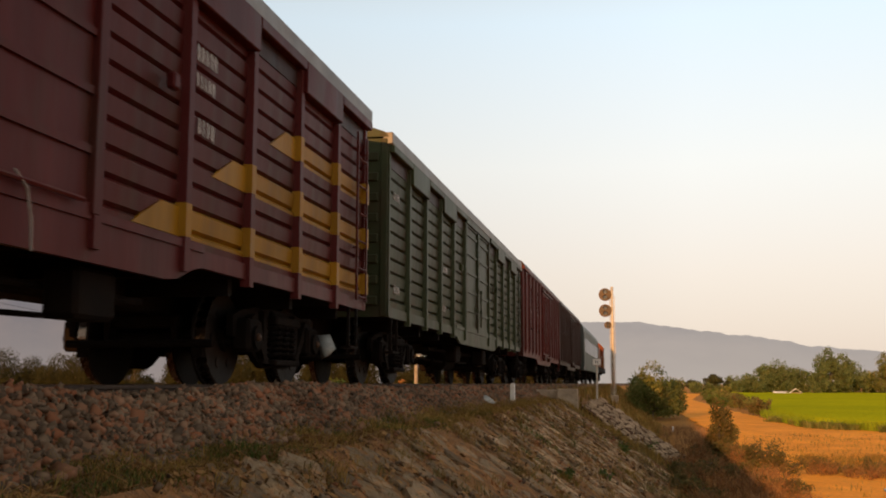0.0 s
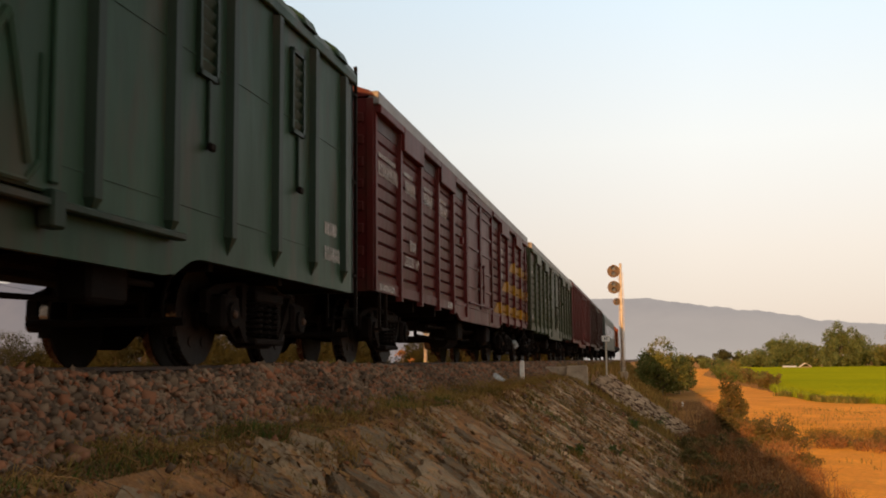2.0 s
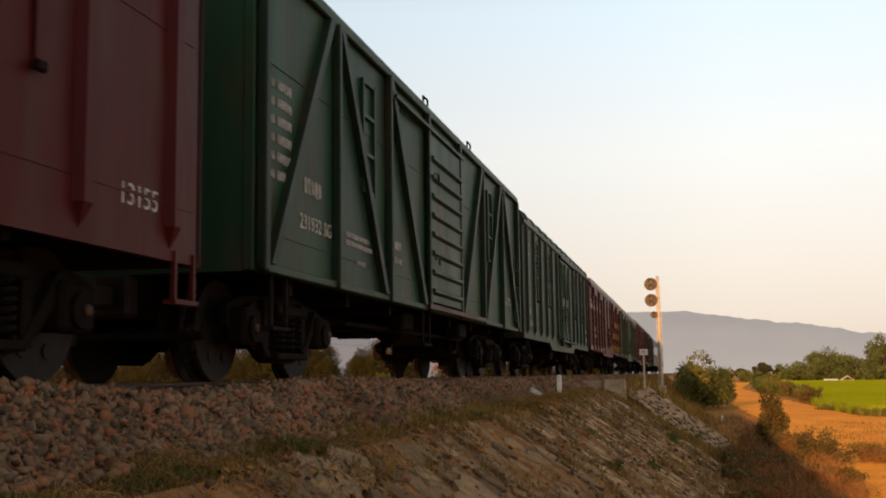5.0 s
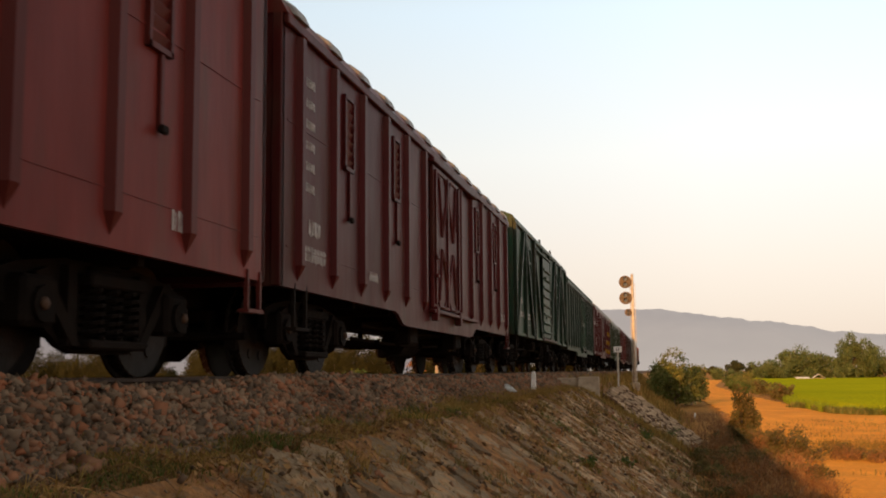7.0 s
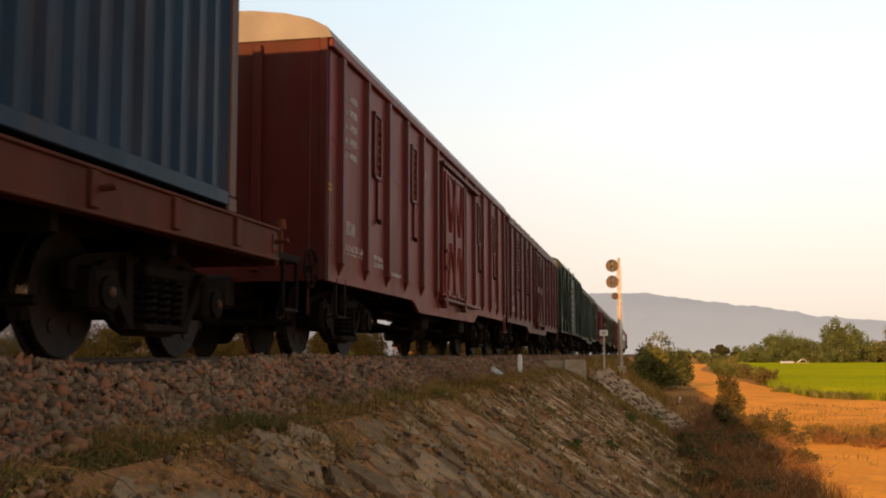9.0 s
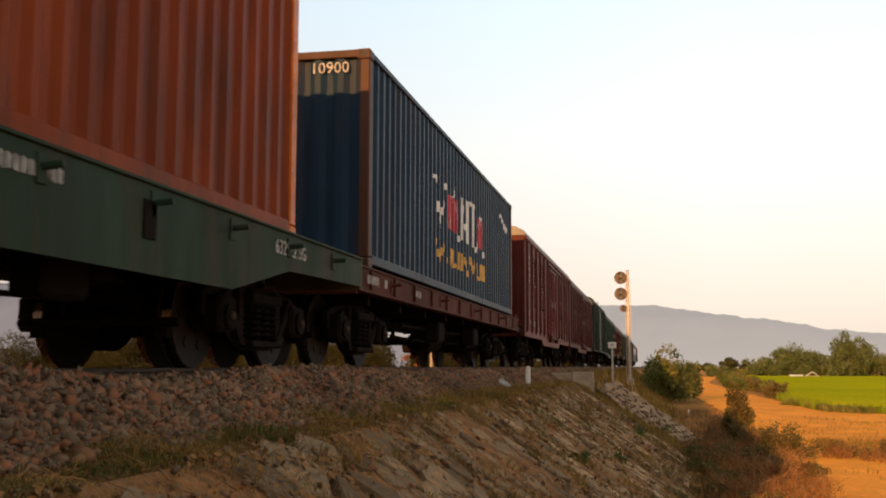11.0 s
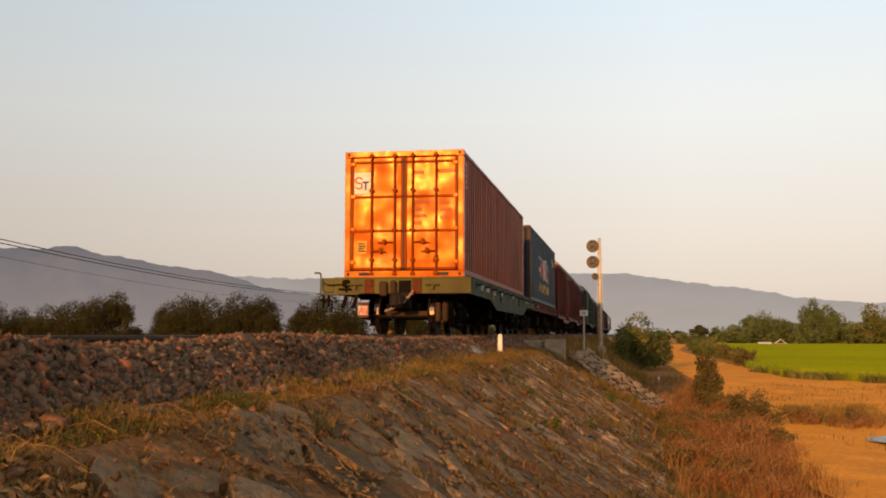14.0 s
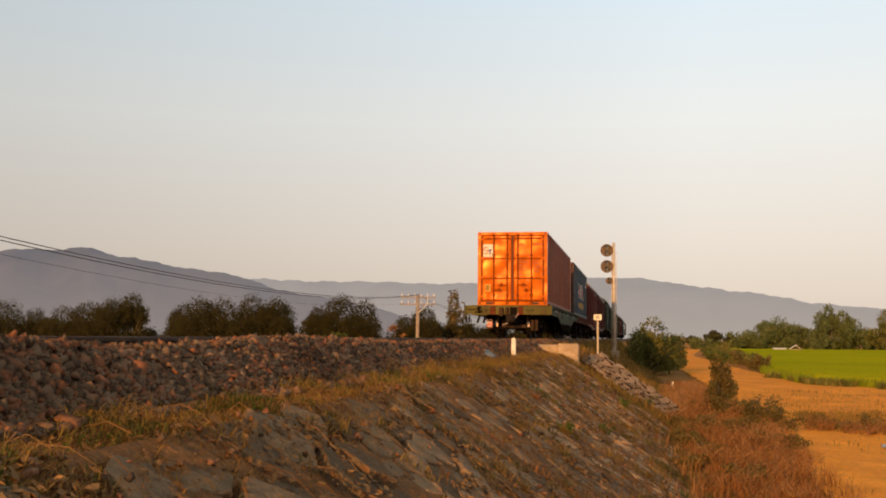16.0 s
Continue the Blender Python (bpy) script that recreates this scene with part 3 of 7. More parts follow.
def build_bogie():
    """Bolster with brake beams, and one side frame with its axle boxes and springs (on +x)."""
    bm = bmesh.new()
    box(bm, -0.85, 0.85, -0.20, 0.20, 0.48, 0.72, 0.03)
    rod(bm, (0, 0, 0.7), (0, 0, 0.82), 0.25, 12)
    box(bm, -0.35, 0.35, -1.30, 1.30, 0.50, 0.62, 0.02)
    for y in (-1.34, 1.34):
        rod(bm, (-0.7, y, 0.36), (0.7, y, 0.36), 0.035, 8)
        for s in (-1, 1):
            box(bm, s * 0.50, s * 0.60, y * 0.975 - 0.03, y * 0.975 + 0.05, 0.24, 0.40)
            box(bm, s * 0.30, s * 0.34, min(y, 0.9 * y), max(y, 0.9 * y), 0.34, 0.60)
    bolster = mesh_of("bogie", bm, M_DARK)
    bm = bmesh.new()
    outer = [(-1.14, 0.44), (-1.14, 0.62), (-0.95, 0.68), (-0.45, 0.74), (0.45, 0.74), (0.95, 0.68), (1.14, 0.62), (1.14, 0.44), (0.82, 0.40),
             (0.48, 0.20), (0.34, 0.155), (-0.34, 0.155), (-0.48, 0.20), (-0.82, 0.40)]
    prism(bm, outer, 0.74, 0.80)
    for a, b in ((-1.05, -0.70), (0.70, 1.05)):
        box(bm, 0.74, 0.92, a, b, 0.30, 0.60, 0.03)
        rod(bm, (0.92, (a + b) / 2, 0.43), (0.95, (a + b) / 2, 0.43), 0.11, 12)
    box(bm, 0.78, 0.94, -0.36, 0.36, 0.18, 0.24, 0.015)
    box(bm, 0.78, 0.94, -0.36, 0.36, 0.57, 0.66, 0.015)
    for q in (-1, 1):      # truss bars of the cast frame
        prism(bm, [(q * 0.36, 0.20), (q * 0.46, 0.20), (q * 0.86, 0.62), (q * 0.74, 0.66)], 0.80, 0.87)
        box(bm, 0.80, 0.86, min(q * 0.40, q * 0.50), max(q * 0.40, q * 0.50), 0.20, 0.70)
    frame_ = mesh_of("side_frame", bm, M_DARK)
    bm = bmesh.new()
    bmesh.ops.create_uvsphere(bm, u_segments=10, v_segments=6, radius=0.040)
    for v in bm.verts:
        v.co.x = max(v.co.x, -0.01) * 0.7
    cap = mesh_of("axle_cap", bm, M_RAIL, smooth=True)
    bm = bmesh.new()
    turns = [(0.07 * math.cos(a), 0.07 * math.sin(a), 0.25 + 0.31 * a / 37.7) for a in np.linspace(0, 37.7, 60)]
    pipe(bm, turns, 0.016, 5)
    spring = mesh_of("spring", bm, M_DARK)
    return bolster, frame_, spring, cap


def build_coupler():
    bm = bmesh.new()
    box(bm, -0.07, 0.07, -0.42, 0.35, 0.58, 0.74, 0.02)
    box(bm, -0.13, 0.10, -0.60, -0.36, 0.52, 0.80, 0.05)
    box(bm, 0.02, 0.17, -0.70, -0.52, 0.54, 0.78, 0.05)
    box(bm, -0.20, 0.20, -0.12, 0.06, 0.50, 0.84, 0.03)
    return mesh_of("coupler", bm, M_IRON)


WHEELSET, COUPLER = build_wheelset(), build_coupler()
BOGIE, SIDE_FRAME, SPRING, AXLE_CAP = build_bogie()
bm = bmesh.new()
box(bm, -1.10, 1.10, -0.04, 0.04, 0.72, 0.86)
BEARER = mesh_of("cross_bearer", bm, M_DARK)


def running_gear(w, L, inset=1.8, base=0.9, lift=0.0):
    for y in (inset, L - inset):
        b = part("bogie", BOGIE, None, w, "sooty cast-steel bogie", at=(0, y, 0))
        for turned in (0, 180):
            part("side_frame", SIDE_FRAME, None, b, at=pose(0, 0, 0, 0, 0, turned))
            for d in (-base, base):
                part("axle_cap", AXLE_CAP, None, b, "worn domed axle cap", at=pose(0, 0, 0, 0, 0, turned) @ pose(0.955, d, 0.43))
            for d in (-0.22, 0.0, 0.22):
                part("spring", SPRING, None, b, at=pose(0.86 if not turned else -0.86, d, 0))
        for d in (-base, base):
            ws = part("wheelset", WHEELSET, None, b, at=(0, d, WHEEL_R))
            WHEELS.append((ws, d))
    part("coupler", COUPLER, None, w, at=pose(0, 0, 0))
    part("coupler", COUPLER, None, w, at=pose(0, L, 0, 0, 0, 180))
    # underframe: centre sill, brake rigging, air tanks
    bm = bmesh.new()
    box(bm, -0.20, 0.20, 0.1, L - 0.1, 0.62, 0.92, 0.02)
    part("centre_sill", bm, M_DARK, w)
    for y in np.arange(1.0, L - 0.5, 1.55):
        part("cross_bearer", BEARER, None, w, at=(0, y, 0))
    bm = bmesh.new()
    mid = L / 2
    for x in (-0.62, 0.55):
        bm = bmesh.new()
        pipe(bm, [(x, mid - 2.6, 0.46 + lift), (x, mid - 0.9, 0.43 + lift), (x, mid + 0.9, 0.43 + lift), (x, mid + 2.6, 0.46 + lift)], 0.022, 6)
        part("brake_rod", bm, M_DARK, w)
    bm = bmesh.new()
    pipe(bm, [(0.8, mid - 3.0, 0.60), (0.8, mid + 3.0, 0.60)], 0.025, 6)
    part("brake_pipe", bm, M_DARK, w)
    for y in (mid - 1.5, mid - 0.3, mid + 1.2):
        bm = bmesh.new()
        box(bm, -0.7, 0.62, y, y + 0.05, 0.40 + lift, 0.47 + lift)
        box(bm, -0.03, 0.03, y, y + 0.05, 0.46 + lift, 0.66)
        part("brake_lever", bm, M_DARK, w)
    bm = bmesh.new()
    rod(bm, (0.35, mid + 0.3, 0.46 + lift), (0.35, mid + 1.35, 0.46 + lift), 0.19, 14)
    part("air_tank", bm, M_DARK, w)
    bm = bmesh.new()
    rod(bm, (-0.45, mid - 1.3, 0.46 + lift), (-0.45, mid - 0.5, 0.46 + lift), 0.16, 14)
    part("brake_cylinder", bm, M_DARK, w)
    for k, (x, y) in enumerate(((0.9, mid - 1.1), (0.95, mid + 1.9), (-0.9, mid + 0.4))):
        bm = bmesh.new()
        box(bm, x - 0.12, x + 0.12, y - 0.25, y + 0.25, 0.40 + lift, 0.72 + 0.5 * lift, 0.03)
        part("valve_box", bm, M_DARK, w)


def side_parts(w, name, mesh, ys, hw, z=0.0, label=""):
    """The same piece along both sides, facing out."""
    for y in ys:
        part(name, mesh, None, w, label, at=pose(hw, y, z))
        part(name, mesh, None, w, label, at=pose(-hw, y, z, 0, 0, 180))


def arched(hw, eave, rise, n=10):
    return [(hw * math.cos(a) if n else 0, eave + rise * math.sin(a)) for a in (math.pi * k / n for k in range(n + 1))]


def sill_points(L, z0, drop, a, b, top):
    return [(0, z0), (a * L, z0), (a * L + 0.16, z0 - 0.03), (a * L + 0.42, drop + 0.02), (a * L + 0.60, drop), (b * L - 0.60, drop), (b * L - 0.42, drop + 0.02), (b * L - 0.16, z0 - 0.03), (b * L, z0), (L, z0), (L, top), (0, top)]


def ladder(w, hw, y, z0, z1, mat):
    bm = bmesh.new()
    for d in (-0.2, 0.2):
        box(bm, hw + 0.03, hw + 0.055, y + d - 0.012, y + d + 0.012, z0, z1)
    for z in np.arange(z0 + 0.05, z1, 0.32):
        rod(bm, (hw + 0.042, y - 0.2, z), (hw + 0.042, y + 0.2, z), 0.012, 6)
    for z in (z0 + 0.6, z1 - 0.2):
        for d in (-0.2, 0.2):
            box(bm, hw - 0.01, hw + 0.04, y + d - 0.01, y + d + 0.01, z - 0.01, z + 0.01)
    return part("ladder", bm, mat, w)


def step_iron(w, hw, y, z_top, mat):
    bm = bmesh.new()
    for d in (-0.16, 0.16):
        box(bm, hw - 0.03, hw, y + d - 0.02, y + d + 0.02, 0.42, z_top)
    box(bm, hw - 0.10, hw + 0.02, y - 0.18, y + 0.18, 0.40, 0.43)
    return part("step", bm, mat, w)


def lettering(w, text, size, at, mat=None, name="stencil", turn=(90, 0, 90)):
    """Raised-paint characters in the built-in font on a side that faces +x."""
    cu = bpy.data.curves.new("stencil", "FONT")
    cu.body, cu.size, cu.extrude, cu.resolution_u = text, size, 0.0015, 2
    tmp = bpy.data.objects.new("stencil", cu)
    scene.collection.objects.link(tmp)
    me = bpy.data.meshes.new_from_object(tmp.evaluated_get(bpy.context.evaluated_depsgraph_get()))
    bpy.data.objects.remove(tmp)
    bpy.data.curves.remove(cu)
    me.materials.clear()
    me.materials.append(mat or M_STENCIL)
    return part(name, me, None, w, "white stencilled number" if mat is None else "", at=pose(*at, *turn))


def bars(w, at, rows, mat=None, name="stencil", label="faded white stencilled writing"):
    """Unreadable writing: rows of (y offset, z offset, length, height) on a side that faces +x."""
    for y, z, length, h in rows:
        bm = bmesh.new()
        p = y
        while p < y + length:
            step = 0.03 + 0.42 * h
            box(bm, 0, 0.003, p, p + step * 0.26, z, z + h)
            box(bm, 0, 0.003, p + step * 0.5, p + step * 0.62, z + 0.1 * h * math.sin(40 * p), z + h * 0.9)
            p += step
        part(name, bm, mat or M_STENCIL, w, label, at=at)


def end_wall(w, y, hw, z0, z1, mat, face, upright=False):
    """An end of horizontal pressings, or of two upright ribs; face is -1 at the rear, 1 at the front."""
    bm = bmesh.new()
    box(bm, -hw, hw, y - 0.03, y + 0.03, z0, z1)
    wall = part("end_wall", bm, mat, w)
    bm = bmesh.new()
    box(bm, -hw + 0.12, hw - 0.12, min(0.02 * face, 0.065 * face), max(0.02 * face, 0.065 * face), 0, 0.12, 0.015)
    rib = mesh_of("end_rib", bm, mat)
    if upright:
        bm = bmesh.new()
        box(bm, -0.05, 0.05, min(0.02 * face, 0.085 * face), max(0.02 * face, 0.085 * face), z0 + 0.1, z1 - 0.05, 0.012)
        rib = mesh_of("end_rib", bm, mat)
    for q in (-0.45, 0.45) if upright else np.arange(z0 + 0.15, z1 - 0.15, 0.27):
        part("end_rib", rib, None, wall, at=(q, y, 0) if upright else (0, y, q))
    for x in (-hw, hw - 0.09):
        bm = bmesh.new()
        box(bm, x, x + 0.09, min(y, y + face * 0.05), max(y, y + face * 0.05), z0, z1, 0.01)
        part("corner_angle", bm, mat, wall)
    return wall


# -- covered wagon with louvred side slats between posts --
def slat_wagon(start, L, mat, label, stripes=False, roof_mat=None):
    w = placed(thing("covered_wagon", label, "goods wagon", group="wagons of the train"), start)
    hw, z0, eave = 1.20, 0.86, 3.22
    running_gear(w, L, inset=1.92)
    bays, door_w = 5, 3.1
    half = (L - door_w) / 2
    bw = half / bays
    # louvred bay
    def bay(rows_yellow):
        bm = bmesh.new()
        n, base, top = 12, 0.93, 3.075      # a band is a slat and the upper half of the one below
        p = (top - base) / n
        for k in range(n):
            z = base + k * p
            vs = [bm.verts.new(c) for c in ((-0.055, 0, z), (-0.055, bw, z), (-0.02, bw, z + p * 0.12), (-0.02, 0, z + p * 0.12),
                                            (-0.008, 0, z + p * 0.82), (-0.008, bw, z + p * 0.82), (-0.055, 0, z + p), (-0.055, bw, z + p),
                                            (-0.0108, 0, z + p * 0.66), (-0.0108, bw, z + p * 0.66))]
            fs = [bm.faces.new([vs[q] for q in face]) for face in ((0, 1, 2, 3), (3, 2, 9, 8), (8, 9, 5, 4), (4, 5, 7, 6))]
            for q, f_ in enumerate(fs):
                f_.material_index = 1 if k in rows_yellow or (q > 1 and k + 1 in rows_yellow) else 0
        me = mesh_of("slat_panel", bm, mat, M_YELLOW)
        return me
    plain = bay(())
    bm = bmesh.new()
    prism(bm, [(-0.06, 0.0), (-0.045, 0.075), (0.045, 0.075), (0.06, 0.0)], 0.80, 3.06, axis="x")
    for v in bm.verts:
        v.co = Vector((v.co.z, v.co.y, v.co.x))
    post = mesh_of("post", bm, mat)
    y_bays = [k * bw for k in range(bays)] + [half + door_w + k * bw for k in range(bays)]
    wants = {9: (1, 4, 7), 8: (1, 4, 7), 7: (1, 4), 6: (1,)} if stripes else {}
    for k, y in enumerate(y_bays):
        mesh = bay(wants[k]) if k in wants else plain
        part("slat_panel", mesh, None, w, "yellow-striped panel" if k in wants else "", at=(hw, y, 0))
        part("slat_panel", plain, None, w, at=pose(-hw, y + bw, 0, 0, 0, 180))
    posts = [k * bw for k in range(1, bays + 1)] + [half + door_w + k * bw for k in range(bays)]
    side_parts(w, "post", post, posts, hw - 0.03)
    if stripes:      # yellow wraps of the posts and the slanting starts of the bands
        p = 2.145 / 12
        for y, bands in ((L - 0.06, ((1, 2), (4, 5), (7, 8))), (posts[9], ((1, 2), (4, 5), (7, 8))), (posts[8], ((1, 2), (4, 5), (7, 8))), (posts[7], ((1, 2), (4, 5))), (posts[6], ((1, 2),))):
            for a, b in bands:
                bm = bmesh.new()
                prism(bm, [(y - 0.066, -0.03), (y - 0.05, 0.049), (y + 0.05, 0.049), (y + 0.066, -0.03)], 0.93 + (a - 0.35) * p, 0.93 + b * p, axis="x")
                for v in bm.verts:
                    v.co = Vector((hw + v.co.z, v.co.y, v.co.x))
                part("painted_band", bm, M_YELLOW, w, "yellow band painted over a post")
        for k, zk, hk in ((5, 1, 1.0), (6, 4, 1.0), (7, 7, 1.0)):
            y = y_bays[k]
            bm = bmesh.new()
            prism(bm, [(y + 0.50, 0.93 + (zk - 0.35) * p), (y + bw - 0.05, 0.93 + (zk - 0.35) * p), (y + bw - 0.05, 0.93 + (zk + hk) * p - 0.03), (y + 0.92, 0.93 + (zk + hk) * p - 0.03)], hw - 0.024, hw - 0.003)
            part("painted_band", bm, M_YELLOW, w, "slanting yellow band")
    # corner posts and sills
    for s in (-1, 1):
        for y in (0.0, L - 0.10):
            bm = bmesh.new()
            box(bm, s * (hw - 0.08), s * (hw + 0.02), y, y + 0.10, z0, 3.15, 0.012)
            part("corner_post", bm, mat, w)
    for s in (-1, 1):
        bm = bmesh.new()
        prism(bm, sill_points(L, z0, 0.72, 0.335, 0.70, 0.99), s * (hw - 0.03), s * (hw + 0.012))
        for z in (1.0, 1.03):
            box(bm, s * (hw - 0.02), s * (hw + 0.03), L * 0.335, L * 0.70, z - 0.03, z)
        part("side_sill", bm, mat, w)
        # fascia under the roof: deep and shallow by turns
        for k, y in enumerate(y_bays):
            low = 2.80 if k % bays in (1, 3) else 3.02
            bm = bmesh.new()
            box(bm, s * (hw - 0.06), s * (hw + 0.085), y + 0.01, y + bw - 0.01, low, 3.12, 0.008)
            part("fascia", bm, mat, w)
            if low > 3:      # a brown panel as painted shade under the shallow boards
                bm = bmesh.new()
                box(bm, s * (hw - 0.06), s * (hw - 0.002), y + 0.06, y + bw - 0.06, 2.84, 3.02)
                part("vent_slot", bm, M_BROWN, w, "brown panel painted as the shade under the fascia")
        bm = bmesh.new()
        box(bm, s * (hw - 0.06), s * (hw + 0.06), half, half + door_w, 3.0, 3.12)
        part("fascia", bm, mat, w)
        bm = bmesh.new()
        box(bm, s * (hw - 0.06), s * (hw + 0.07), -0.04, L + 0.04, 3.12, eave + 0.06, 0.01)
        part("cantrail", bm, M_ROOF, w, "grey cantrail")
        # double door
        door = bmesh.new()
        box(door, s * (hw - 0.05), s * (hw + 0.005), half + 0.05, half + door_w - 0.05, 1.0, 3.02)
        d = part("door", door, mat, w, "closed double door")
        bm = bmesh.new()
        for leaf in range(2):
            ya = half + 0.06 + leaf * door_w / 2
            yb = ya + door_w / 2 - 0.10
            for y in (ya, yb):
                box(bm, s * hw, s * (hw + 0.05), y - 0.03, y + 0.05, 1.0, 3.02, 0.006)
            for z in (1.02, 1.36, 1.72, 2.08, 2.44, 2.80, 2.96):
                box(bm, s * hw, s * (hw + 0.028), ya, yb, z, z + 0.05)
        part("door_frame", bm, mat, d)
        bm = bmesh.new()
        for y in (half + door_w / 2 - 0.22, half + door_w / 2 + 0.22):
            bm = bmesh.new()
            rod(bm, (s * (hw + 0.06), y, 1.12), (s * (hw + 0.06), y, 1.85), 0.014, 6)
            box(bm, s * (hw + 0.03), s * (hw + 0.09), y - 0.08, y + 0.08, 1.40, 1.46)
            box(bm, s * (hw + 0.03), s * (hw + 0.09), y - 0.05, y + 0.05, 1.80, 1.86)
            part("lock_rod", bm, mat, d)
    end_wall(w, 0.0, hw, z0, 3.2, mat, -1)
    end_wall(w, L, hw, z0, 3.2, mat, 1)
    bm = bmesh.new()
    prism(bm, [(hw + 0.02, eave), *arched(hw + 0.02, eave, 0.22)[1:-1], (-hw - 0.02, eave)], -0.05, L + 0.05, axis="y")
    part("roof", bm, roof_mat or M_ROOF, w, "weathered sheet roof")
    bm = bmesh.new()
    box(bm, -hw + 0.05, hw - 0.05, 0.05, L - 0.05, 0.90, 0.97)
    part("floor_plate", bm, M_DARK, w)
    ladder(w, hw, L - 0.3, 0.95, 2.9, mat)
    step_iron(w, hw, L - 0.45, 0.9, M_DARK)
    step_iron(w, hw, 0.45, 0.9, M_DARK)
    for y in (half - 0.7, half + door_w + 0.9):
        bm = bmesh.new()
        box(bm, hw + 0.03, hw + 0.10, y - 0.05, y + 0.05, 2.02, 2.14, 0.015)
        part("lamp_bracket", bm, mat, w)
    return w


# -- covered wagon with vertical pressed ribs, sliding door and shutters --
def rib_wagon(start, L, mat, label, roof_bumps=False, roof_mat=None, door_zig=True, hw=1.21, simple=False, eave=3.2):
    w = placed(thing("covered_wagon", label, "goods wagon", group="wagons of the train"), start)
    z0 = 0.77
    rib_mat = M_RIBS.get(mat.name, mat)
    running_gear(w, L)
    roof_mat = roof_mat or M_ROOF
    door_w = 1.95
    half = (L - door_w) / 2
    for s in (-1, 1):
        bm = bmesh.new()
        prism(bm, sill_points(L, z0, 0.61, 0.288, 0.712, eave), s * (hw - 0.05), s * hw)
        part("side_wall", bm, mat, w)
        bm = bmesh.new()      # weld seams and top rail
        for z in (1.12, 2.25):
            box(bm, s * hw, s * (hw + 0.006), 0.1, half, z, z + 0.02)
            box(bm, s * hw, s * (hw + 0.006), half + door_w, L - 0.1, z, z + 0.02)
        box(bm, s * hw, s * (hw + 0.05), -0.02, L + 0.02, eave - 0.10, eave, 0.01)
        part("top_rail", bm, mat, w)
        bm = bmesh.new()
        box(bm, s * (hw + 0.01), s * (hw + 0.07), half, half + door_w, 0.93, 2.98, 0.012)
        d = part("door", bm, mat, w, "closed sliding door")
        bm = bmesh.new()
        if door_zig:
            for y0, yc in ((half + 0.35, half + 0.95), (half + door_w - 0.35, half + door_w - 0.95)):
                for z_a, z_b in ((2.85, 2.0), (1.05, 1.8)):
                    pipe(bm, [(s * (hw + 0.075), y0, z_a), (s * (hw + 0.075), y0 + (yc - y0) * 0.35, z_b), (s * (hw + 0.075), yc, z_b + (z_a - z_b) * 0.75)], 0.028, 6)
            for y0 in (half + 0.24, half + door_w / 2 + 0.12):
                y1 = y0 + door_w / 2 - 0.36
                hoop = [(s * (hw + 0.072), y0, 2.2), (s * (hw + 0.072), y0, 2.78), (s * (hw + 0.072), y0 + 0.12, 2.90), (s * (hw + 0.072), y1 - 0.12, 2.90), (s * (hw + 0.072), y1, 2.78), (s * (hw + 0.072), y1, 2.2)]
                pipe(bm, hoop, 0.018, 6)
                pipe(bm, [(x, y, 3.86 - z) for x, y, z in hoop], 0.018, 6)
            for y in (half + 0.12, half + door_w / 2, half + door_w - 0.12):
                box(bm, s * (hw + 0.07), s * (hw + 0.10), y - 0.04, y + 0.04, 0.98, 2.92, 0.01)
        else:
            for y in np.linspace(half + 0.2, half + door_w - 0.2, 5):
                box(bm, s * (hw + 0.07), s * (hw + 0.10), y - 0.04, y + 0.04, 0.98, 2.92, 0.01)
        part("door_rib", bm, mat, d)
        bm = bmesh.new()
        box(bm, s * (hw + 0.02), s * (hw + 0.11), half - 0.10, half + door_w + 1.5, 0.85, 0.90, 0.01)
        part("door_track", bm, rib_mat, w)
        bm = bmesh.new()
        box(bm, s * (hw + 0.02), s * (hw + 0.11), half - 0.10, half + door_w + 1.5, 3.0, 3.06, 0.01)
        part("door_track", bm, rib_mat, w)
        for y in (half + 0.1, half + door_w - 0.1):
            bm = bmesh.new()
            box(bm, s * (hw + 0.02), s * (hw + 0.12), y - 0.07, y + 0.07, 0.74, 0.95, 0.015)
            part("door_roller", bm, rib_mat, w)
        for z in (1.35, 1.62):
            bm = bmesh.new()
            box(bm, s * (hw + 0.08), s * (hw + 0.13), half + 0.04, half + 0.18, z, z + 0.05, 0.01)
            part("door_latch", bm, rib_mat, d)
    # pressed rib with a pointed foot
    bm = bmesh.new()
    prism(bm, [(-0.075, 0.0), (-0.045, 0.06), (0.045, 0.06), (0.075, 0.0)], 0.98, eave - 0.12, axis="x")
    for v in bm.verts:
        v.co = Vector((v.co.z, v.co.y, v.co.x))
    foot = [bm.verts.new(p) for p in ((0.0, -0.075, 0.98), (0.0, 0.075, 0.98), (0.06, -0.045, 0.98), (0.06, 0.045, 0.98), (0.0, 0.0, 0.84))]
    for q in ((0, 2, 4), (2, 3, 4), (3, 1, 4)):
        bm.faces.new([foot[k] for k in q])
    rib = mesh_of("rib", bm, rib_mat)
    k = 6
    ribs = [0.40 + 1.03 * j for j in range(k)]
    ribs = ribs + [L - y for y in ribs]
    side_parts(w, "rib", rib, ribs, hw)
    # shutters: framed slots with a dark louvre
    bm = bmesh.new()
    for y0, y1, za, zb in ((-0.17, 0.17, 2.88, 2.92), (-0.17, 0.17, 2.12, 2.16), (-0.17, -0.135, 2.12, 2.92), (0.135, 0.17, 2.12, 2.92)):
        box(bm, 0, 0.04, y0, y1, za, zb)
    box(bm, 0.0, 0.03, 0.02, 0.07, 1.60, 2.12, 0.008)
    frame_mesh = mesh_of("shutter", bm, rib_mat)
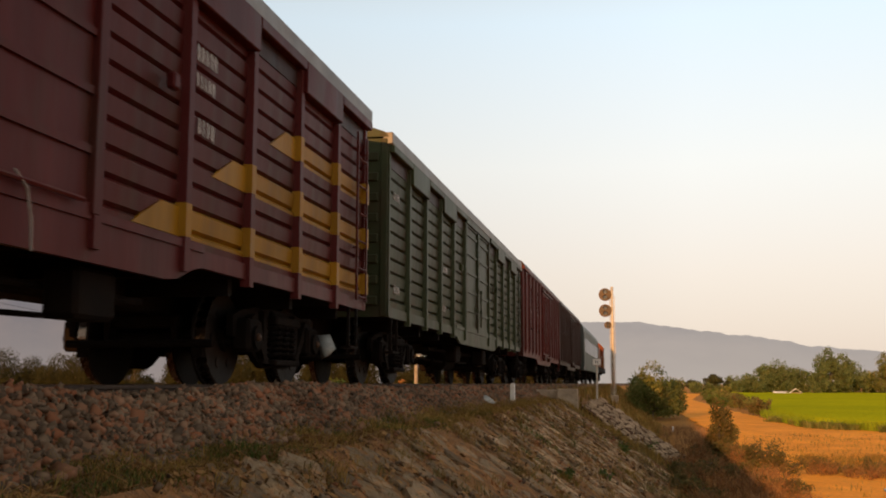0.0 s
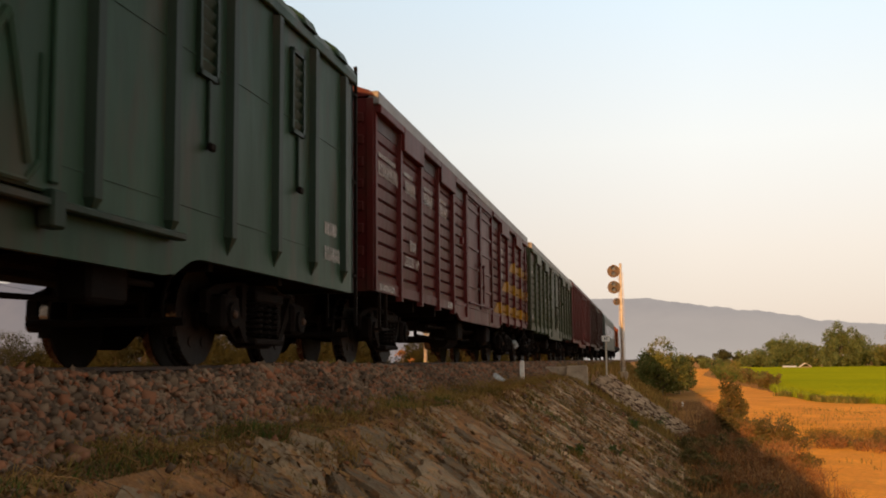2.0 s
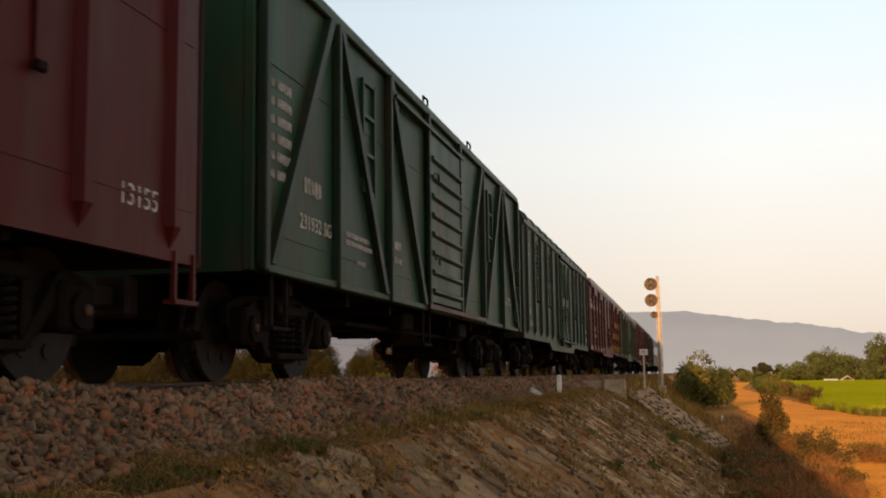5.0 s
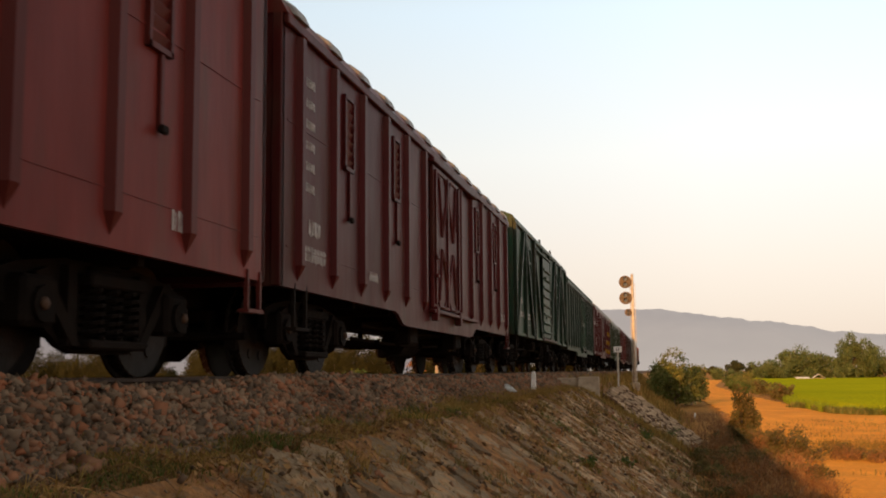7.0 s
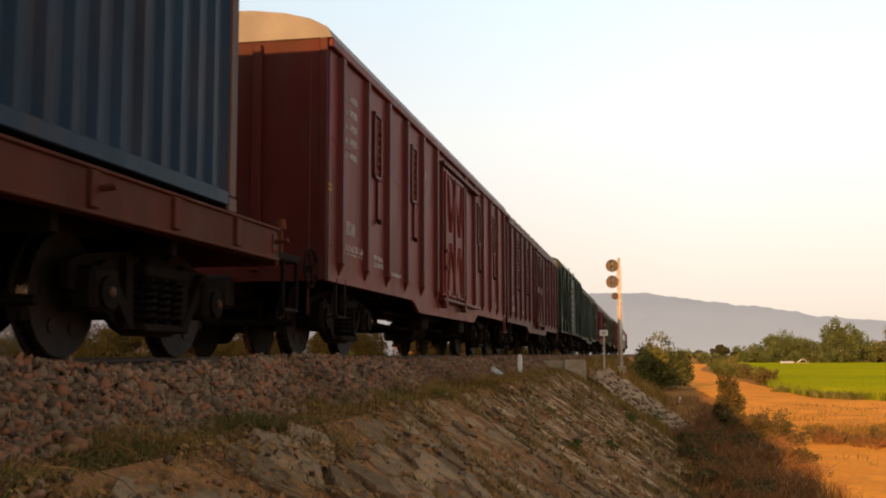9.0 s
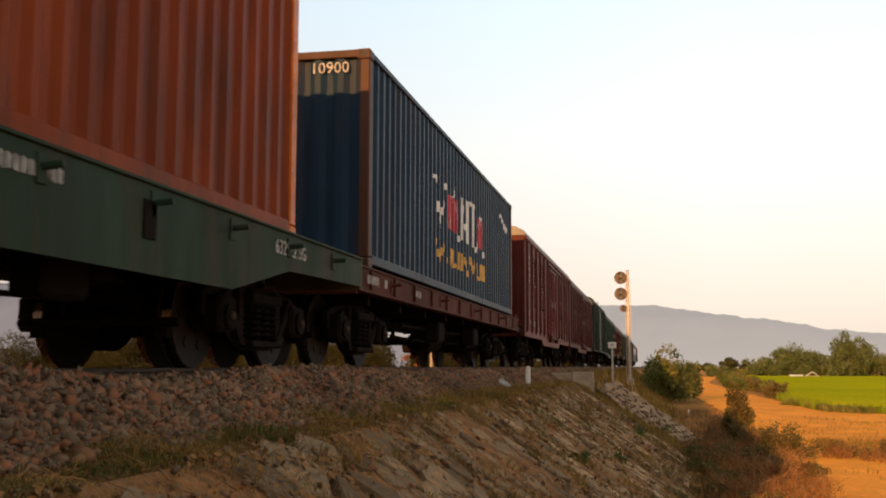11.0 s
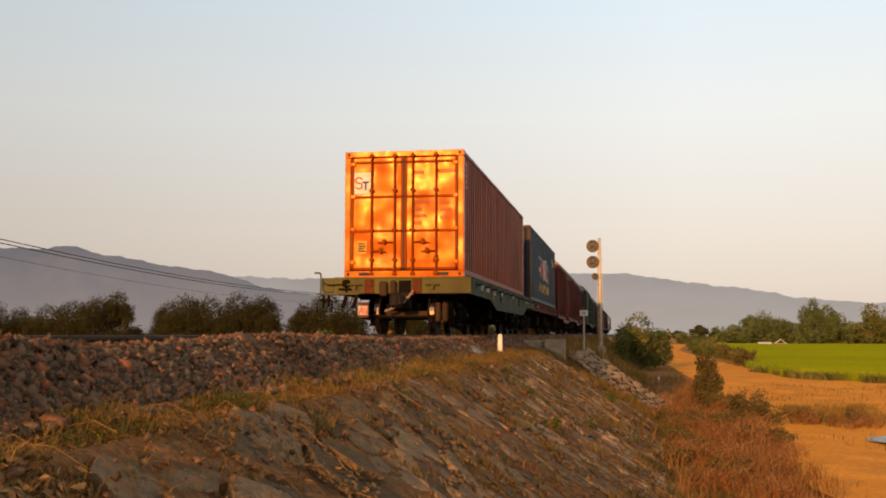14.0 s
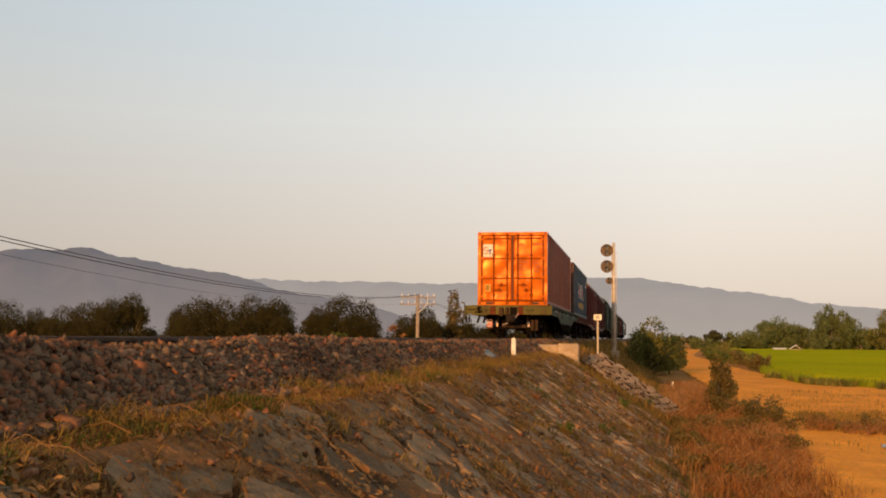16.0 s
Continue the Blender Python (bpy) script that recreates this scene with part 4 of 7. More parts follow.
    bm = bmesh.new()
    for j in range(7):
        z = 2.17 + j * 0.102
        vs = [bm.verts.new(p) for p in ((0.006, -0.13, z), (0.006, 0.13, z), (0.030, 0.13, z + 0.07), (0.030, -0.13, z + 0.07))]
        bm.faces.new(vs)
    box(bm, 0.002, 0.005, -0.13, 0.13, 2.16, 2.88)
    louvre_mesh = mesh_of("louvre", bm, rib_mat)
    for y in (1.92, 3.95, L - 1.92, L - 3.95):
        for s in (-1, 1):
            if simple and s < 0:
                continue
            sh = part("shutter", frame_mesh, None, w, at=pose(s * hw, y, 0, 0, 0, 0 if s > 0 else 180))
            part("louvre", louvre_mesh, None, sh)
            bm = bmesh.new()
            box(bm, 0.02, 0.06, 0.0, 0.09, 1.58, 1.64, 0.01)
            part("catch", bm, M_DARK, sh)
    end_wall(w, 0.0, hw, z0, eave, rib_mat, -1, True)
    end_wall(w, L, hw, z0, eave, rib_mat, 1, True)
    bm = bmesh.new()
    prism(bm, [(hw + 0.05, eave - 0.01), *arched(hw + 0.05, eave, 0.34)[1:-1], (-hw - 0.05, eave - 0.01)], -0.05, L + 0.05, axis="y")
    part("roof", bm, roof_mat, w, "arched sheet roof")
    if roof_bumps:
        bm = bmesh.new()
        for y in np.arange(0.35, L, 1.08):
            hoop = arched(hw + 0.07, eave + 0.02, 0.40, 12)
            prism(bm, hoop, y - 0.20, y + 0.20, axis="y")
        bmesh.ops.bevel(bm, geom=[e for e in bm.edges if abs(e.verts[0].co.y - e.verts[1].co.y) < 1e-5], offset=0.05, segments=2, affect="EDGES", profile=0.5)
        part("roof_rib", bm, M_GREEN if roof_mat == M_GREEN else M_ROOF, w, "raised roof corrugations")
    bm = bmesh.new()
    box(bm, -hw + 0.05, hw - 0.05, 0.05, L - 0.05, 0.82, 0.90)
    part("floor_plate", bm, M_DARK, w)
    if roof_bumps and roof_mat == M_GREEN:      # ladder on the front end, its rails taller than the eaves
        bm = bmesh.new()
        for x in (hw - 0.34, hw - 0.01):
            box(bm, x - 0.016, x + 0.016, L + 0.16, L + 0.20, 0.42, eave + 0.16)
        for z in np.arange(0.5, eave, 0.31):
            rod(bm, (hw - 0.34, L + 0.18, z), (hw - 0.01, L + 0.18, z), 0.012, 6)
        for z in (0.95, 2.0, 3.0):
            box(bm, hw - 0.03, hw + 0.01, L + 0.02, L + 0.18, z, z + 0.03)
        part("ladder", bm, M_DARK, w, "dark end ladder that overtops the roof")
    else:
        bm = bmesh.new()
        for d in (-0.13, 0.13):
            box(bm, hw - 0.02, hw + 0.015, L - 0.2 + d - 0.014, L - 0.2 + d + 0.014, 0.52, 0.84)
        box(bm, hw - 0.06, hw + 0.03, L - 0.36, L - 0.04, 0.50, 0.53)
        part("step", bm, rib_mat, w)
    step_iron(w, hw, 0.5, 0.82, M_DARK)
    return w


# -- covered wagon with diagonal braces --
def brace_wagon(start, L, mat, label):
    w = placed(thing("covered_wagon", label, "goods wagon", group="wagons of the train"), start)
    hw, z0, eave = 1.20, 0.84, 3.46
    running_gear(w, L, inset=1.5, lift=0.19)
    door_w = 2.0
    half = (L - door_w) / 2
    for s in (-1, 1):
        bm = bmesh.new()
        box(bm, s * (hw - 0.05), s * hw, 0, L, z0, eave)
        part("side_wall", bm, mat, w)
        bm = bmesh.new()
        for z in (1.16, 2.55):
            box(bm, s * hw, s * (hw + 0.008), 0.05, half, z, z + 0.025)
            box(bm, s * hw, s * (hw + 0.008), half + door_w, L - 0.05, z, z + 0.025)
        box(bm, s * hw, s * (hw + 0.06), -0.03, L + 0.03, eave - 0.10, eave, 0.012)
        part("top_rail", bm, mat, w)
        bm = bmesh.new()
        box(bm, s * hw, s * (hw + 0.05), 0, L, z0, z0 + 0.07, 0.01)
        part("bottom_rail", bm, mat, w)
        pw = half / 3
        for j in range(4):
            for y in (j * pw, L - j * pw):
                bm = bmesh.new()
                wd = 0.10 if j in (0, 3) else 0.075
                a, b = (y, y + wd) if y < L / 2 else (y - wd, y)
                box(bm, s * hw, s * (hw + 0.085), a, b, z0, eave - 0.08, 0.012)
                part("post", bm, M_RIBS.get(mat.name, mat), w)
        # braces lean towards the doors at one end of each panel and back at the next
        for j, (top, foot_) in enumerate(((pw * 0.92, pw * 0.12), (pw * 1.08, pw * 1.92), (pw * 2.05, pw * 2.9))):
            for flip in (0, 1):
                ya, yb = (top, foot_) if not flip else (L - top, L - foot_)
                bm = bmesh.new()
                d = 0.06
                prism(bm, [(yb - d, z0 + 0.07), (yb + d, z0 + 0.07), (ya + d, eave - 0.1), (ya - d, eave - 0.1)], s * hw, s * (hw + 0.075))
                part("brace", bm, M_RIBS.get(mat.name, mat), w)
        bm = bmesh.new()
        box(bm, s * hw, s * (hw + 0.07), half, half + door_w, 0.95, 3.14, 0.012)
        d = part("door", bm, mat, w, "closed sliding door with horizontal ribs")
        bm = bmesh.new()
        for z in np.arange(1.05, 3.0, 0.245):
            prism(bm, [(z, 0.07), (z + 0.03, 0.115), (z + 0.06, 0.115), (z + 0.09, 0.07)], half + 0.12, half + door_w - 0.12, axis="x")
        for v in bm.verts:
            v.co = Vector((s * (hw + v.co.z), v.co.x, v.co.y))
        part("door_rib", bm, mat, d)
        bm = bmesh.new()
        box(bm, s * (hw + 0.02), s * (hw + 0.10), half - 0.1, half + door_w + 1.6, 0.86, 0.92)
        part("door_track", bm, M_BROWN, w, "rusty lower door track")
        bm = bmesh.new()
        box(bm, s * (hw + 0.02), s * (hw + 0.10), half - 1.6, half + door_w + 0.1, 3.16, 3.20)
        part("door_track", bm, mat, w)
        for z in (1.5, 2.6):
            bm = bmesh.new()
            pipe(bm, [(s * (hw + 0.12), half + 0.12, z), (s * (hw + 0.14), half + 0.24, z + 0.02), (s * (hw + 0.12), half + 0.36, z - 0.05)], 0.014, 6)
            part("door_latch", bm, mat, d)
        # ladder-like shutter between the braces
        for y in (pw * 1.62, L - pw * 1.62):
            bm = bmesh.new()
            for yy in (-0.20, 0.20):
                box(bm, s * hw, s * (hw + 0.04), y + yy - 0.02, y + yy + 0.02, 1.9, 3.1)
            for z in (1.9, 2.3, 2.7, 3.06):
                box(bm, s * hw, s * (hw + 0.035), y - 0.2, y + 0.2, z, z + 0.04)
            part("shutter", bm, mat, w)
        bm = bmesh.new()
        for y in (half + 0.1, half + door_w + 0.9):
            pipe(bm, [(s * (hw - 0.02), y, eave), (s * (hw - 0.02), y, eave + 0.17), (s * (hw - 0.02), y + 0.24, eave + 0.17), (s * (hw - 0.02), y + 0.24, eave)], 0.014, 6)
        part("grab_rail", bm, M_DARK, w)
    end_wall(w, 0.0, hw, z0, eave, mat, -1, True)
    end_wall(w, L, hw, z0, eave, mat, 1, True)
    bm = bmesh.new()
    prism(bm, [(hw + 0.05, eave - 0.01), *arched(hw + 0.05, eave, 0.26)[1:-1], (-hw - 0.05, eave - 0.01)], -0.05, L + 0.05, axis="y")
    part("roof", bm, mat, w, "green sheet roof")
    bm = bmesh.new()
    box(bm, -hw + 0.05, hw - 0.05, 0.05, L - 0.05, 0.86, 0.92)
    part("floor_plate", bm, M_DARK, w)
    ladder(w, hw, L - 0.3, 1.0, 2.2, mat)
    step_iron(w, hw, half + 0.1, 0.86, M_DARK)
    step_iron(w, hw, 0.5, 0.86, M_DARK)
    return w


# -- containers --
def corrugated(length, z0, z1, depth=0.036, pitch=0.28):
    """A side of trapezoid corrugations along y that faces +x."""
    bm = bmesh.new()
    prof, y = [], 0.0
    n = int(length / pitch)
    p = length / n
    for k in range(n):
        prof += [(k * p, 0.0), (k * p + p * 0.26, 0.0), (k * p + p * 0.5, -depth), (k * p + p * 0.76, -depth)]
    prof.append((length, 0.0))
    lo = [bm.verts.new((d, a, z0)) for a, d in prof]
    hi = [bm.verts.new((d, a, z1)) for a, d in prof]
    for k in range(len(prof) - 1):
        bm.faces.new((lo[k], lo[k + 1], hi[k + 1], hi[k]))
    return bm


def container(start, base, mat_side, mat_end, mat_post, label, door_end):
    c = placed(thing("shipping_container", label, "container", group="containers on the train"), start)
    W, L, H, z = 1.219, 12.192, 2.55, base
    for s in (-1, 1):
        bm = corrugated(L - 0.3, z + 0.16, z + H - 0.08)
        bmesh.ops.translate(bm, verts=bm.verts, vec=(0, 0.15, 0))
        part("side_wall", bm, mat_side, c, at=pose(W - 0.02, 0, 0) if s > 0 else pose(-W + 0.02, L, 0, 0, 0, 180))
        bm = bmesh.new()
        box(bm, s * (W - 0.06), s * W, 0.15, L - 0.15, z + 0.05, z + 0.16, 0.008)
        part("bottom_rail", bm, mat_side, c)
        bm = bmesh.new()
        box(bm, s * (W - 0.06), s * W, 0.15, L - 0.15, z + H - 0.08, z + H - 0.01, 0.008)
        part("top_rail", bm, mat_side, c)
        for y in (0.0, L - 0.15):
            bm = bmesh.new()
            box(bm, s * (W - 0.12), s * W, y, y + 0.15, z + 0.12, z + H - 0.12, 0.015)
            part("corner_post", bm, mat_post, c)
            for zz in (z, z + H - 0.12):
                bm = bmesh.new()
                a, b = (y - 0.003, y + 0.17) if y == 0 else (y - 0.02, y + 0.153)
                box(bm, s * (W - 0.16), s * (W + 0.004), a, b, zz, zz + 0.12, 0.012)
                cc = part("corner_casting", bm, mat_post, c)
                # black disc laid on the casting as the dark inside its hole
                bm = bmesh.new()
                ye = a - 0.001 if y == 0 else b + 0.001
                rod(bm, (s * (W - 0.08), ye, zz + 0.06), (s * (W - 0.08), ye - 0.002 if y == 0 else ye + 0.002, zz + 0.06), 0.035, 12)
                part("casting_hole", bm, M_RUBBER, cc)
    bm = bmesh.new()
    box(bm, -W + 0.02, W - 0.02, 0.02, L - 0.02, z + H - 0.05, z + H - 0.02)
    part("roof", bm, mat_side, c)
    bm = bmesh.new()
    box(bm, -W + 0.06, W - 0.06, 0.05, L - 0.05, z + 0.05, z + 0.14)
    part("floor_plate", bm, M_DARK, c)
    # blind end of upright corrugations at the front (and at the rear where there are no doors)
    for y, turn in ((L - 0.02, 90),) + (((0.02, -90),) if not door_end else ()):
        bm = corrugated(2 * W - 0.24, z + 0.14, z + H - 0.10, 0.045, 0.25)
        part("end_wall", bm, mat_end, c, at=pose(W - 0.12 if turn > 0 else -W + 0.12, y, 0, 0, 0, turn))
        bm = bmesh.new()
        box(bm, -W + 0.12, W - 0.12, y - 0.03, y + 0.03, z, z + 0.14, 0.008)
        part("end_rail", bm, mat_post, c)
        bm = bmesh.new()
        box(bm, -W + 0.12, W - 0.12, y - 0.03, y + 0.03, z + H - 0.10, z + H - 0.01, 0.008)
        part("end_rail", bm, mat_post, c)
    if door_end:
        bm = bmesh.new()
        box(bm, -W + 0.12, W - 0.12, 0.0, 0.10, z, z + 0.13, 0.008)
        part("end_rail", bm, mat_end, c)
        bm = bmesh.new()
        box(bm, -W + 0.12, W - 0.12, 0.0, 0.10, z + H - 0.11, z + H, 0.008)
        part("end_rail", bm, mat_end, c)
        # thin black plates painted as the dark of the pocket openings
        for x in (-W + 0.30, W - 0.52):
            bm = bmesh.new()
            box(bm, x, x + 0.22, -0.003, -0.001, z + 0.03, z + 0.10)
            part("fork_pocket", bm, M_RUBBER, c)
        for s in (-1, 1):
            x0, x1 = (s * 0.012, s * (W - 0.13))
            bm = bmesh.new()
            box(bm, min(x0, x1), max(x0, x1), 0.035, 0.06, z + 0.15, z + H - 0.13)
            # dented panels: a shallow grid pushed in and out
            dents = bmesh.ops.create_grid(bm, x_segments=26, y_segments=48, size=0.5)["verts"]
            cx, hx = (x0 + x1) / 2, abs(x1 - x0) / 2
            for v in dents:
                u_, t_ = v.co.x * 2, v.co.y * 2
                X_, Z_ = cx + u_ * (hx - 0.01), z + H / 2 + 0.01 + t_ * (H / 2 - 0.15)
                d_ = 0.017 * noise.noise(Vector((X_ * 2.2, Z_ * 1.9, 3.1))) + 0.003 * noise.noise(Vector((X_ * 4.5, Z_ * 3.5, 8.0)))
                v.co = Vector((X_, 0.024 + d_, Z_))
            for f_ in bm.faces:
                f_.smooth = True
            d = part("door", bm, mat_end, c, "closed dented orange steel door")
            bm = bmesh.new()
            for f0 in (0.0, 0.34, 0.65, 0.965):
                zz = z + 0.15 + f0 * (H - 0.32)
                box(bm, min(x0, x1), max(x0, x1), -0.004, 0.03, zz, zz + 0.05, 0.006)
            for x in (x0, x1):
                a = x if s * x < 0.3 else x - s * 0.05
                box(bm, min(a, a + s * 0.05), max(a, a + s * 0.05), -0.004, 0.03, z + 0.15, z + H - 0.13, 0.006)
            part("door_frame", bm, M_ORANGEBAR, d)
            bm = bmesh.new()
            box(bm, min(0, s * 0.014), max(0, s * 0.014), 0.0, 0.03, z + 0.14, z + H - 0.12)
            box(bm, min(s * (W - 0.135), s * (W - 0.12)), max(s * (W - 0.135), s * (W - 0.12)), 0.0, 0.04, z + 0.14, z + H - 0.12)
            part("seal", bm, M_RUBBER, d)
            for fx in (0.16, 0.60):
                x = s * (0.012 + fx * (W - 0.14))
                bm = bmesh.new()
                rod(bm, (x, -0.035, z + 0.05), (x, -0.035, z + H - 0.04), 0.019, 10)
                for zz in (z + 0.07, z + 0.35, z + 0.95, z + 1.75, z + H - 0.10):
                    box(bm, x - 0.045, x + 0.045, -0.055, 0.0, zz - 0.03, zz + 0.03, 0.008)
                lr = part("lock_rod", bm, M_ORANGEBAR, d)
                bm = bmesh.new()
                zz = z + 0.52 + (0.18 if fx < 0.3 else 0.0)
                e = s * 0.34 if fx < 0.3 else -s * 0.30
                pipe(bm, [(x, -0.055, zz), (x + e * 0.5, -0.065, zz + 0.01), (x + e, -0.06, zz - 0.01)], 0.014, 6)
                box(bm, x + e * 0.62 - 0.03, x + e * 0.62 + 0.03, -0.075, -0.02, zz - 0.04, zz + 0.07, 0.008)
                part("handle", bm, M_ORANGEBAR, lr)
            for fz in (0.12, 0.38, 0.64, 0.90):
                bm = bmesh.new()
                zz = z + fz * H
                box(bm, s * (W - 0.17) - 0.045, s * (W - 0.17) + 0.05, -0.022, 0.0, zz - 0.035, zz + 0.035, 0.008)
                part("hinge", bm, mat_end, d)
    return c


def flat_wagon(start, L, hw, label, mat_side, mat_end, fish, deck_z):
    w = placed(thing("container_flat_wagon", label, "flat wagon", group="wagons of the train"), start)
    running_gear(w, L, inset=1.48, base=0.875)
    for s in (-1, 1):
        bm = bmesh.new()
        if fish:
            pts = [(0, deck_z - 0.34), (2.95, deck_z - 0.36), (4.1, deck_z - 0.57), (10.5, deck_z - 0.57), (11.7, deck_z - 0.33), (L, deck_z - 0.30), (L, deck_z), (0, deck_z)]
        else:
            pts = [(0, deck_z - 0.27), (L, deck_z - 0.27), (L, deck_z), (0, deck_z)]
        prism(bm, pts, s * (hw - 0.03), s * hw)
        box(bm, s * (hw - 0.12), s * (hw + 0.02), 0, L, deck_z - 0.025, deck_z, 0.006)
        if not fish:
            box(bm, s * (hw - 0.12), s * (hw + 0.02), 0, L, deck_z - 0.29, deck_z - 0.265, 0.006)
            for y in np.arange(0.5, L, 1.1):
                box(bm, s * hw, s * (hw + 0.03), y, y + 0.10, deck_z - 0.25, deck_z - 0.03, 0.006)
        part("side_sill", bm, mat_side, w)
        ys = np.arange(0.7, L - 0.3, 1.22) if fish else np.arange(1.5, L, 3.0)
        for y in ys:      # lashing pegs on small plates
            bm = bmesh.new()
            box(bm, s * hw, s * (hw + 0.012), y - 0.05, y + 0.05, deck_z - 0.22, deck_z - 0.06, 0.004)
            rod(bm, (s * hw, y, deck_z - 0.13), (s * (hw + 0.13), y, deck_z - 0.12), 0.022, 8)
            part("lashing_peg", bm, mat_side, w)
    bm = bmesh.new()
    box(bm, -hw + 0.02, hw - 0.02, 0.05, L - 0.05, deck_z - 0.10, deck_z - 0.01)
    part("deck", bm, M_DARK, w)
    for y, f_ in ((0.0, -1), (L, 1)):
        bm = bmesh.new()
        box(bm, -hw, hw, y - 0.03, y + 0.03, deck_z - 0.33, deck_z, 0.012)
        box(bm, -hw, hw, min(y, y + f_ * 0.05), max(y, y + f_ * 0.05), deck_z - 0.03, deck_z)
        part("end_beam", bm, mat_end, w)
    return w

# ---- the train, from its tail forwards ----
tail = flat_wagon(-0.12, 13.9, 1.39, "green container flat wagon at the train's tail", M_DECK, M_DECKEND, True, 1.14)
box_orange = container(0.0, 1.145, M_ORANGESIDE, M_ORANGE, M_ORANGE, "orange forty-foot container with dented doors on the tail wagon", True)
second = flat_wagon(14.15, 13.6, 1.24, "rusty brown container flat wagon", M_DECKRED, M_DECKRED, False, 1.12)
box_blue = container(14.65, 1.125, M_BLUE, M_BLUE, M_POST, "dark blue forty-foot container with faded lettering", False)
red_a = rib_wagon(29.3, 13.7, M_RED, "oxide-red covered goods wagon with a grey roof", eave=3.30)
red_b = rib_wagon(43.45, 13.75, M_REDDARK, "dark oxide-red covered goods wagon with a ribbed roof", roof_bumps=True, roof_mat=M_RED2)
green_a = brace_wagon(58.2, 12.7, M_GREEN2, "green covered goods wagon with diagonal braces")
green_b = rib_wagon(71.75, 13.85, M_GREEN, "green covered goods wagon with a corrugated roof", roof_bumps=True, roof_mat=M_GREEN)
maroon = slat_wagon(86.6, 15.75, M_PURPLE, "maroon louvred goods wagon with yellow stripes", stripes=True, roof_mat=M_PURPLE)
olive = slat_wagon(103.5, 15.2, M_OLIVE, "grey-olive louvred goods wagon", roof_mat=M_OLIVE)
red_c = rib_wagon(119.6, 13.0, M_RED2, "bright red covered goods wagon", roof_mat=M_BROWN, door_zig=False, eave=3.3)
brown = rib_wagon(133.3, 14.6, M_BROWN, "dark brown covered goods wagon", door_zig=False, eave=3.3)


def coach(start, L):
    w = placed(thing("passenger_coach", "grey-green passenger coach with a dark window band", "coach", group="wagons of the train"), start)
    hw = 1.35
    running_gear(w, L, inset=3.0)
    bm = bmesh.new()
    prism(bm, [(-hw, 0.75), (hw, 0.75), (hw, 3.0), (hw * 0.93, 3.25), (hw * 0.6, 3.48), (0, 3.58), (-hw * 0.6, 3.48), (-hw * 0.93, 3.25), (-hw, 3.0)], 0, L, axis="y")
    part("body", bm, M_GREYGREEN, w)
    for s in (-1, 1):
        for y in np.arange(1.6, L - 1.8, 1.35):
            bm = bmesh.new()
            box(bm, s * (hw - 0.01), s * (hw + 0.012), y, y + 1.0, 1.75, 2.55, 0.01)
            part("window", bm, M_GLASS, w)
        for y in (0.35, L - 1.05):
            bm = bmesh.new()
            box(bm, s * (hw - 0.01), s * (hw + 0.02), y, y + 0.7, 0.95, 2.85, 0.01)
            part("door", bm, M_GREYGREEN, w)
    return w


def locomotive(start, L):
    w = placed(thing("locomotive", "orange-red diesel locomotive at the head of the train", "locomotive", group="wagons of the train"), start)
    running_gear(w, L, inset=3.0)
    bm = bmesh.new()
    box(bm, -1.35, 1.35, 0, L, 0.85, 1.25, 0.03)
    part("frame", bm, M_DARK, w)
    bm = bmesh.new()
    prism(bm, [(-1.1, 1.25), (1.1, 1.25), (1.1, 2.9), (0.7, 3.25), (-0.7, 3.25), (-1.1, 2.9)], 0.9, L - 4.6, axis="y")
    part("hood", bm, M_LOCO, w)
    cab_bm = bmesh.new()
    prism(cab_bm, [(-1.35, 1.25), (1.35, 1.25), (1.35, 3.0), (0.9, 3.45), (-0.9, 3.45), (-1.35, 3.0)], L - 4.6, L - 2.2, axis="y")
    cab = part("cab", cab_bm, M_LOCO, w)
    for s in (-1, 1):
        bm = bmesh.new()
        box(bm, s * 1.34, s * 1.365, L - 4.2, L - 2.7, 2.2, 2.85, 0.01)
        part("window", bm, M_GLASS, cab)
        bm = bmesh.new()
        pipe(bm, [(s * 1.32, 0.1, 1.25), (s * 1.32, 0.1, 2.15), (s * 1.32, L - 4.8, 2.15), (s * 1.32, L - 4.8, 1.25)], 0.02, 6)
        part("handrail", bm, M_YELLOW, w)
    bm = bmesh.new()
    prism(bm, [(-0.9, 1.25), (0.9, 1.25), (0.9, 2.2), (0.5, 2.5), (-0.5, 2.5), (-0.9, 2.2)], L - 2.2, L - 0.4, axis="y")
    part("nose", bm, M_LOCO, w)
    return w


coach(148.9, 20.5)
locomotive(170.5, 14.5)

# -- fittings at the tail --
bm = bmesh.new()
box(bm, -1.64, -1.39, -0.02, 0.35, 0.84, 1.13, 0.01)
part("beam_end", bm, M_DECKEND, tail, "olive end of the beam beyond the deck")
bm = bmesh.new()
box(bm, -1.70, -0.84, -0.16, 0.0, 0.79, 0.815, 0.004)
platform_ = part("brake_platform", bm, M_DECKEND, tail)
for x in (-1.60, -1.49):
    bm = bmesh.new()
    box(bm, x, x + 0.045, -0.13, -0.09, 0.54, 0.79, 0.006)
    part("hanger", bm, M_DARK, platform_)
bm = bmesh.new()
pipe(bm, [(-1.70, -0.12, 0.42), (-1.70, -0.12, 0.655), (-1.68, -0.12, 0.67), (-1.42, -0.12, 0.67), (-1.40, -0.12, 0.655), (-1.40, -0.12, 0.46)], 0.013, 6)
part("step_iron", bm, M_DARK, platform_)
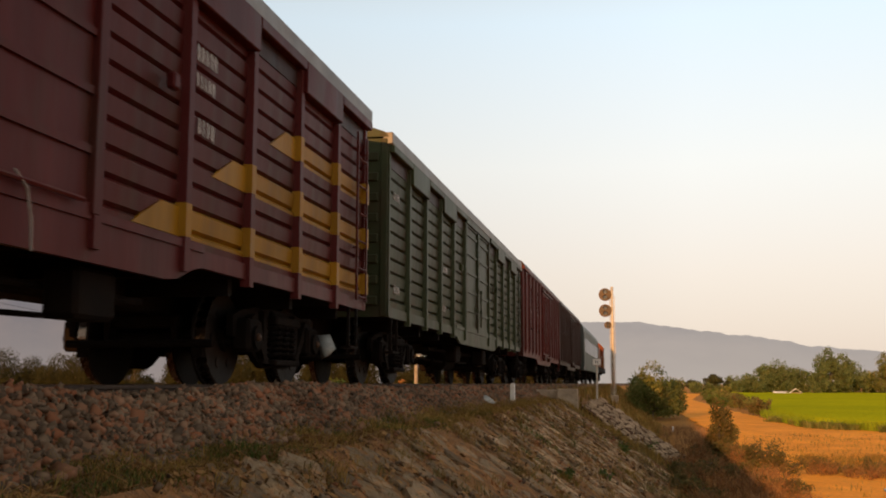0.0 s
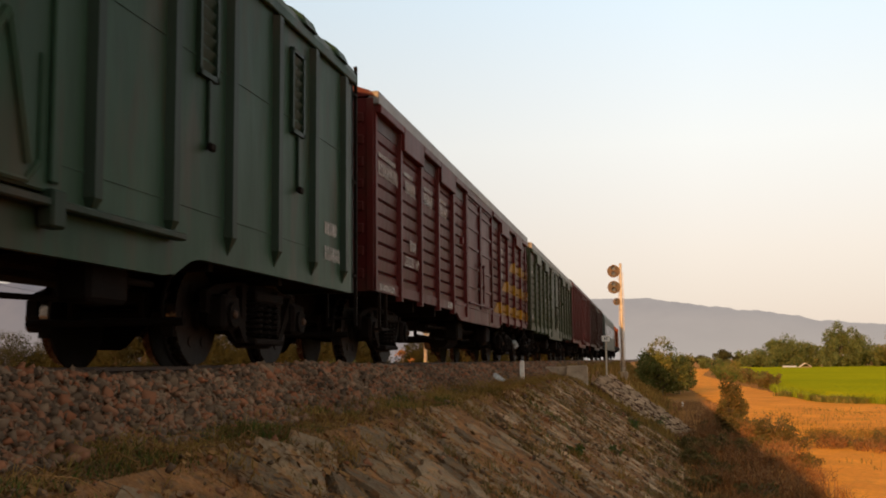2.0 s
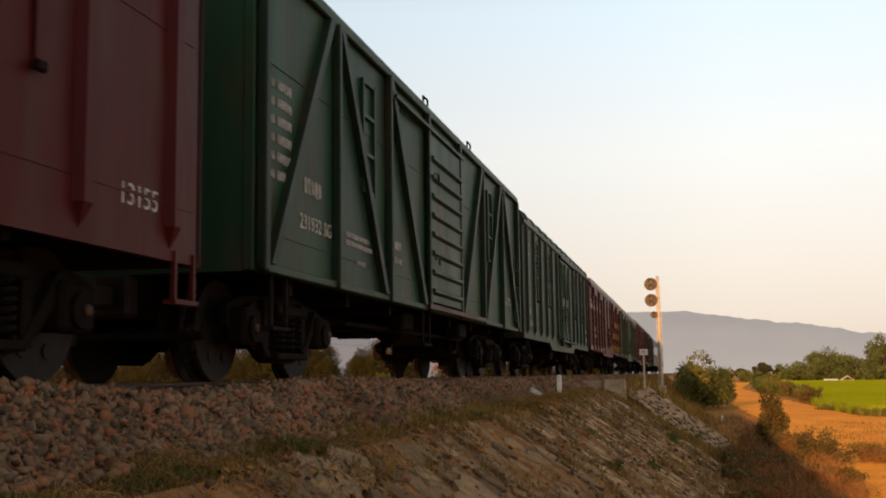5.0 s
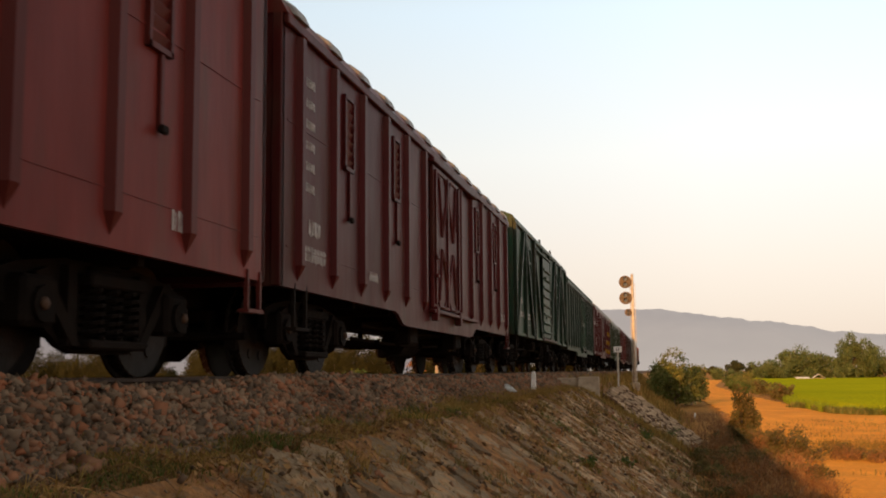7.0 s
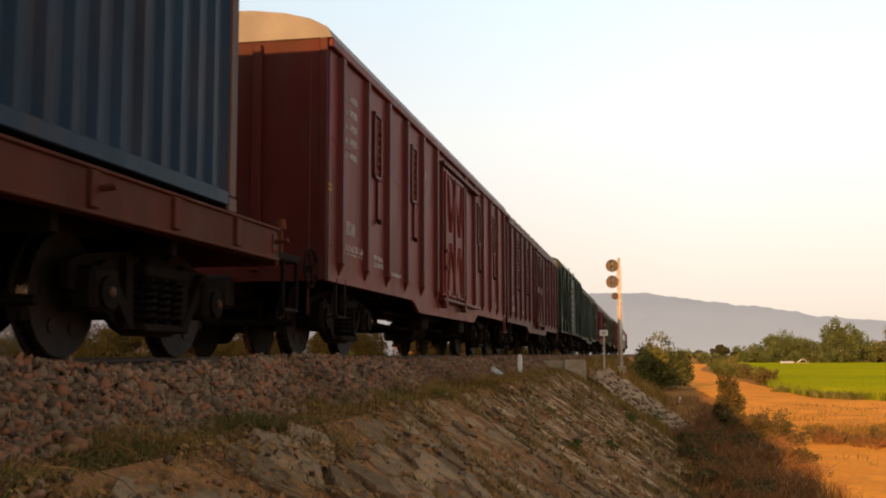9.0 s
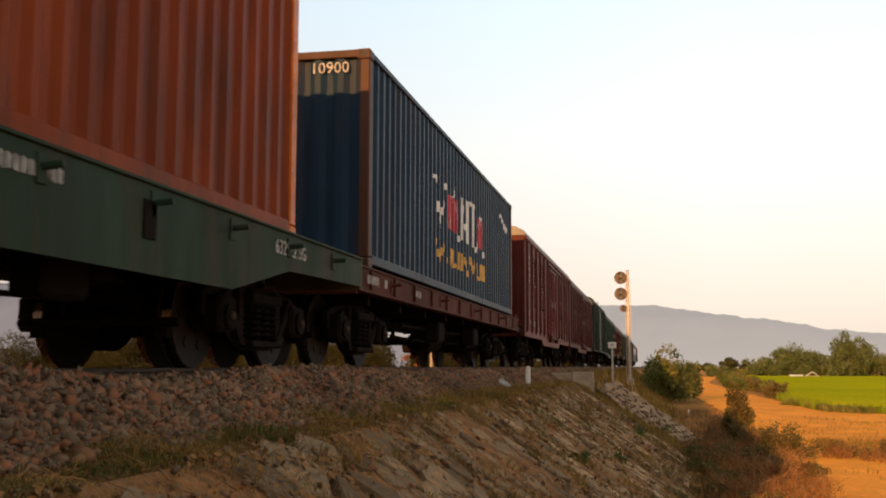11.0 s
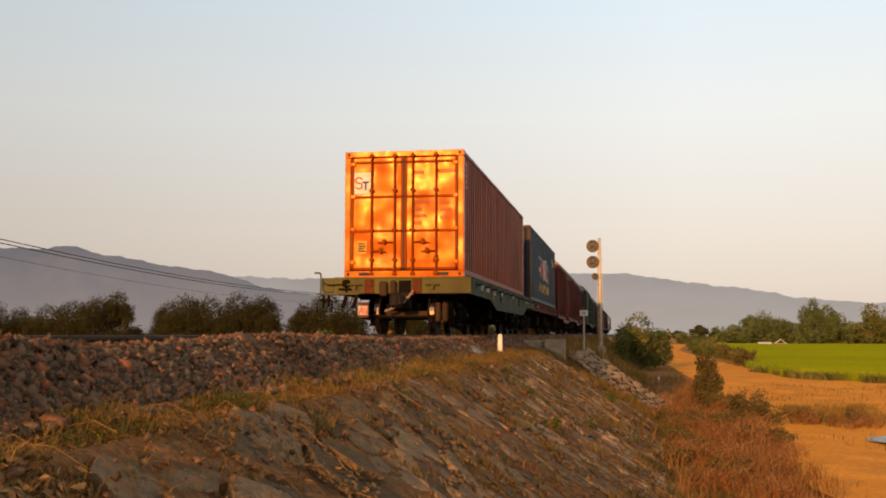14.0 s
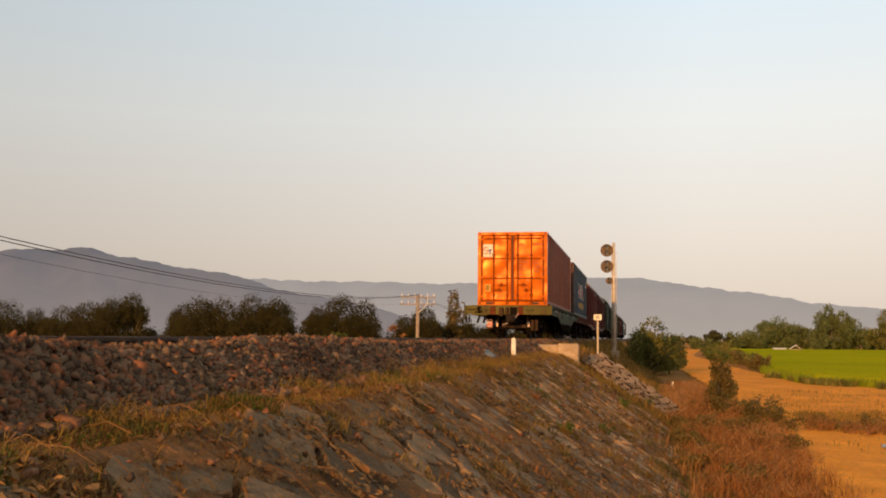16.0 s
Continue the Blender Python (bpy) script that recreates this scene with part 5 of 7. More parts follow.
for x in (-1.14, -0.93):
    bm = bmesh.new()
    prism(bm, [(x, 0.79), (x + 0.07, 0.79), (x - 0.01, 0.52), (x - 0.08, 0.52)], -0.12, -0.06, axis="y")
    part("strut", bm, M_DARK, platform_)
bm = bmesh.new()
box(bm, -1.20, -1.06, -0.11, -0.03, 0.94, 1.09, 0.02)
rod(bm, (-1.28, -0.07, 0.90), (-1.02, -0.07, 0.90), 0.02, 8)
rod(bm, (-1.13, -0.07, 0.84), (-1.13, -0.07, 0.96), 0.018, 8)
part("valve", bm, M_DARK, tail, "sooty brake valve")
bm = bmesh.new()
pipe(bm, [(-1.58, -0.06, 1.02), (-1.50, -0.07, 0.985), (-1.38, -0.07, 0.985), (-1.22, -0.06, 1.0)], 0.014, 6)
part("chain", bm, M_DARK, tail)
bm = bmesh.new()
pipe(bm, [(-1.64, -0.10, 0.82), (-1.64, -0.10, 1.20), (-1.66, -0.10, 1.225), (-1.77, -0.10, 1.23)], 0.018, 8)
part("brake_crank", bm, M_DECKEND, tail)
for x0_, x1_, z0_, z1_ in ((-0.76, -0.56, 0.82, 1.09), (0.22, 0.40, 0.82, 1.10), (-0.70, -0.60, 0.95, 1.10)):
    bm = bmesh.new()
    box(bm, x0_, x1_, -0.056 if x1_ - x0_ > 0.12 else -0.09, -0.032, z0_, z1_, 0.008)
    part("rust_patch", bm, M_RUSTPATCH, tail, "rusted patch of the end beam")
for x0_, x1_, y0_, z0_, z1_ in ((-0.44, -0.28, -0.13, 0.76, 1.06), (-0.22, -0.10, -0.13, 0.78, 1.07)):
    bm = bmesh.new()
    box(bm, x0_, x1_, y0_, -0.03, z0_, z1_, 0.03)
    part("draw_gear", bm, M_DRAWGEAR, tail, "worn brown draw-gear housing")
# flat dark plate on the beam: painted shade of the draw-gear opening
bm = bmesh.new()
box(bm, -0.06, 0.19, -0.050, -0.032, 0.84, 1.07, 0.006)
part("draw_pocket", bm, M_DARK, tail, "dark plate painted as the shade in the draw-gear pocket")
bm = bmesh.new()
box(bm, -0.35, 0.50, 0.10, 0.17, 0.37, 0.47, 0.012)
part("brake_beam", bm, M_DRAWGEAR, tail, "rusty brake beam")
for x in (0.66, 0.80):
    bm = bmesh.new()
    box(bm, x, x + 0.10, 0.05, 0.16, 0.26, 0.64, 0.02)
    part("brake_block", bm, M_DRAWGEAR, tail, "rusty brake block")
for x in (-0.95, 0.62):
    bm = bmesh.new()
    rod(bm, (x - 0.14, -0.10, 0.99), (x + 0.14, -0.10, 0.99), 0.018, 8)
    box(bm, x - 0.02, x + 0.03, -0.10, -0.03, 0.90, 1.0)
    part("lashing_peg", bm, M_DECKEND, tail)
bm = bmesh.new()
pipe(bm, [(0.24, -0.12, 0.86), (0.21, -0.20, 0.78), (0.12, -0.24, 0.67), (-0.02, -0.25, 0.57), (-0.16, -0.24, 0.50), (-0.30, -0.20, 0.46)], 0.026, 8)
hose = part("brake_hose", bm, M_HOSE, tail, "drooping canvas brake hose", smooth=True)
bm = bmesh.new()
rod(bm, (0.235, -0.15, 0.78), (0.25, -0.14, 0.87), 0.020, 8)
part("cock", bm, M_TAILRED, hose, "red brake cock")
bm = bmesh.new()
box(bm, -0.85, -0.64, -0.20, -0.18, 0.34, 0.64, 0.006)
board = part("tail_board", bm, M_STENCIL, tail, "red and white striped tail board")
for k in range(4):
    bm = bmesh.new()
    x = -0.845 + k * 0.058
    prism(bm, [(x, 0.40), (min(x + 0.03, -0.645), 0.40), (min(x + 0.10, -0.645), 0.55), (min(x + 0.07, -0.648), 0.55)], -0.204, -0.2005, axis="y")
    part("stripe", bm, M_TAILRED, board)
for z0_, z1_ in ((0.345, 0.385), (0.57, 0.635)):
    bm = bmesh.new()
    box(bm, -0.847, -0.643, -0.204, -0.2005, z0_, z1_)
    part("stripe", bm, M_RUSTPATCH, board)

# -- end platform of the second flat wagon and the hand brake behind it --
bm = bmesh.new()
box(bm, 0.35, 1.22, 13.62, 14.30, 0.86, 0.93, 0.01)
part("end_platform", bm, M_DARK, second, "narrow rusty end platform")
bm = bmesh.new()
pipe(bm, [(1.2, 13.85, 0.88), (1.2, 13.85, 0.42), (1.2, 14.22, 0.42), (1.2, 14.22, 0.88)], 0.022, 6)
part("step", bm, M_DARK, second)
bm = bmesh.new()
rod(bm, (1.12, 14.0, 0.92), (1.12, 14.0, 1.18), 0.025, 10)
rod(bm, (1.12, 14.0, 1.16), (1.12, 14.0, 1.25), 0.055, 12, 0.04)
part("end_lamp", bm, M_RUSTPATCH, second, "rusty round end lamp")
bm = bmesh.new()
rod(bm, (1.06, -0.16, 0.42), (1.06, -0.16, 3.05), 0.012, 6)
part("brake_shaft", bm, M_REDRIB, red_a)
bm = bmesh.new()
ring = [(1.10, -0.20 + 0.19 * math.cos(a), 0.88 + 0.19 * math.sin(a)) for a in np.linspace(0, 2 * math.pi, 25)]
pipe(bm, ring, 0.014, 6)
for k in range(4):
    a = k * math.pi / 2 + 0.4
    rod(bm, (1.10, -0.20, 0.88), (1.10, -0.20 + 0.19 * math.cos(a), 0.88 + 0.19 * math.sin(a)), 0.010, 6)
rod(bm, (1.03, -0.20, 0.88), (1.12, -0.20, 0.88), 0.03, 8)
part("brake_wheel", bm, M_DARK, red_a, "spoked hand-brake wheel")

# -- writing --
lettering(tail, "632922", 0.17, (1.394, 1.35, 0.93))
lettering(tail, "632922 SG", 0.17, (1.394, 11.35, 0.93))
bars(tail, (1.394, 2.2, 0.93), ((0, 0, 0.5, 0.09), (1.3, -0.02, 0.35, 0.07), (2.6, 0.0, 0.45, 0.08), (5.4, 0.02, 0.6, 0.08)))
for y in (3.35, 4.75, 9.1):
    bm = bmesh.new()
    box(bm, 1.39, 1.402, y, y + 0.16, 0.78, 1.02, 0.004)
    part("label_holder", bm, M_YELLOW if y < 4 else M_DARK, tail, "ochre label holder" if y < 4 else "dark label holder")
bars(second, (1.274, 0.3, 0.93), ((0, 0, 0.5, 0.10), (0.75, 0, 0.12, 0.10), (2.4, 0, 0.3, 0.09)))
lettering(green_a, "231932 SG", 0.185, (1.206, 0.93, 1.30))
lettering(green_a, "231932", 0.19, (1.206, 11.40, 1.30))
bars(green_a, (1.206, 1.05, 1.62), ((0, 0, 0.42, 0.14),))
bars(green_a, (1.206, 2.2, 1.30), ((0, 0.08, 0.75, 0.05), (0, 0, 0.85, 0.05), (0.35, -0.16, 0.25, 0.04)))
bars(green_a, (1.206, 3.95, 1.30), ((0, 0.16, 0.25, 0.09), (0, 0, 0.25, 0.07)))
for k in range(6):
    bars(green_a, (1.206, 0.26, 1.62 + k * 0.15), ((0, 0, 0.08, 0.07), (0.16, 0, 0.28, 0.08)))
bm = bmesh.new()
box(bm, 1.20, 1.206, 0.02, 0.14, 1.48, 1.52)
part("stencil", bm, M_STENCIL, green_a)
lettering(red_a, "131629 HN", 0.17, (1.213, 0.62, 1.10))
bars(red_a, (1.213, 0.68, 1.32), ((0, 0, 0.34, 0.14),))
bars(red_a, (1.213, 1.85, 1.06), ((0, 0.08, 0.4, 0.06), (0, 0, 0.4, 0.06)))
bars(red_a, (1.213, 2.75, 1.02), ((0, 0, 0.5, 0.04),))
bars(red_a, (1.213, 4.55, 2.60), ((0, 0, 0.3, 0.12),))
bars(red_a, (1.213, 4.5, 1.03), ((0, 0, 0.25, 0.10),))
for k in range(5):
    bars(red_a, (1.213, 0.62, 2.16 + k * 0.16), ((0, 0, 0.06, 0.06), (0.14, 0, 0.26, 0.08)))
bm = bmesh.new()
box(bm, 1.19, 1.214, -0.01, 0.14, 1.70, 1.73)
box(bm, 1.19, 1.214, -0.01, 0.14, 1.75, 1.78)
part("painted_mark", bm, M_YELLOW, red_a, "yellow corner mark")
bars(red_a, (1.213, 12.05, 0.98), ((0, 0, 0.32, 0.14),))
lettering(red_b, "13155", 0.19, (1.213, 12.72, 1.05))
bars(red_b, (1.213, 0.6, 1.05), ((0, 0, 0.6, 0.14), (0.1, 0.25, 0.3, 0.14), (2.2, 0, 0.3, 0.1)))
for k in range(6):
    bars(red_b, (1.213, 0.55, 1.7 + k * 0.2), ((0, 0, 0.3, 0.08),))
lettering(green_b, "131962 SG", 0.17, (1.215, 0.50, 1.05))
bars(green_b, (1.213, 0.55, 1.05), ((0.05, 0.22, 0.34, 0.14), (2.0, 0.05, 0.35, 0.08), (2.0, -0.08, 0.35, 0.06)))
for k in range(6):
    bars(green_b, (1.213, 0.55, 1.7 + k * 0.2), ((0, 0, 0.3, 0.08),))
bars(green_b, (1.213, 12.85, 1.05), ((0, 0, 0.5, 0.14), (0, 0.26, 0.34, 0.13)))
bars(maroon, (1.203, 0.2, 2.30), ((0, 0.22, 0.85, 0.06), (0, 0, 0.95, 0.17)))
bars(maroon, (1.203, 1.55, 2.30), ((0, 0.22, 0.5, 0.06), (0.1, 0, 0.6, 0.17)))
lettering(maroon, "232281 HN", 0.20, (1.203, 1.60, 1.30))
bars(maroon, (1.203, 1.92, 1.53), ((0, 0, 0.32, 0.15),))
bars(maroon, (1.203, 2.85, 2.32), ((0, 0.2, 0.6, 0.06), (0, 0, 0.6, 0.17)))
bars(maroon, (1.203, 4.05, 2.32), ((0, 0.2, 0.5, 0.06), (0, 0, 0.6, 0.17)))
bars(maroon, (1.216, 0.2, 0.88), ((0, 0, 0.7, 0.08),))
bars(maroon, (1.216, 4.6, 0.88), ((0, 0, 0.4, 0.10),))
bars(maroon, (1.203, 10.85, 2.2), ((0, 0.2, 0.35, 0.12), (0, 0, 0.35, 0.10), (0.05, -0.35, 0.25, 0.12)))
for y, z in ((0.35, 2.45), (0.4, 1.2), (3.9, 1.2), (4.0, 1.85)):
    bars(olive, (1.195, y, z), ((0, 0, 0.35, 0.10),))
bm = bmesh.new()
pipe(bm, [(1.27, 8.52, 1.10), (1.28, 8.62, 1.02), (1.275, 8.68, 0.86), (1.27, 8.70, 0.70)], 0.009, 5)
part("cord", bm, M_HOSE, maroon, "pale cord hanging from the door sill")
bm = bmesh.new()
rod(bm, (1.27, 6.4, 1.06), (1.27, 9.2, 1.06), 0.016, 6)
part("door_bar", bm, M_PURPLE, maroon)
# white plastic sack slung under the maroon wagon
sack = scatter_stones("sack", [(0, 0, 0)], [0.13], M_PLASTIC, 1.5)
sack.parent = maroon
sack.matrix_basis = pose(0.95, 15.05, 0.42)
sack["label"] = "white plastic sack tied under the floor"


def on_corrugation(parent, strokes, L=12.192, pitch=0.28, depth=0.036, x=1.199):
    """Paint strokes (y0, z0, y1, z1, width, material) laid on the flats of a corrugated side."""
    n = int((L - 0.3) / pitch)
    p = (L - 0.3) / n
    sets = {}
    for y0, z0, y1, z1, wd, mat in strokes:
        bm = sets.setdefault(mat.name, (bmesh.new(), mat))[0]
        for k in range(n):
            for a, b, d0, d1 in ((0.0, 0.26, 0.0, 0.0), (0.26, 0.5, 0.0, -depth), (0.5, 0.76, -depth, -depth), (0.76, 1.0, -depth, 0.0)):
                ya, yb = 0.15 + (k + a) * p, 0.15 + (k + b) * p
                yc = (ya + yb) / 2
                if not min(y0, y1) - wd / 2 <= yc <= max(y0, y1) + wd / 2:
                    continue
                if abs(y1 - y0) < wd:
                    za, zb = min(z0, z1), max(z0, z1)
                else:
                    q = min(1, max(0, (yc - y0) / (y1 - y0)))
                    zc = z0 + (z1 - z0) * q
                    h = wd / 2 * math.hypot(1, (z1 - z0) / (y1 - y0))
                    za, zb = max(zc - h, min(z0, z1) - wd / 2), min(zc + h, max(z0, z1) + wd / 2)
                bm.faces.new([bm.verts.new(c) for c in ((x + d0 + 0.004, ya, za), (x + d1 + 0.004, yb, za), (x + d1 + 0.004, yb, zb), (x + d0 + 0.004, ya, zb))])
    for bm, mat in sets.values():
        part("painted_lettering", bm, mat, parent, "faded painted emblem")


WH, RD, YE = M_WHITE, M_LOGORED, M_LOGOYEL
on_corrugation(box_blue, [
    (3.9, 2.85, 4.2, 2.15, 0.065, WH), (4.2, 2.15, 4.65, 2.85, 0.065, WH), (3.75, 2.85, 4.0, 2.85, 0.06, WH),
    (4.85, 2.15, 5.35, 2.92, 0.065, WH), (5.35, 2.92, 5.75, 2.12, 0.065, WH), (5.05, 2.2, 5.35, 2.75, 0.34, RD), (5.35, 2.75, 5.6, 2.2, 0.34, RD),
    (5.95, 2.15, 6.0, 2.88, 0.20, WH), (6.0, 2.88, 6.5, 2.2, 0.065, WH), (6.5, 2.15, 6.55, 2.9, 0.20, WH),
    (6.9, 2.9, 7.3, 2.9, 0.08, WH), (7.1, 2.15, 7.12, 2.9, 0.20, WH),
    (7.5, 2.12, 7.95, 2.95, 0.065, WH), (7.95, 2.95, 8.3, 2.1, 0.065, WH), (7.7, 2.2, 7.95, 2.75, 0.30, RD), (7.95, 2.75, 8.15, 2.2, 0.30, RD),
    (3.9, 1.88, 4.2, 1.62, 0.09, YE), (4.2, 1.62, 4.5, 1.9, 0.09, YE), (4.8, 1.62, 4.82, 1.72, 0.2, YE), (5.1, 1.62, 5.12, 1.9, 0.2, YE), (5.1, 1.62, 5.5, 1.66, 0.07, YE),
    (5.7, 1.62, 5.72, 1.92, 0.2, YE), (6.0, 1.62, 6.02, 1.92, 0.2, YE), (6.25, 1.9, 6.6, 1.62, 0.1, YE), (6.9, 1.9, 7.1, 1.64, 0.1, YE), (7.1, 1.64, 7.35, 1.92, 0.1, YE),
    (7.6, 1.62, 7.62, 1.9, 0.2, YE), (7.6, 1.62, 7.9, 1.64, 0.07, YE), (8.1, 1.62, 8.12, 1.92, 0.2, YE), (8.3, 1.62, 8.32, 1.92, 0.2, YE),
    (10.6, 3.2, 11.0, 3.1, 0.08, WH), (11.1, 3.05, 11.5, 3.0, 0.12, WH)])
on_corrugation(box_orange, [(0.55, 2.95, 0.56, 3.02, 0.2, WH), (0.55, 3.06, 0.56, 3.14, 0.2, WH), (0.55, 3.18, 0.56, 3.26, 0.2, WH), (0.55, 3.30, 0.56, 3.38, 0.2, WH), (0.55, 3.42, 0.56, 3.50, 0.2, WH)])
lettering(box_blue, "10900", 0.19, (0.50, -0.006, 3.40), turn=(90, 0, 0))
# stickers and faint marks on the orange doors
bm = bmesh.new()
box(bm, -1.02, -0.67, 0.002, 0.010, 2.83, 3.27)
sticker = part("sticker", bm, M_WHITE, box_orange, "white square sticker with a red and blue emblem")
bm = bmesh.new()
arc = [(-0.93 + 0.07 * math.cos(a), 3.11 + 0.06 * math.sin(a)) for a in np.linspace(0.3, 4.2, 9)] + [(-0.93 + 0.07 * math.cos(a), 3.0 + 0.06 * math.sin(a)) for a in np.linspace(1.1, -2.8, 9)]
pipe(bm, [(x, -0.001, z) for x, z in arc], 0.016, 6)
part("emblem", bm, M_LOGORED, sticker)
bm = bmesh.new()
box(bm, -0.86, -0.72, -0.004, 0.001, 3.05, 3.09)
box(bm, -0.81, -0.77, -0.004, 0.001, 2.91, 3.06)
part("emblem", bm, M_LOGOBLUE, sticker)
bm = bmesh.new()
box(bm, -0.95, -0.76, 0.004, 0.012, 1.62, 1.88)
plate = part("data_plate", bm, M_LOGOYEL, box_orange, "worn yellowish data plate")
bm = bmesh.new()
for k in range(4):
    box(bm, -0.93, -0.78 - 0.03 * (k % 2), 0.001, 0.0035, 1.66 + k * 0.05, 1.685 + k * 0.05)
part("lettering", bm, M_IRON, plate)
for x, z, n_ in ((0.22, 3.22, 4), (0.70, 3.24, 7), (0.22, 2.62, 6), (0.22, 2.48, 3), (0.22, 2.34, 5), (0.22, 2.20, 3), (0.74, 2.6, 4), (0.74, 2.46, 5), (0.74, 2.3, 4)):
    bm = bmesh.new()
    for k in range(n_):
        box(bm, x + k * 0.05, x + k * 0.05 + 0.032, 0.006, 0.010, z, z + 0.07)
    part("lettering", bm, M_FADED, box_orange, "faded dark lettering")

# ---- vegetation helpers ----
def leaf_cloud(blobs, count, size, shell=0.55, droop=0.0):
    """Leaves as small bent diamonds round a set of (x, y, z, rx, ry, rz) clumps."""
    blobs = np.array(blobs, float)
    vol = blobs[:, 3] * blobs[:, 4] * blobs[:, 5]
    pick = rng.choice(len(blobs), count, p=vol / vol.sum())
    d = rng.normal(size=(count, 3))
    d /= np.linalg.norm(d, axis=1)[:, None]
    r = (shell + (1 - shell) * rng.random(count)) * (0.82 + 0.30 * rng.random(count))
    c = blobs[pick, :3] + d * blobs[pick, 3:] * r[:, None]
    a = rng.normal(size=(count, 3))
    a[:, 2] -= droop
    a /= np.linalg.norm(a, axis=1)[:, None]
    b = np.cross(a, rng.normal(size=(count, 3)))
    b /= np.linalg.norm(b, axis=1)[:, None]
    s = size * (0.6 + 0.8 * rng.random(count))[:, None]
    v = np.stack([c - a * s, c + b * s * 0.42, c + a * s, c - b * s * 0.42], 1)
    f = np.arange(count * 4).reshape(count, 4)
    return v.reshape(-1, 3), f


def tree(name, label, x, y, height, crown, leaf_mat, count, leaf, trunk=0.12, group="", base=None, category="tree", lobes=9, low=0.25, flat=0.75):
    """Tapered trunk, limbs and an uneven crown; crown is its radius."""
    z = float(ground_z(x, y)) if base is None else base
    t = thing(name, label, category, pose(x, y, z), group=group)
    bm = bmesh.new()
    lean = rng.normal(size=2) * 0.05 * height
    fork = Vector((lean[0] * 0.5, lean[1] * 0.5, height * (low + 0.12)))
    rod(bm, (0, 0, -0.2), fork, trunk, 8, trunk * 0.7)
    blobs = []
    for k in range(lobes):
        a = 2 * math.pi * k / lobes + rng.random() * 0.9
        rr = crown * (0.25 + 0.55 * rng.random())
        h = height * (low + 0.14 + (0.54 - 0.1 * low) * rng.random() * (1.1 - 0.7 * (rr / crown) ** 2))
        tip = Vector((math.cos(a) * rr, math.sin(a) * rr, h))
        mid = fork.lerp(tip, 0.5) + Vector((0, 0, 0.06 * height))
        rod(bm, fork, mid, trunk * 0.5, 6, trunk * 0.32)
        rod(bm, mid, tip, trunk * 0.32, 6, trunk * 0.1)
        s = crown * (0.34 + 0.24 * rng.random())
        top = min(s * flat, 1.02 * height - h)
        blobs.append((*tip, s, s, max(top, 0.18 * s)))
    blobs.append((lean[0], lean[1], height * 0.70, crown * 0.6, crown * 0.6, height * 0.26))
    part("trunk", bm, M_BARK, t)
    v, f = leaf_cloud(blobs, count, leaf)
    part("crown", raw_mesh("crown", v, f, leaf_mat), None, t)
    return t


def shrub(name, label, x, y, r, h, leaf_mat, count, leaf, group="", stems=9, upright=0.6, category="shrub"):
    z = float(ground_z(x, y))
    t = thing(name, label, category, pose(x, y, z), group=group)
    bm = bmesh.new()
    blobs = []
    for k in range(stems):
        a = rng.random() * 6.28
        q = r * (0.15 + 0.75 * rng.random())
        tip = Vector((math.cos(a) * q, math.sin(a) * q, h * (0.45 + 0.5 * rng.random())))
        mid = Vector((tip.x * 0.35, tip.y * 0.35, tip.z * upright))
        rod(bm, (tip.x * 0.1, tip.y * 0.1, -0.05), mid, 0.012 + 0.006 * h, 5, 0.010)
        rod(bm, mid, tip, 0.010, 5, 0.004)
        for j in range(3):
            e = mid.lerp(tip, rng.random()) + Vector(rng.normal(size=3)) * r * 0.18
            rod(bm, mid.lerp(tip, 0.3 * j), e, 0.006, 4, 0.003)
        s = r * (0.26 + 0.2 * rng.random())
        blobs.append((tip.x, tip.y, tip.z * 0.86, s, s, s * 0.8))
        blobs.append((tip.x * 0.6, tip.y * 0.6, tip.z * 0.5, s, s, s))
    part("stem", bm, M_BARK, t)
    v, f = leaf_cloud(blobs, count, leaf, shell=0.2)
    part("foliage", raw_mesh("foliage", v, f, leaf_mat), None, t)
    return t


def blades(name, xs, ys, zs, height, mat, label, width=0.006, lean=0.45, category="grass"):
    """Grass: bent tapering blades, one mesh."""
    n = len(xs)
    a = rng.random(n) * 6.28
    h = height * (0.45 + 0.8 * rng.random(n))
    w = width * (0.7 + 0.6 * rng.random(n))
    b = rng.random(n) * 6.28
    dx, dy = np.cos(a) * w, np.sin(a) * w
    lx, ly = np.cos(b) * h * lean * rng.random(n), np.sin(b) * h * lean * rng.random(n)
    p = np.stack([xs, ys, zs], -1)
    m = p + np.stack([lx * 0.3, ly * 0.3, h * 0.6], -1)
    t = p + np.stack([lx, ly, h * (1 - 0.25 * rng.random(n))], -1)
    o = np.stack([dx, dy, 0 * dx], -1)
    v = np.stack([p - o, p + o, m + o * 0.7, m - o * 0.7, t], 1).reshape(-1, 3)
    k = np.arange(n)[:, None] * 5
    f = np.concatenate([k + np.array([[0, 1, 2]]), k + np.array([[0, 2, 3]]), k + np.array([[3, 2, 4]])])
    return tagged(new(name, raw_mesh(name, v, f, mat)), label, category, kind="stuff")


def tufts(n_tufts, per, xr, yr, power=1.5, spread=0.07):
    cx = xr[0] + (xr[1] - xr[0]) * rng.random(n_tufts)
    cy = yr[0] + (yr[1] - yr[0]) * rng.random(n_tufts) ** power
    xs = np.repeat(cx, per) + rng.normal(size=n_tufts * per) * spread
    ys = np.repeat(cy, per) + rng.normal(size=n_tufts * per) * spread
    return xs, ys, ground_z(xs, ys) - 0.01


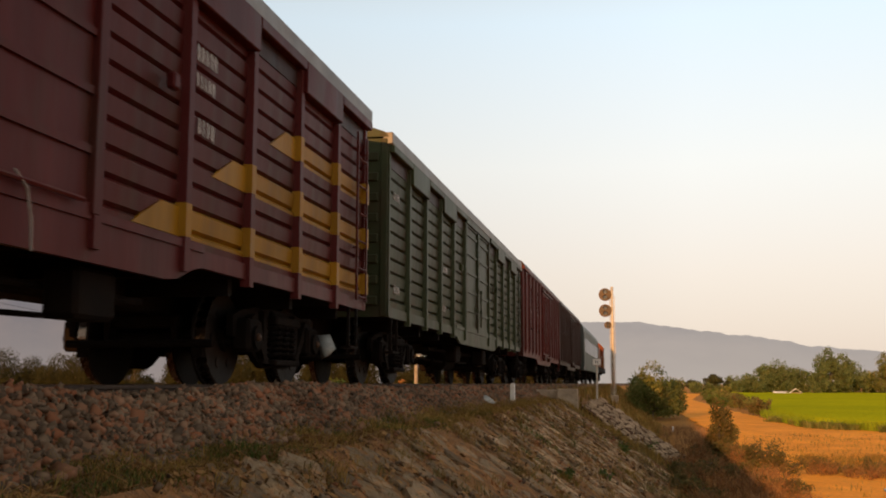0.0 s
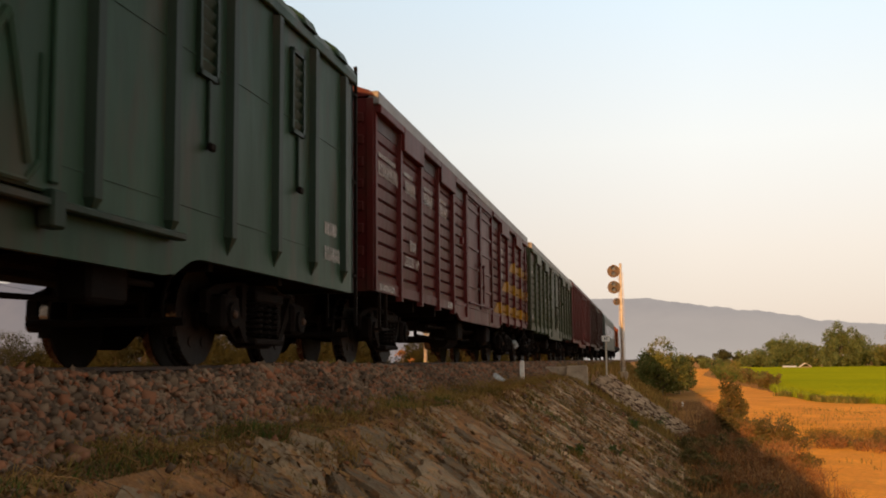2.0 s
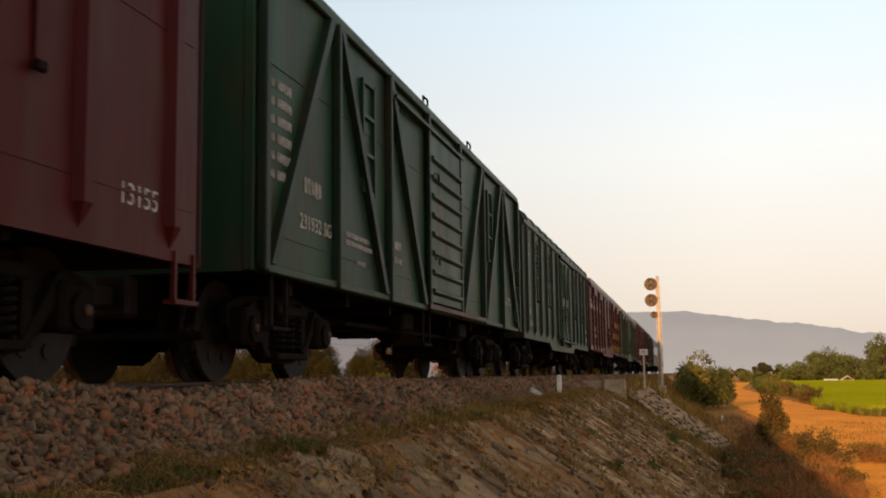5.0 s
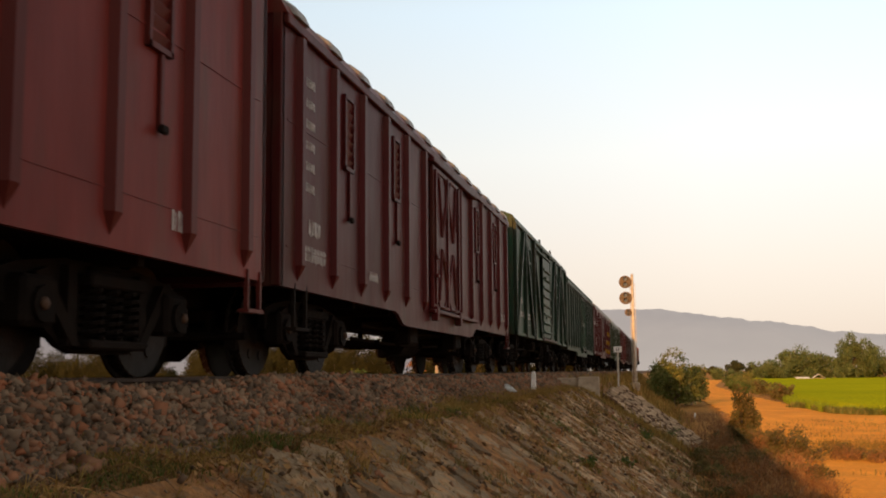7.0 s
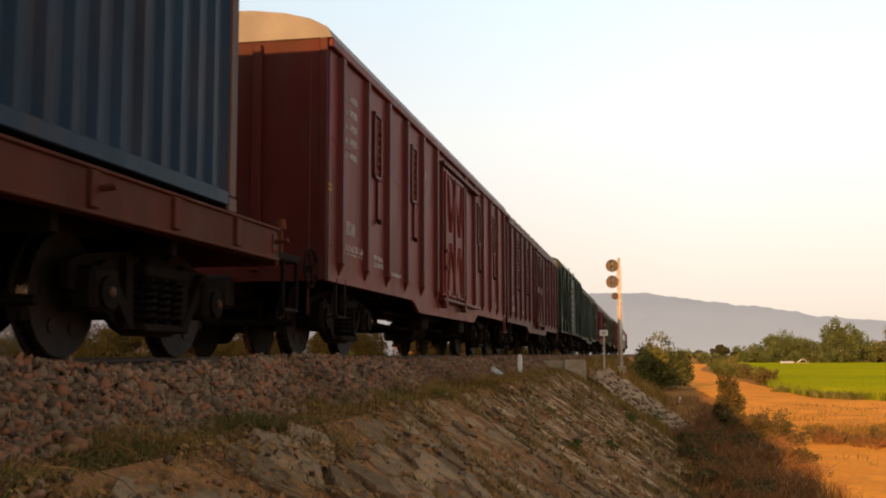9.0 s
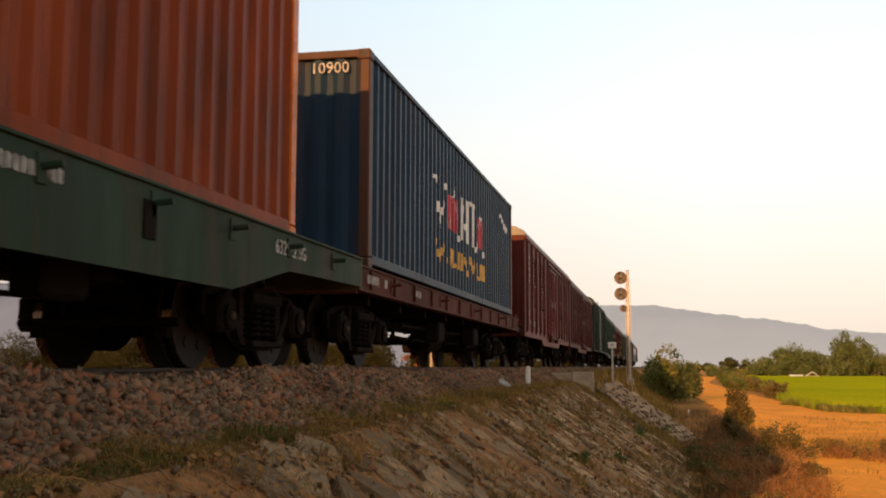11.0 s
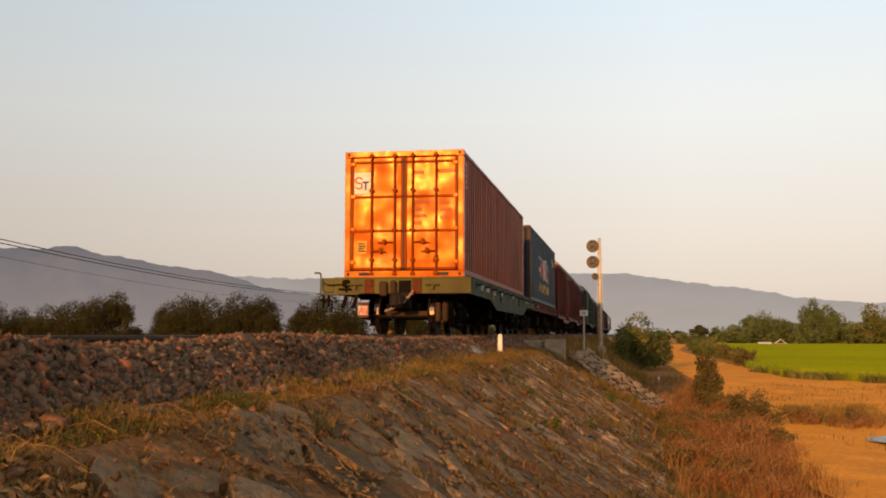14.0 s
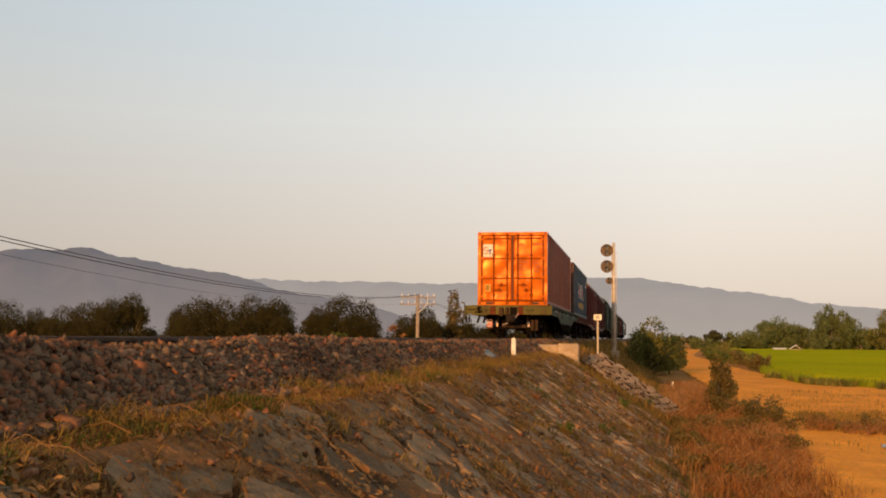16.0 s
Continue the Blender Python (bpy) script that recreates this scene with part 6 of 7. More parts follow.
# grass strip along the foot of the ballast, drier tufts over the stone slope
xs, ys, zs = tufts(2300, 17, (-3.05, -1.80), (3.2, 32), 1.2, 0.06)
keep = grain(xs, ys, 0.5) + 0.8 * grain(xs, ys, 0.16, 3) > np.interp(ys, [3, 8, 12], [0.15, 0.0, -0.5]) + np.interp(xs, [-2.35, -1.9], [0, 0.8])
xs, ys, zs = xs[keep], ys[keep], zs[keep]
blades("dry_grass", xs, ys, zs, np.interp(ys, [3, 11], [0.055, 0.115]), M_GRASSDRY, "yellow dry grass at the foot of the ballast", 0.0032, 1.2)
xs, ys, zs = tufts(520, 30, (-2.98, -2.05), (3.0, 16), 1.4, 0.07)
keep = grain(xs, ys, 0.6, 5) > 0.12
xs, ys, zs = xs[keep], ys[keep], zs[keep]
blades("green_grass", xs, ys, zs, np.interp(ys, [3, 11], [0.06, 0.09]), M_GRASSGREEN, "short green grass at the foot of the ballast", 0.0035, 0.9)
# taller straw among the verge's tufts, bent every way
xs, ys, zs = tufts(420, 7, (-3.0, -1.9), (3.4, 24), 1.3, 0.05)
blades("dry_straw", xs, ys, zs, np.interp(ys, [3, 11], [0.12, 0.2]), M_GRASSDRY, "long bleached straw standing in the verge", 0.0022, 1.9, "dry grass")
xs, ys, zs = tufts(2800, 14, (-2.9, -1.95), (3.2, 15), 1.3, 0.09)
blades("leaf_mat", xs, ys, zs + 0.01, 0.035, M_LITTER, "flattened dead grass and leaves on the verge", 0.006, 3.0, "leaf litter")
xs, ys, zs = tufts(2600, 9, (-2.15, 0.65), (3.5, 34), 1.3, 0.10)
keep = wobble(xs, ys, 0.45, 3.3) + 0.5 * wobble(xs, ys, 1.4, 0.8) > 0.15
xs, ys, zs = xs[keep], ys[keep], zs[keep]
blades("dry_grass", xs, ys, zs, 0.05, M_LITTER, "thin dry weeds between the slope's stones", 0.003, 1.2)
xs, ys, zs = tufts(500, 16, (-1.9, 0.6), (13, 30), 1.0, 0.09)
keep = wobble(xs, ys, 0.9, 5.2) > 0.25
xs, ys, zs = xs[keep], ys[keep], zs[keep]
blades("green_grass", xs, ys, zs, 0.09, M_GRASSGREEN, "green weeds in patches on the slope", 0.006, 1.2)
xs, ys, zs = tufts(700, 9, (-3.0, 0.9), (30, 110), 1.0, 0.2)
blades("dry_grass", xs, ys, zs, 0.35, M_GRASSDRY, "dry grass along the far embankment", 0.02)
xs, ys, zs = tufts(520, 9, (0.7, 3.2), (14, 60), 1.2, 0.2)
blades("dry_grass", xs, ys, zs, 0.30, M_TWIG, "rust-brown dry grass at the embankment's toe", 0.008, 0.9)
xs, ys, zs = tufts(260, 9, (4.5, 14), (24, 52), 1.0, 0.25)
blades("dry_grass", xs, ys, zs, 0.22, M_GRASSDRY, "sparse dry grass on the dirt", 0.012)
xs, ys, zs = tufts(260, 14, (4.8, 7.6), (30.5, 36.5), 1.0, 0.2)
blades("dry_grass", xs, ys, zs, 0.24, M_GRASSDRY, "coarse grass patch on the dirt", 0.010, 0.9)
# rice at the field's near edges
n = 16000
ys_ = 53.5 + 50 * rng.random(n) ** 2.0
xs_ = np.interp(ys_, [54, 62, 75, 110], [13.5, 8.6, 8.4, 10.2]) + 26 * rng.random(n) ** 2.2
blades("rice", xs_, ys_, np.full(n, FIELD_Z - 0.05), 0.62, M_RICE, "blades of young rice", 0.03, 0.3, "rice")
xs, ys = np.repeat(8.2 + 6.5 * rng.random(260) ** 1.5, 14) + rng.normal(size=3640) * 0.25, np.zeros(3640)
ys = np.interp(xs, [8.2, 8.8, 13.5, 15], [70, 61, 53.6, 53.4]) + rng.normal(size=3640) * 0.5
keep = wobble(xs, ys, 1.2, 0.3) > -0.2
blades("weeds", xs[keep], ys[keep], ground_z(xs[keep], ys[keep]), 0.42, M_LEAFFIELD, "rank weeds along the rice field's bank", 0.03, 0.8, "weeds")
# dry stalks among the brush at the toe
xs, ys, zs = tufts(360, 16, (0.9, 3.2), (14, 33), 1.1, 0.12)
keep = wobble(xs, ys, 0.6, 1.9) + 0.6 * wobble(xs, ys, 1.9, 0.4) > 0.05
xs, ys, zs = xs[keep], ys[keep], zs[keep]
blades("dry_stalks", xs, ys, zs, 0.36, M_LEAFRED, "rust-coloured dry stalks at the embankment's toe", 0.006, 1.1, "dry stalks")
xs, ys, zs = tufts(900, 14, (0.05, 1.5), (11, 33), 1.1, 0.10)
keep = wobble(xs, ys, 0.7, 4.1) + 0.5 * wobble(xs, ys, 0.25, 2.2) > 0.0
xs, ys, zs = xs[keep], ys[keep], zs[keep]
blades("weeds", xs, ys, zs, 0.16, M_BRUSH, "dull green and brown weeds at the slope's foot", 0.007, 1.3, "weeds")
for mat_, count_, tall_, seed_, words_ in ((M_GRASSDRY, 150, 0.13, 31, "straw-coloured grass clumps between the slabs"), (M_BRUSH, 130, 0.11, 32, "dull green weed clumps between the slabs"), (M_LEAFRED, 110, 0.08, 33, "rust-red dry weed clumps between the slabs")):
    r2 = np.random.default_rng(seed_)
    cx, cy = -2.1 + 2.6 * r2.random(count_) ** 0.9, 4.2 + 27 * r2.random(count_) ** 1.25
    wide = 0.03 + 0.05 * r2.random(count_)
    xs, ys = (np.repeat(c, 34) + r2.normal(size=count_ * 34) * np.repeat(wide, 34) for c in (cx, cy))
    blades("weed_clumps", xs, ys, ground_z(xs, ys), np.repeat(tall_ * (0.5 + 0.9 * r2.random(count_)), 34) * np.interp(ys, [4, 30], [0.8, 1.4]), mat_, words_, 0.0045, 1.5, "weeds")
# fallen leaves and loose stones on the slope
n = 26000
u_, v_ = 3.0 + 27 * rng.random(n) ** 1.5, 3.4 * rng.random(n)
drift = grain(u_, v_, 0.7, 8) + 0.7 * grain(u_, v_, 0.22, 9) > 0.28 + 0.35 * rng.normal(size=n)
u_, v_ = u_[drift], v_[drift]
n = len(u_)
at_ = np.array([(CREST_X + v * 0.832, u, CREST_Z - v * 0.555) for u, v in zip(u_, v_)]) + np.array([0.5546, 0, 0.832]) * 0.055
a_ = rng.normal(size=(n, 3))
a_ -= 0.8 * (a_ @ np.array([0.5546, 0, 0.832]))[:, None] * np.array([0.5546, 0, 0.832])
a_ /= np.linalg.norm(a_, axis=1)[:, None]
b_ = np.cross(a_, np.array([0.5546, 0, 0.832]) + 0.4 * rng.normal(size=(n, 3)))
s_ = (0.012 + 0.022 * rng.random(n))[:, None] * np.interp(u_, [3, 30], [1, 2.0])[:, None]
verts_ = np.stack([at_ - a_ * s_, at_ + b_ * s_ * 0.45, at_ + a_ * s_, at_ - b_ * s_ * 0.45], 1).reshape(-1, 3)
litter = new("leaf_litter", raw_mesh("leaf_litter", verts_, np.arange(n * 4).reshape(n, 4), M_LITTER))
tagged(litter, "dead leaves strewn over the stone slope", "leaf litter", kind="stuff")
n = 1500
u_, v_ = 3.0 + 27 * rng.random(n) ** 1.5, 3.4 * rng.random(n) ** 1.3
rubble = scatter_stones("rubble", np.stack([CREST_X + v_ * 0.832 + 0.02, u_, CREST_Z - v_ * 0.555 + 0.035], -1), (0.008 + 0.022 * rng.random(n) ** 3) * np.interp(u_, [3, 30], [1, 1.8]), M_BALLAST)
tagged(rubble, "loose broken stones on the slope", "rubble", kind="stuff")
# straw and twigs on the slope
bm = bmesh.new()
for k in range(260):
    x, y = -2.3 + 2.5 * rng.random(), 3.6 + 14 * rng.random() ** 1.6
    z = float(ground_z(x, y)) + 0.06
    a, le = rng.random() * 6.28, 0.08 + 0.22 * rng.random()
    dx, dy = math.cos(a) * le, math.sin(a) * le
    z2 = float(ground_z(x + dx, y + dy)) + 0.05
    mid = ((x + dx / 2), (y + dy / 2), (z + z2) / 2 + 0.04)
    rod(bm, (x, y, z), mid, 0.0025, 4)
    rod(bm, mid, (x + dx, y + dy, z2), 0.0025, 4, 0.0015)
straw = tagged(new("straw", mesh_of("straw", bm, M_LITTER)), "dry straw and twigs strewn on the slope", "straw", kind="stuff")

def twig_bush(name, label, x, y, r, h, group):
    """A leafless bush of thin forking twigs with a few dead leaves."""
    t = thing(name, label, "shrub", pose(x, y, float(ground_z(x, y))), group=group)
    bm = bmesh.new()
    blobs = []
    for k in range(int(38 * r) + 8):
        a, q = rng.random() * 6.28, r * math.sqrt(rng.random())
        foot = Vector((math.cos(a) * q * 0.45, math.sin(a) * q * 0.45, -0.04))
        tip = Vector((math.cos(a) * q * 1.1, math.sin(a) * q * 1.1, h * (0.55 + 0.5 * rng.random()) * (1 - 0.35 * q / r)))
        mid = foot.lerp(tip, 0.5) + Vector(rng.normal(size=3)) * 0.05 * h
        rod(bm, foot, mid, 0.009, 4, 0.007)
        rod(bm, mid, tip, 0.007, 4, 0.003)
        for j in range(5):
            s = foot.lerp(tip, 0.35 + 0.13 * j)
            e = s + Vector((rng.normal() * 0.16, rng.normal() * 0.16, 0.10 + 0.16 * rng.random())) * (0.5 + 0.6 * r)
            rod(bm, s, e, 0.005, 3, 0.0025)
        blobs.append((tip.x * 0.8, tip.y * 0.8, tip.z * 0.6, 0.2 * r, 0.2 * r, 0.3 * h))
    part("branch", bm, M_TWIG, t)
    v, f = leaf_cloud(blobs, int(700 * r), 0.026, shell=0.1)
    part("foliage", raw_mesh("foliage", v, f, M_LEAFRED), None, t)
    return t


# brush at the toe of the embankment
for x, y, r, h in ((2.3, 23.0, 0.95, 1.0), (1.7, 26.0, 0.8, 0.9), (2.9, 26.5, 0.8, 0.8), (1.5, 20.5, 0.7, 0.75), (2.2, 19.2, 0.75, 0.7), (1.25, 31.0, 0.7, 0.8), (1.3, 17.3, 0.6, 0.6), (2.2, 30.0, 0.7, 0.7), (2.25, 41.5, 0.5, 1.1), (3.0, 22.0, 0.5, 0.6), (2.1, 16.5, 0.5, 0.5)):
    twig_bush("dry_bush", "rust-red twiggy dry bush at the embankment's toe", x, y, r, 0.74 * h, "dry bushes at the toe")
for x, y, r, h in ((1.55, 32.0, 0.55, 1.15), (1.8, 31.2, 0.4, 0.9), (4.6, 29.2, 0.5, 0.55), (5.5, 28.9, 0.5, 0.5), (6.2, 29.4, 0.5, 0.5), (2.7, 30.6, 0.5, 0.9)):
    twig_bush("dry_bush", "rust-red dry bush with curled leaves at the embankment's toe", x, y, r, h, "dry bushes at the toe")
for x, y, r, h in ((3.0, 29.0, 0.75, 0.95), (3.6, 28.5, 0.55, 0.7), (2.6, 31.5, 0.5, 0.8), (1.1, 27.0, 0.5, 0.32), (0.95, 29.3, 0.4, 0.35), (4.9, 29.7, 0.55, 0.5), (5.8, 30.2, 0.5, 0.45), (2.2, 28.4, 0.4, 0.5), (1.9, 34.5, 0.5, 0.6), (2.6, 25.0, 0.35, 0.4), (1.3, 22.5, 0.35, 0.32), (0.9, 20.0, 0.35, 0.3), (1.0, 24.4, 0.4, 0.35), (1.5, 28.2, 0.55, 0.45), (2.3, 26.6, 0.45, 0.6), (1.7, 18.4, 0.35, 0.35), (3.2, 24.2, 0.4, 0.4)):
    shrub("green_bush", "dull green bush tangled with dry stems at the embankment's toe", x, y, r, h, M_BRUSH, int(2000 * r), 0.045, group="green bushes at the toe")
for x, y, h, r in ((2.28, 32.6, 2.15, 0.42), (2.62, 32.9, 1.85, 0.32), (2.05, 32.2, 1.3, 0.3)):
    tree("tall_weed", "tall vine-hung weed thicket at the embankment's toe", x, y, h, r, M_BRUSH, 2200, 0.05, 0.025, category="shrub", low=0.0, lobes=16, flat=1.5, group="tall weeds at the toe")
for x, y, r, h in ((-0.4, 26.0, 0.30, 0.30), (-1.0, 14.0, 0.16, 0.16), (-0.6, 17.5, 0.18, 0.16), (0.1, 32.0, 0.4, 0.35)):
    shrub("weed", "small green weed rooted in the stone slope", x, y, r, h, M_LEAF, 260, 0.03, group="weeds on the slope", stems=6)
for x, y, r, h in ((0.75, 72, 1.75, 4.2), (0.3, 84, 1.6, 3.2), (1.9, 76, 1.3, 3.0)):
    tree("roadside_tree", "small leafy tree on the embankment beside the signal", x, y, h, r, M_LEAFFIELD, 6500, 0.10, 0.06, "trees beside the signal", low=0.0, lobes=30, flat=1.0)
for x, y, r, h in ((2.4, 122, 1.0, 1.0), (8.3, 128, 1.3, 1.6), (8.0, 112, 0.9, 1.1), (10, 170, 1.5, 2.2)):
    shrub("green_bush", "green bush along the dirt track", x, y, r, h, M_LEAF, 900, 0.13, group="bushes along the track")

for k in range(26):
    y = 84 + 6.4 * k
    x = np.interp(y, [80, 110, 170, 262], [8.6, 9.2, 11.0, 16.0]) + 2.2 * rng.random() * np.interp(y, [80, 160], [0.3, 1])
    shrub("scrub", "low yellow-green scrub between the dirt track and the rice", float(x), y, 0.9 + 0.6 * rng.random(), 0.7 + 0.9 * rng.random(), M_LEAFFIELD if k % 3 else M_BRUSH, 700, 0.13, group="scrub along the dirt track")
# woods beyond the rice field
for x, y, h, r in ((23, 242, 5.0, 2.8), (26.5, 240, 7.2, 3.4), (30, 241, 8.2, 3.8), (33.5, 244, 6.6, 3.4), (38, 240, 9.4, 2.6), (40.6, 243, 11.0, 2.5), (43.4, 241, 9.6, 2.9), (46.5, 246, 7.8, 3.4),
                   (50.5, 236, 9.8, 3.6), (55.5, 238, 9.0, 3.8), (61, 240, 8.2, 4.0), (67, 240, 9.2, 4.0), (74, 245, 8.4, 4.5)):
    tree("field_tree", "leafy green tree beyond the rice field", x, y, h, r, M_FARLEAF if x < 49 else M_LEAFFIELD, 4200, 0.24, 0.14, "trees beyond the field", base=FIELD_Z, low=0.02, lobes=26, flat=0.8)
for k in range(12):
    shrub("scrub", "olive-green scrub below the trees beyond the rice", 21 + k * 3.7 + rng.random(), 236 + 6 * rng.random(), 2.2 + 0.8 * rng.random(), 3.2 + 2.2 * rng.random(), M_FARLEAF, 1300, 0.26, group="scrub beyond the field")
for k in range(17):
    x = 8 + k * 4.6
    shrub("hedge_bush", "green hedge bush behind the rice field", x, 262 - 1.6 * k + 6 * rng.random(), 3.0, 2.0 + 1.5 * rng.random(), M_FARLEAF if k % 3 else M_LEAFFIELD, 900, 0.32, group="hedge behind the field")
for x, y, h, r in ((19, 290, 5.2, 2.6), (24, 300, 4.2, 2.0), (14, 300, 3.6, 2.4), (9.5, 290, 3.4, 2.2)):
    tree("field_tree", "round green tree beyond the rice field", x, y, h, r, M_LEAFDARK, 1600, 0.32, 0.14, "trees beyond the field", base=FIELD_Z, low=0.15)

# woods on the far side of the track
WOODS = ((-66, 92, 5.6, 3.0), (-60.5, 92, 6.1, 2.8), (-58, 94, 5.2, 2.0), (-54.5, 93, 5.5, 2.3), (-52, 92, 5.9, 2.5), (-49.2, 92, 6.3, 2.6), (-46.8, 92, 6.8, 2.0),
         (-42.3, 93, 5.8, 2.0), (-40, 92, 6.4, 2.5), (-37.4, 92, 6.2, 2.4), (-35, 92, 6.6, 2.4), (-32.6, 92, 6.3, 2.1), (-28.6, 92, 5.5, 1.7), (-26.6, 92, 6.6, 2.1), (-24.5, 92, 6.2, 2.0),
         (-21.4, 94, 4.6, 1.8), (-19.2, 94, 5.6, 2.0), (-16.5, 98, 4.6, 2.2), (-14, 100, 4.0, 2.0), (-12, 104, 3.8, 2.2), (-9.8, 96, 5.6, 1.2), (-8.0, 98, 4.6, 2.2))
for x, y, h, r in WOODS:
    tree("woodland_tree", "dense olive-green tree beyond the track", x, y, h, r, M_WOODLAND, 17000, 0.085, 0.14, "trees beyond the track", base=FIELD_Z, low=0.04, lobes=20, flat=1.0)
tree("slender_tree", "slender tree with a thin feathery crown beyond the track", -17.1, 97, 7.4, 1.0, M_BRUSH, 2200, 0.13, 0.07, base=FIELD_Z, low=0.10, lobes=14, flat=1.2)
for k in range(17):
    shrub("thicket", "low brown-green thicket beyond the track", -63 + 2.5 * k + rng.random(), 95 + 2 * rng.random(), 1.7, 2.9 + 0.7 * rng.random(), M_WOODLAND, 1500, 0.11, group="thickets beyond the track")
shrub("flowering_bush", "bush with bright red blossom beyond the track", -20.6, 88, 1.0, 4.6, M_LEAFRED, 300, 0.13)
for x, y, h in ((-23.5, 80, 2.9), (-30.5, 82, 2.6), (-17.5, 84, 2.6), (-27, 78, 2.5)):
    shrub("green_bush", "yellow-green bush beyond the track", x, y, 1.5, h, M_LEAF, 700, 0.14, group="bushes beyond the track")

# ---- wayside things ----
def signal(x, y):
    z = float(ground_z(x, y))
    s = thing("railway_signal", "tall pale colour-light signal mast beside the track", "railway signal", pose(x, y, z))
    h = 5.15 - z
    bm = bmesh.new()
    rod(bm, (0, 0, 0), (0, 0, h), 0.095, 12, 0.075)
    part("mast", bm, M_POLE, s, smooth=True)
    bm = bmesh.new()
    box(bm, -0.25, 0.25, -0.25, 0.25, -0.1, 0.35, 0.03)
    part("foundation", bm, M_CONCRETE, s)
    for dz, r, off in ((0.42, 0.34, 0.36), (1.28, 0.34, 0.36), (2.05, 0.19, 0.24)):
        bm = bmesh.new()
        rod(bm, (-off, -0.10, h - dz), (-off, -0.06, h - dz), r, 20)
        box(bm, -off - 0.13, -off + 0.13, -0.06, 0.22, h - dz - r * 0.8, h - dz + r * 0.8, 0.03)
        box(bm, -off, 0.02, -0.03, 0.03, h - dz - 0.05, h - dz + 0.05)
        head = part("signal_head", bm, M_SIGNALHEAD, s)
        for k, q in enumerate((-0.42, 0.42)):
            bm = bmesh.new()
            cz = h - dz + q * r
            rod(bm, (-off, -0.115, cz), (-off, -0.10, cz), r * 0.30, 14)
            part("lens", bm, M_LENS, head)
            bm = bmesh.new()      # hood: a half tube
            pts = [(-off + r * 0.36 * math.cos(a), cz + r * 0.36 * math.sin(a)) for a in np.linspace(-0.3, math.pi + 0.3, 10)]
            for (a0, b0), (a1, b1) in zip(pts, pts[1:]):
                bm.faces.new([bm.verts.new(p) for p in ((a0, -0.10, b0), (a1, -0.10, b1), (a1, -0.34, b1 + 0.01), (a0, -0.34, b0 + 0.01))])
            bmesh.ops.remove_doubles(bm, verts=bm.verts, dist=0.001)
            bmesh.ops.solidify(bm, geom=bm.faces[:], thickness=0.008)
            part("hood", bm, M_SIGNALHEAD, head)
    bm = bmesh.new()
    for d in (-0.13, 0.13):
        box(bm, d - 0.012, d + 0.012, 0.10, 0.13, 0.4, h - 0.5)
    for k in range(int(h / 0.32)):
        box(bm, -0.13, 0.13, 0.105, 0.125, 0.5 + k * 0.3, 0.52 + k * 0.3) if 0.5 + k * 0.3 < h - 0.6 else None
    part("ladder", bm, M_POLE, s)
    return s


signal(-1.42, 57.0)


def marker_sign(x, y):
    z = float(ground_z(x, y))
    s = thing("marker_sign", "small white marker board on a white post", "sign", pose(x, y, z))
    top = 0.92 - z
    bm = bmesh.new()
    box(bm, -0.032, 0.032, -0.032, 0.032, -0.05, top - 0.05, 0.008)
    part("post", bm, M_POLE, s)
    bm = bmesh.new()
    box(bm, -0.15, 0.15, -0.07, -0.045, top - 0.22, top, 0.006)
    b = part("board", bm, M_WHITE, s)
    bm = bmesh.new()
    box(bm, -0.05, -0.02, -0.073, -0.07, top - 0.16, top - 0.06)
    box(bm, 0.02, 0.05, -0.073, -0.07, top - 0.16, top - 0.06)
    part("lettering", bm, M_RUBBER, b)
    return s


marker_sign(-1.60, 40.0)


def distance_post(x, y, top, label):
    z = float(ground_z(x, y))
    bm = bmesh.new()
    prism(bm, [(-0.045, -0.1), (0.045, -0.1), (0.042, top - z - 0.04), (0.020, top - z), (-0.020, top - z), (-0.042, top - z - 0.04)], -0.05, 0.05, axis="y")
    p = tagged(new("marker_post", mesh_of("marker_post", bm, M_WHITE)), label, "post")
    p.matrix_basis = pose(x, y, z)
    return p


distance_post(-2.62, 22.0, 0.02, "short white concrete marker post in the grass")
distance_post(1.55, 55.0, -2.12, "short white concrete marker post at the slope's foot")
rag = scatter_stones("white_stone", [(-2.76, 19.0, -0.29)], [0.13], M_PLASTIC, 0.45)
tagged(rag, "pale white stone lying in the dry grass", "stone")
rag = scatter_stones("white_stone", [(5.2, 18.6, FIELD_Z + 0.1)], [0.09], M_PLASTIC, 0.45)
tagged(rag, "pale white scrap lying on the dirt", "scrap")

# culvert parapet
culvert = thing("culvert_parapet", "weathered concrete culvert parapet on the embankment's shoulder", "parapet", pose(0, 0, 0))
bm = bmesh.new()
box(bm, -3.05, -1.75, 29.6, 29.95, -1.2, -0.16, 0.02)
part("wall", bm, M_CONCRETE, culvert)
bm = bmesh.new()
box(bm, -2.28, -1.70, 29.40, 29.60, -1.2, -0.13, 0.02)
part("pier", bm, M_CONCRETE, culvert)

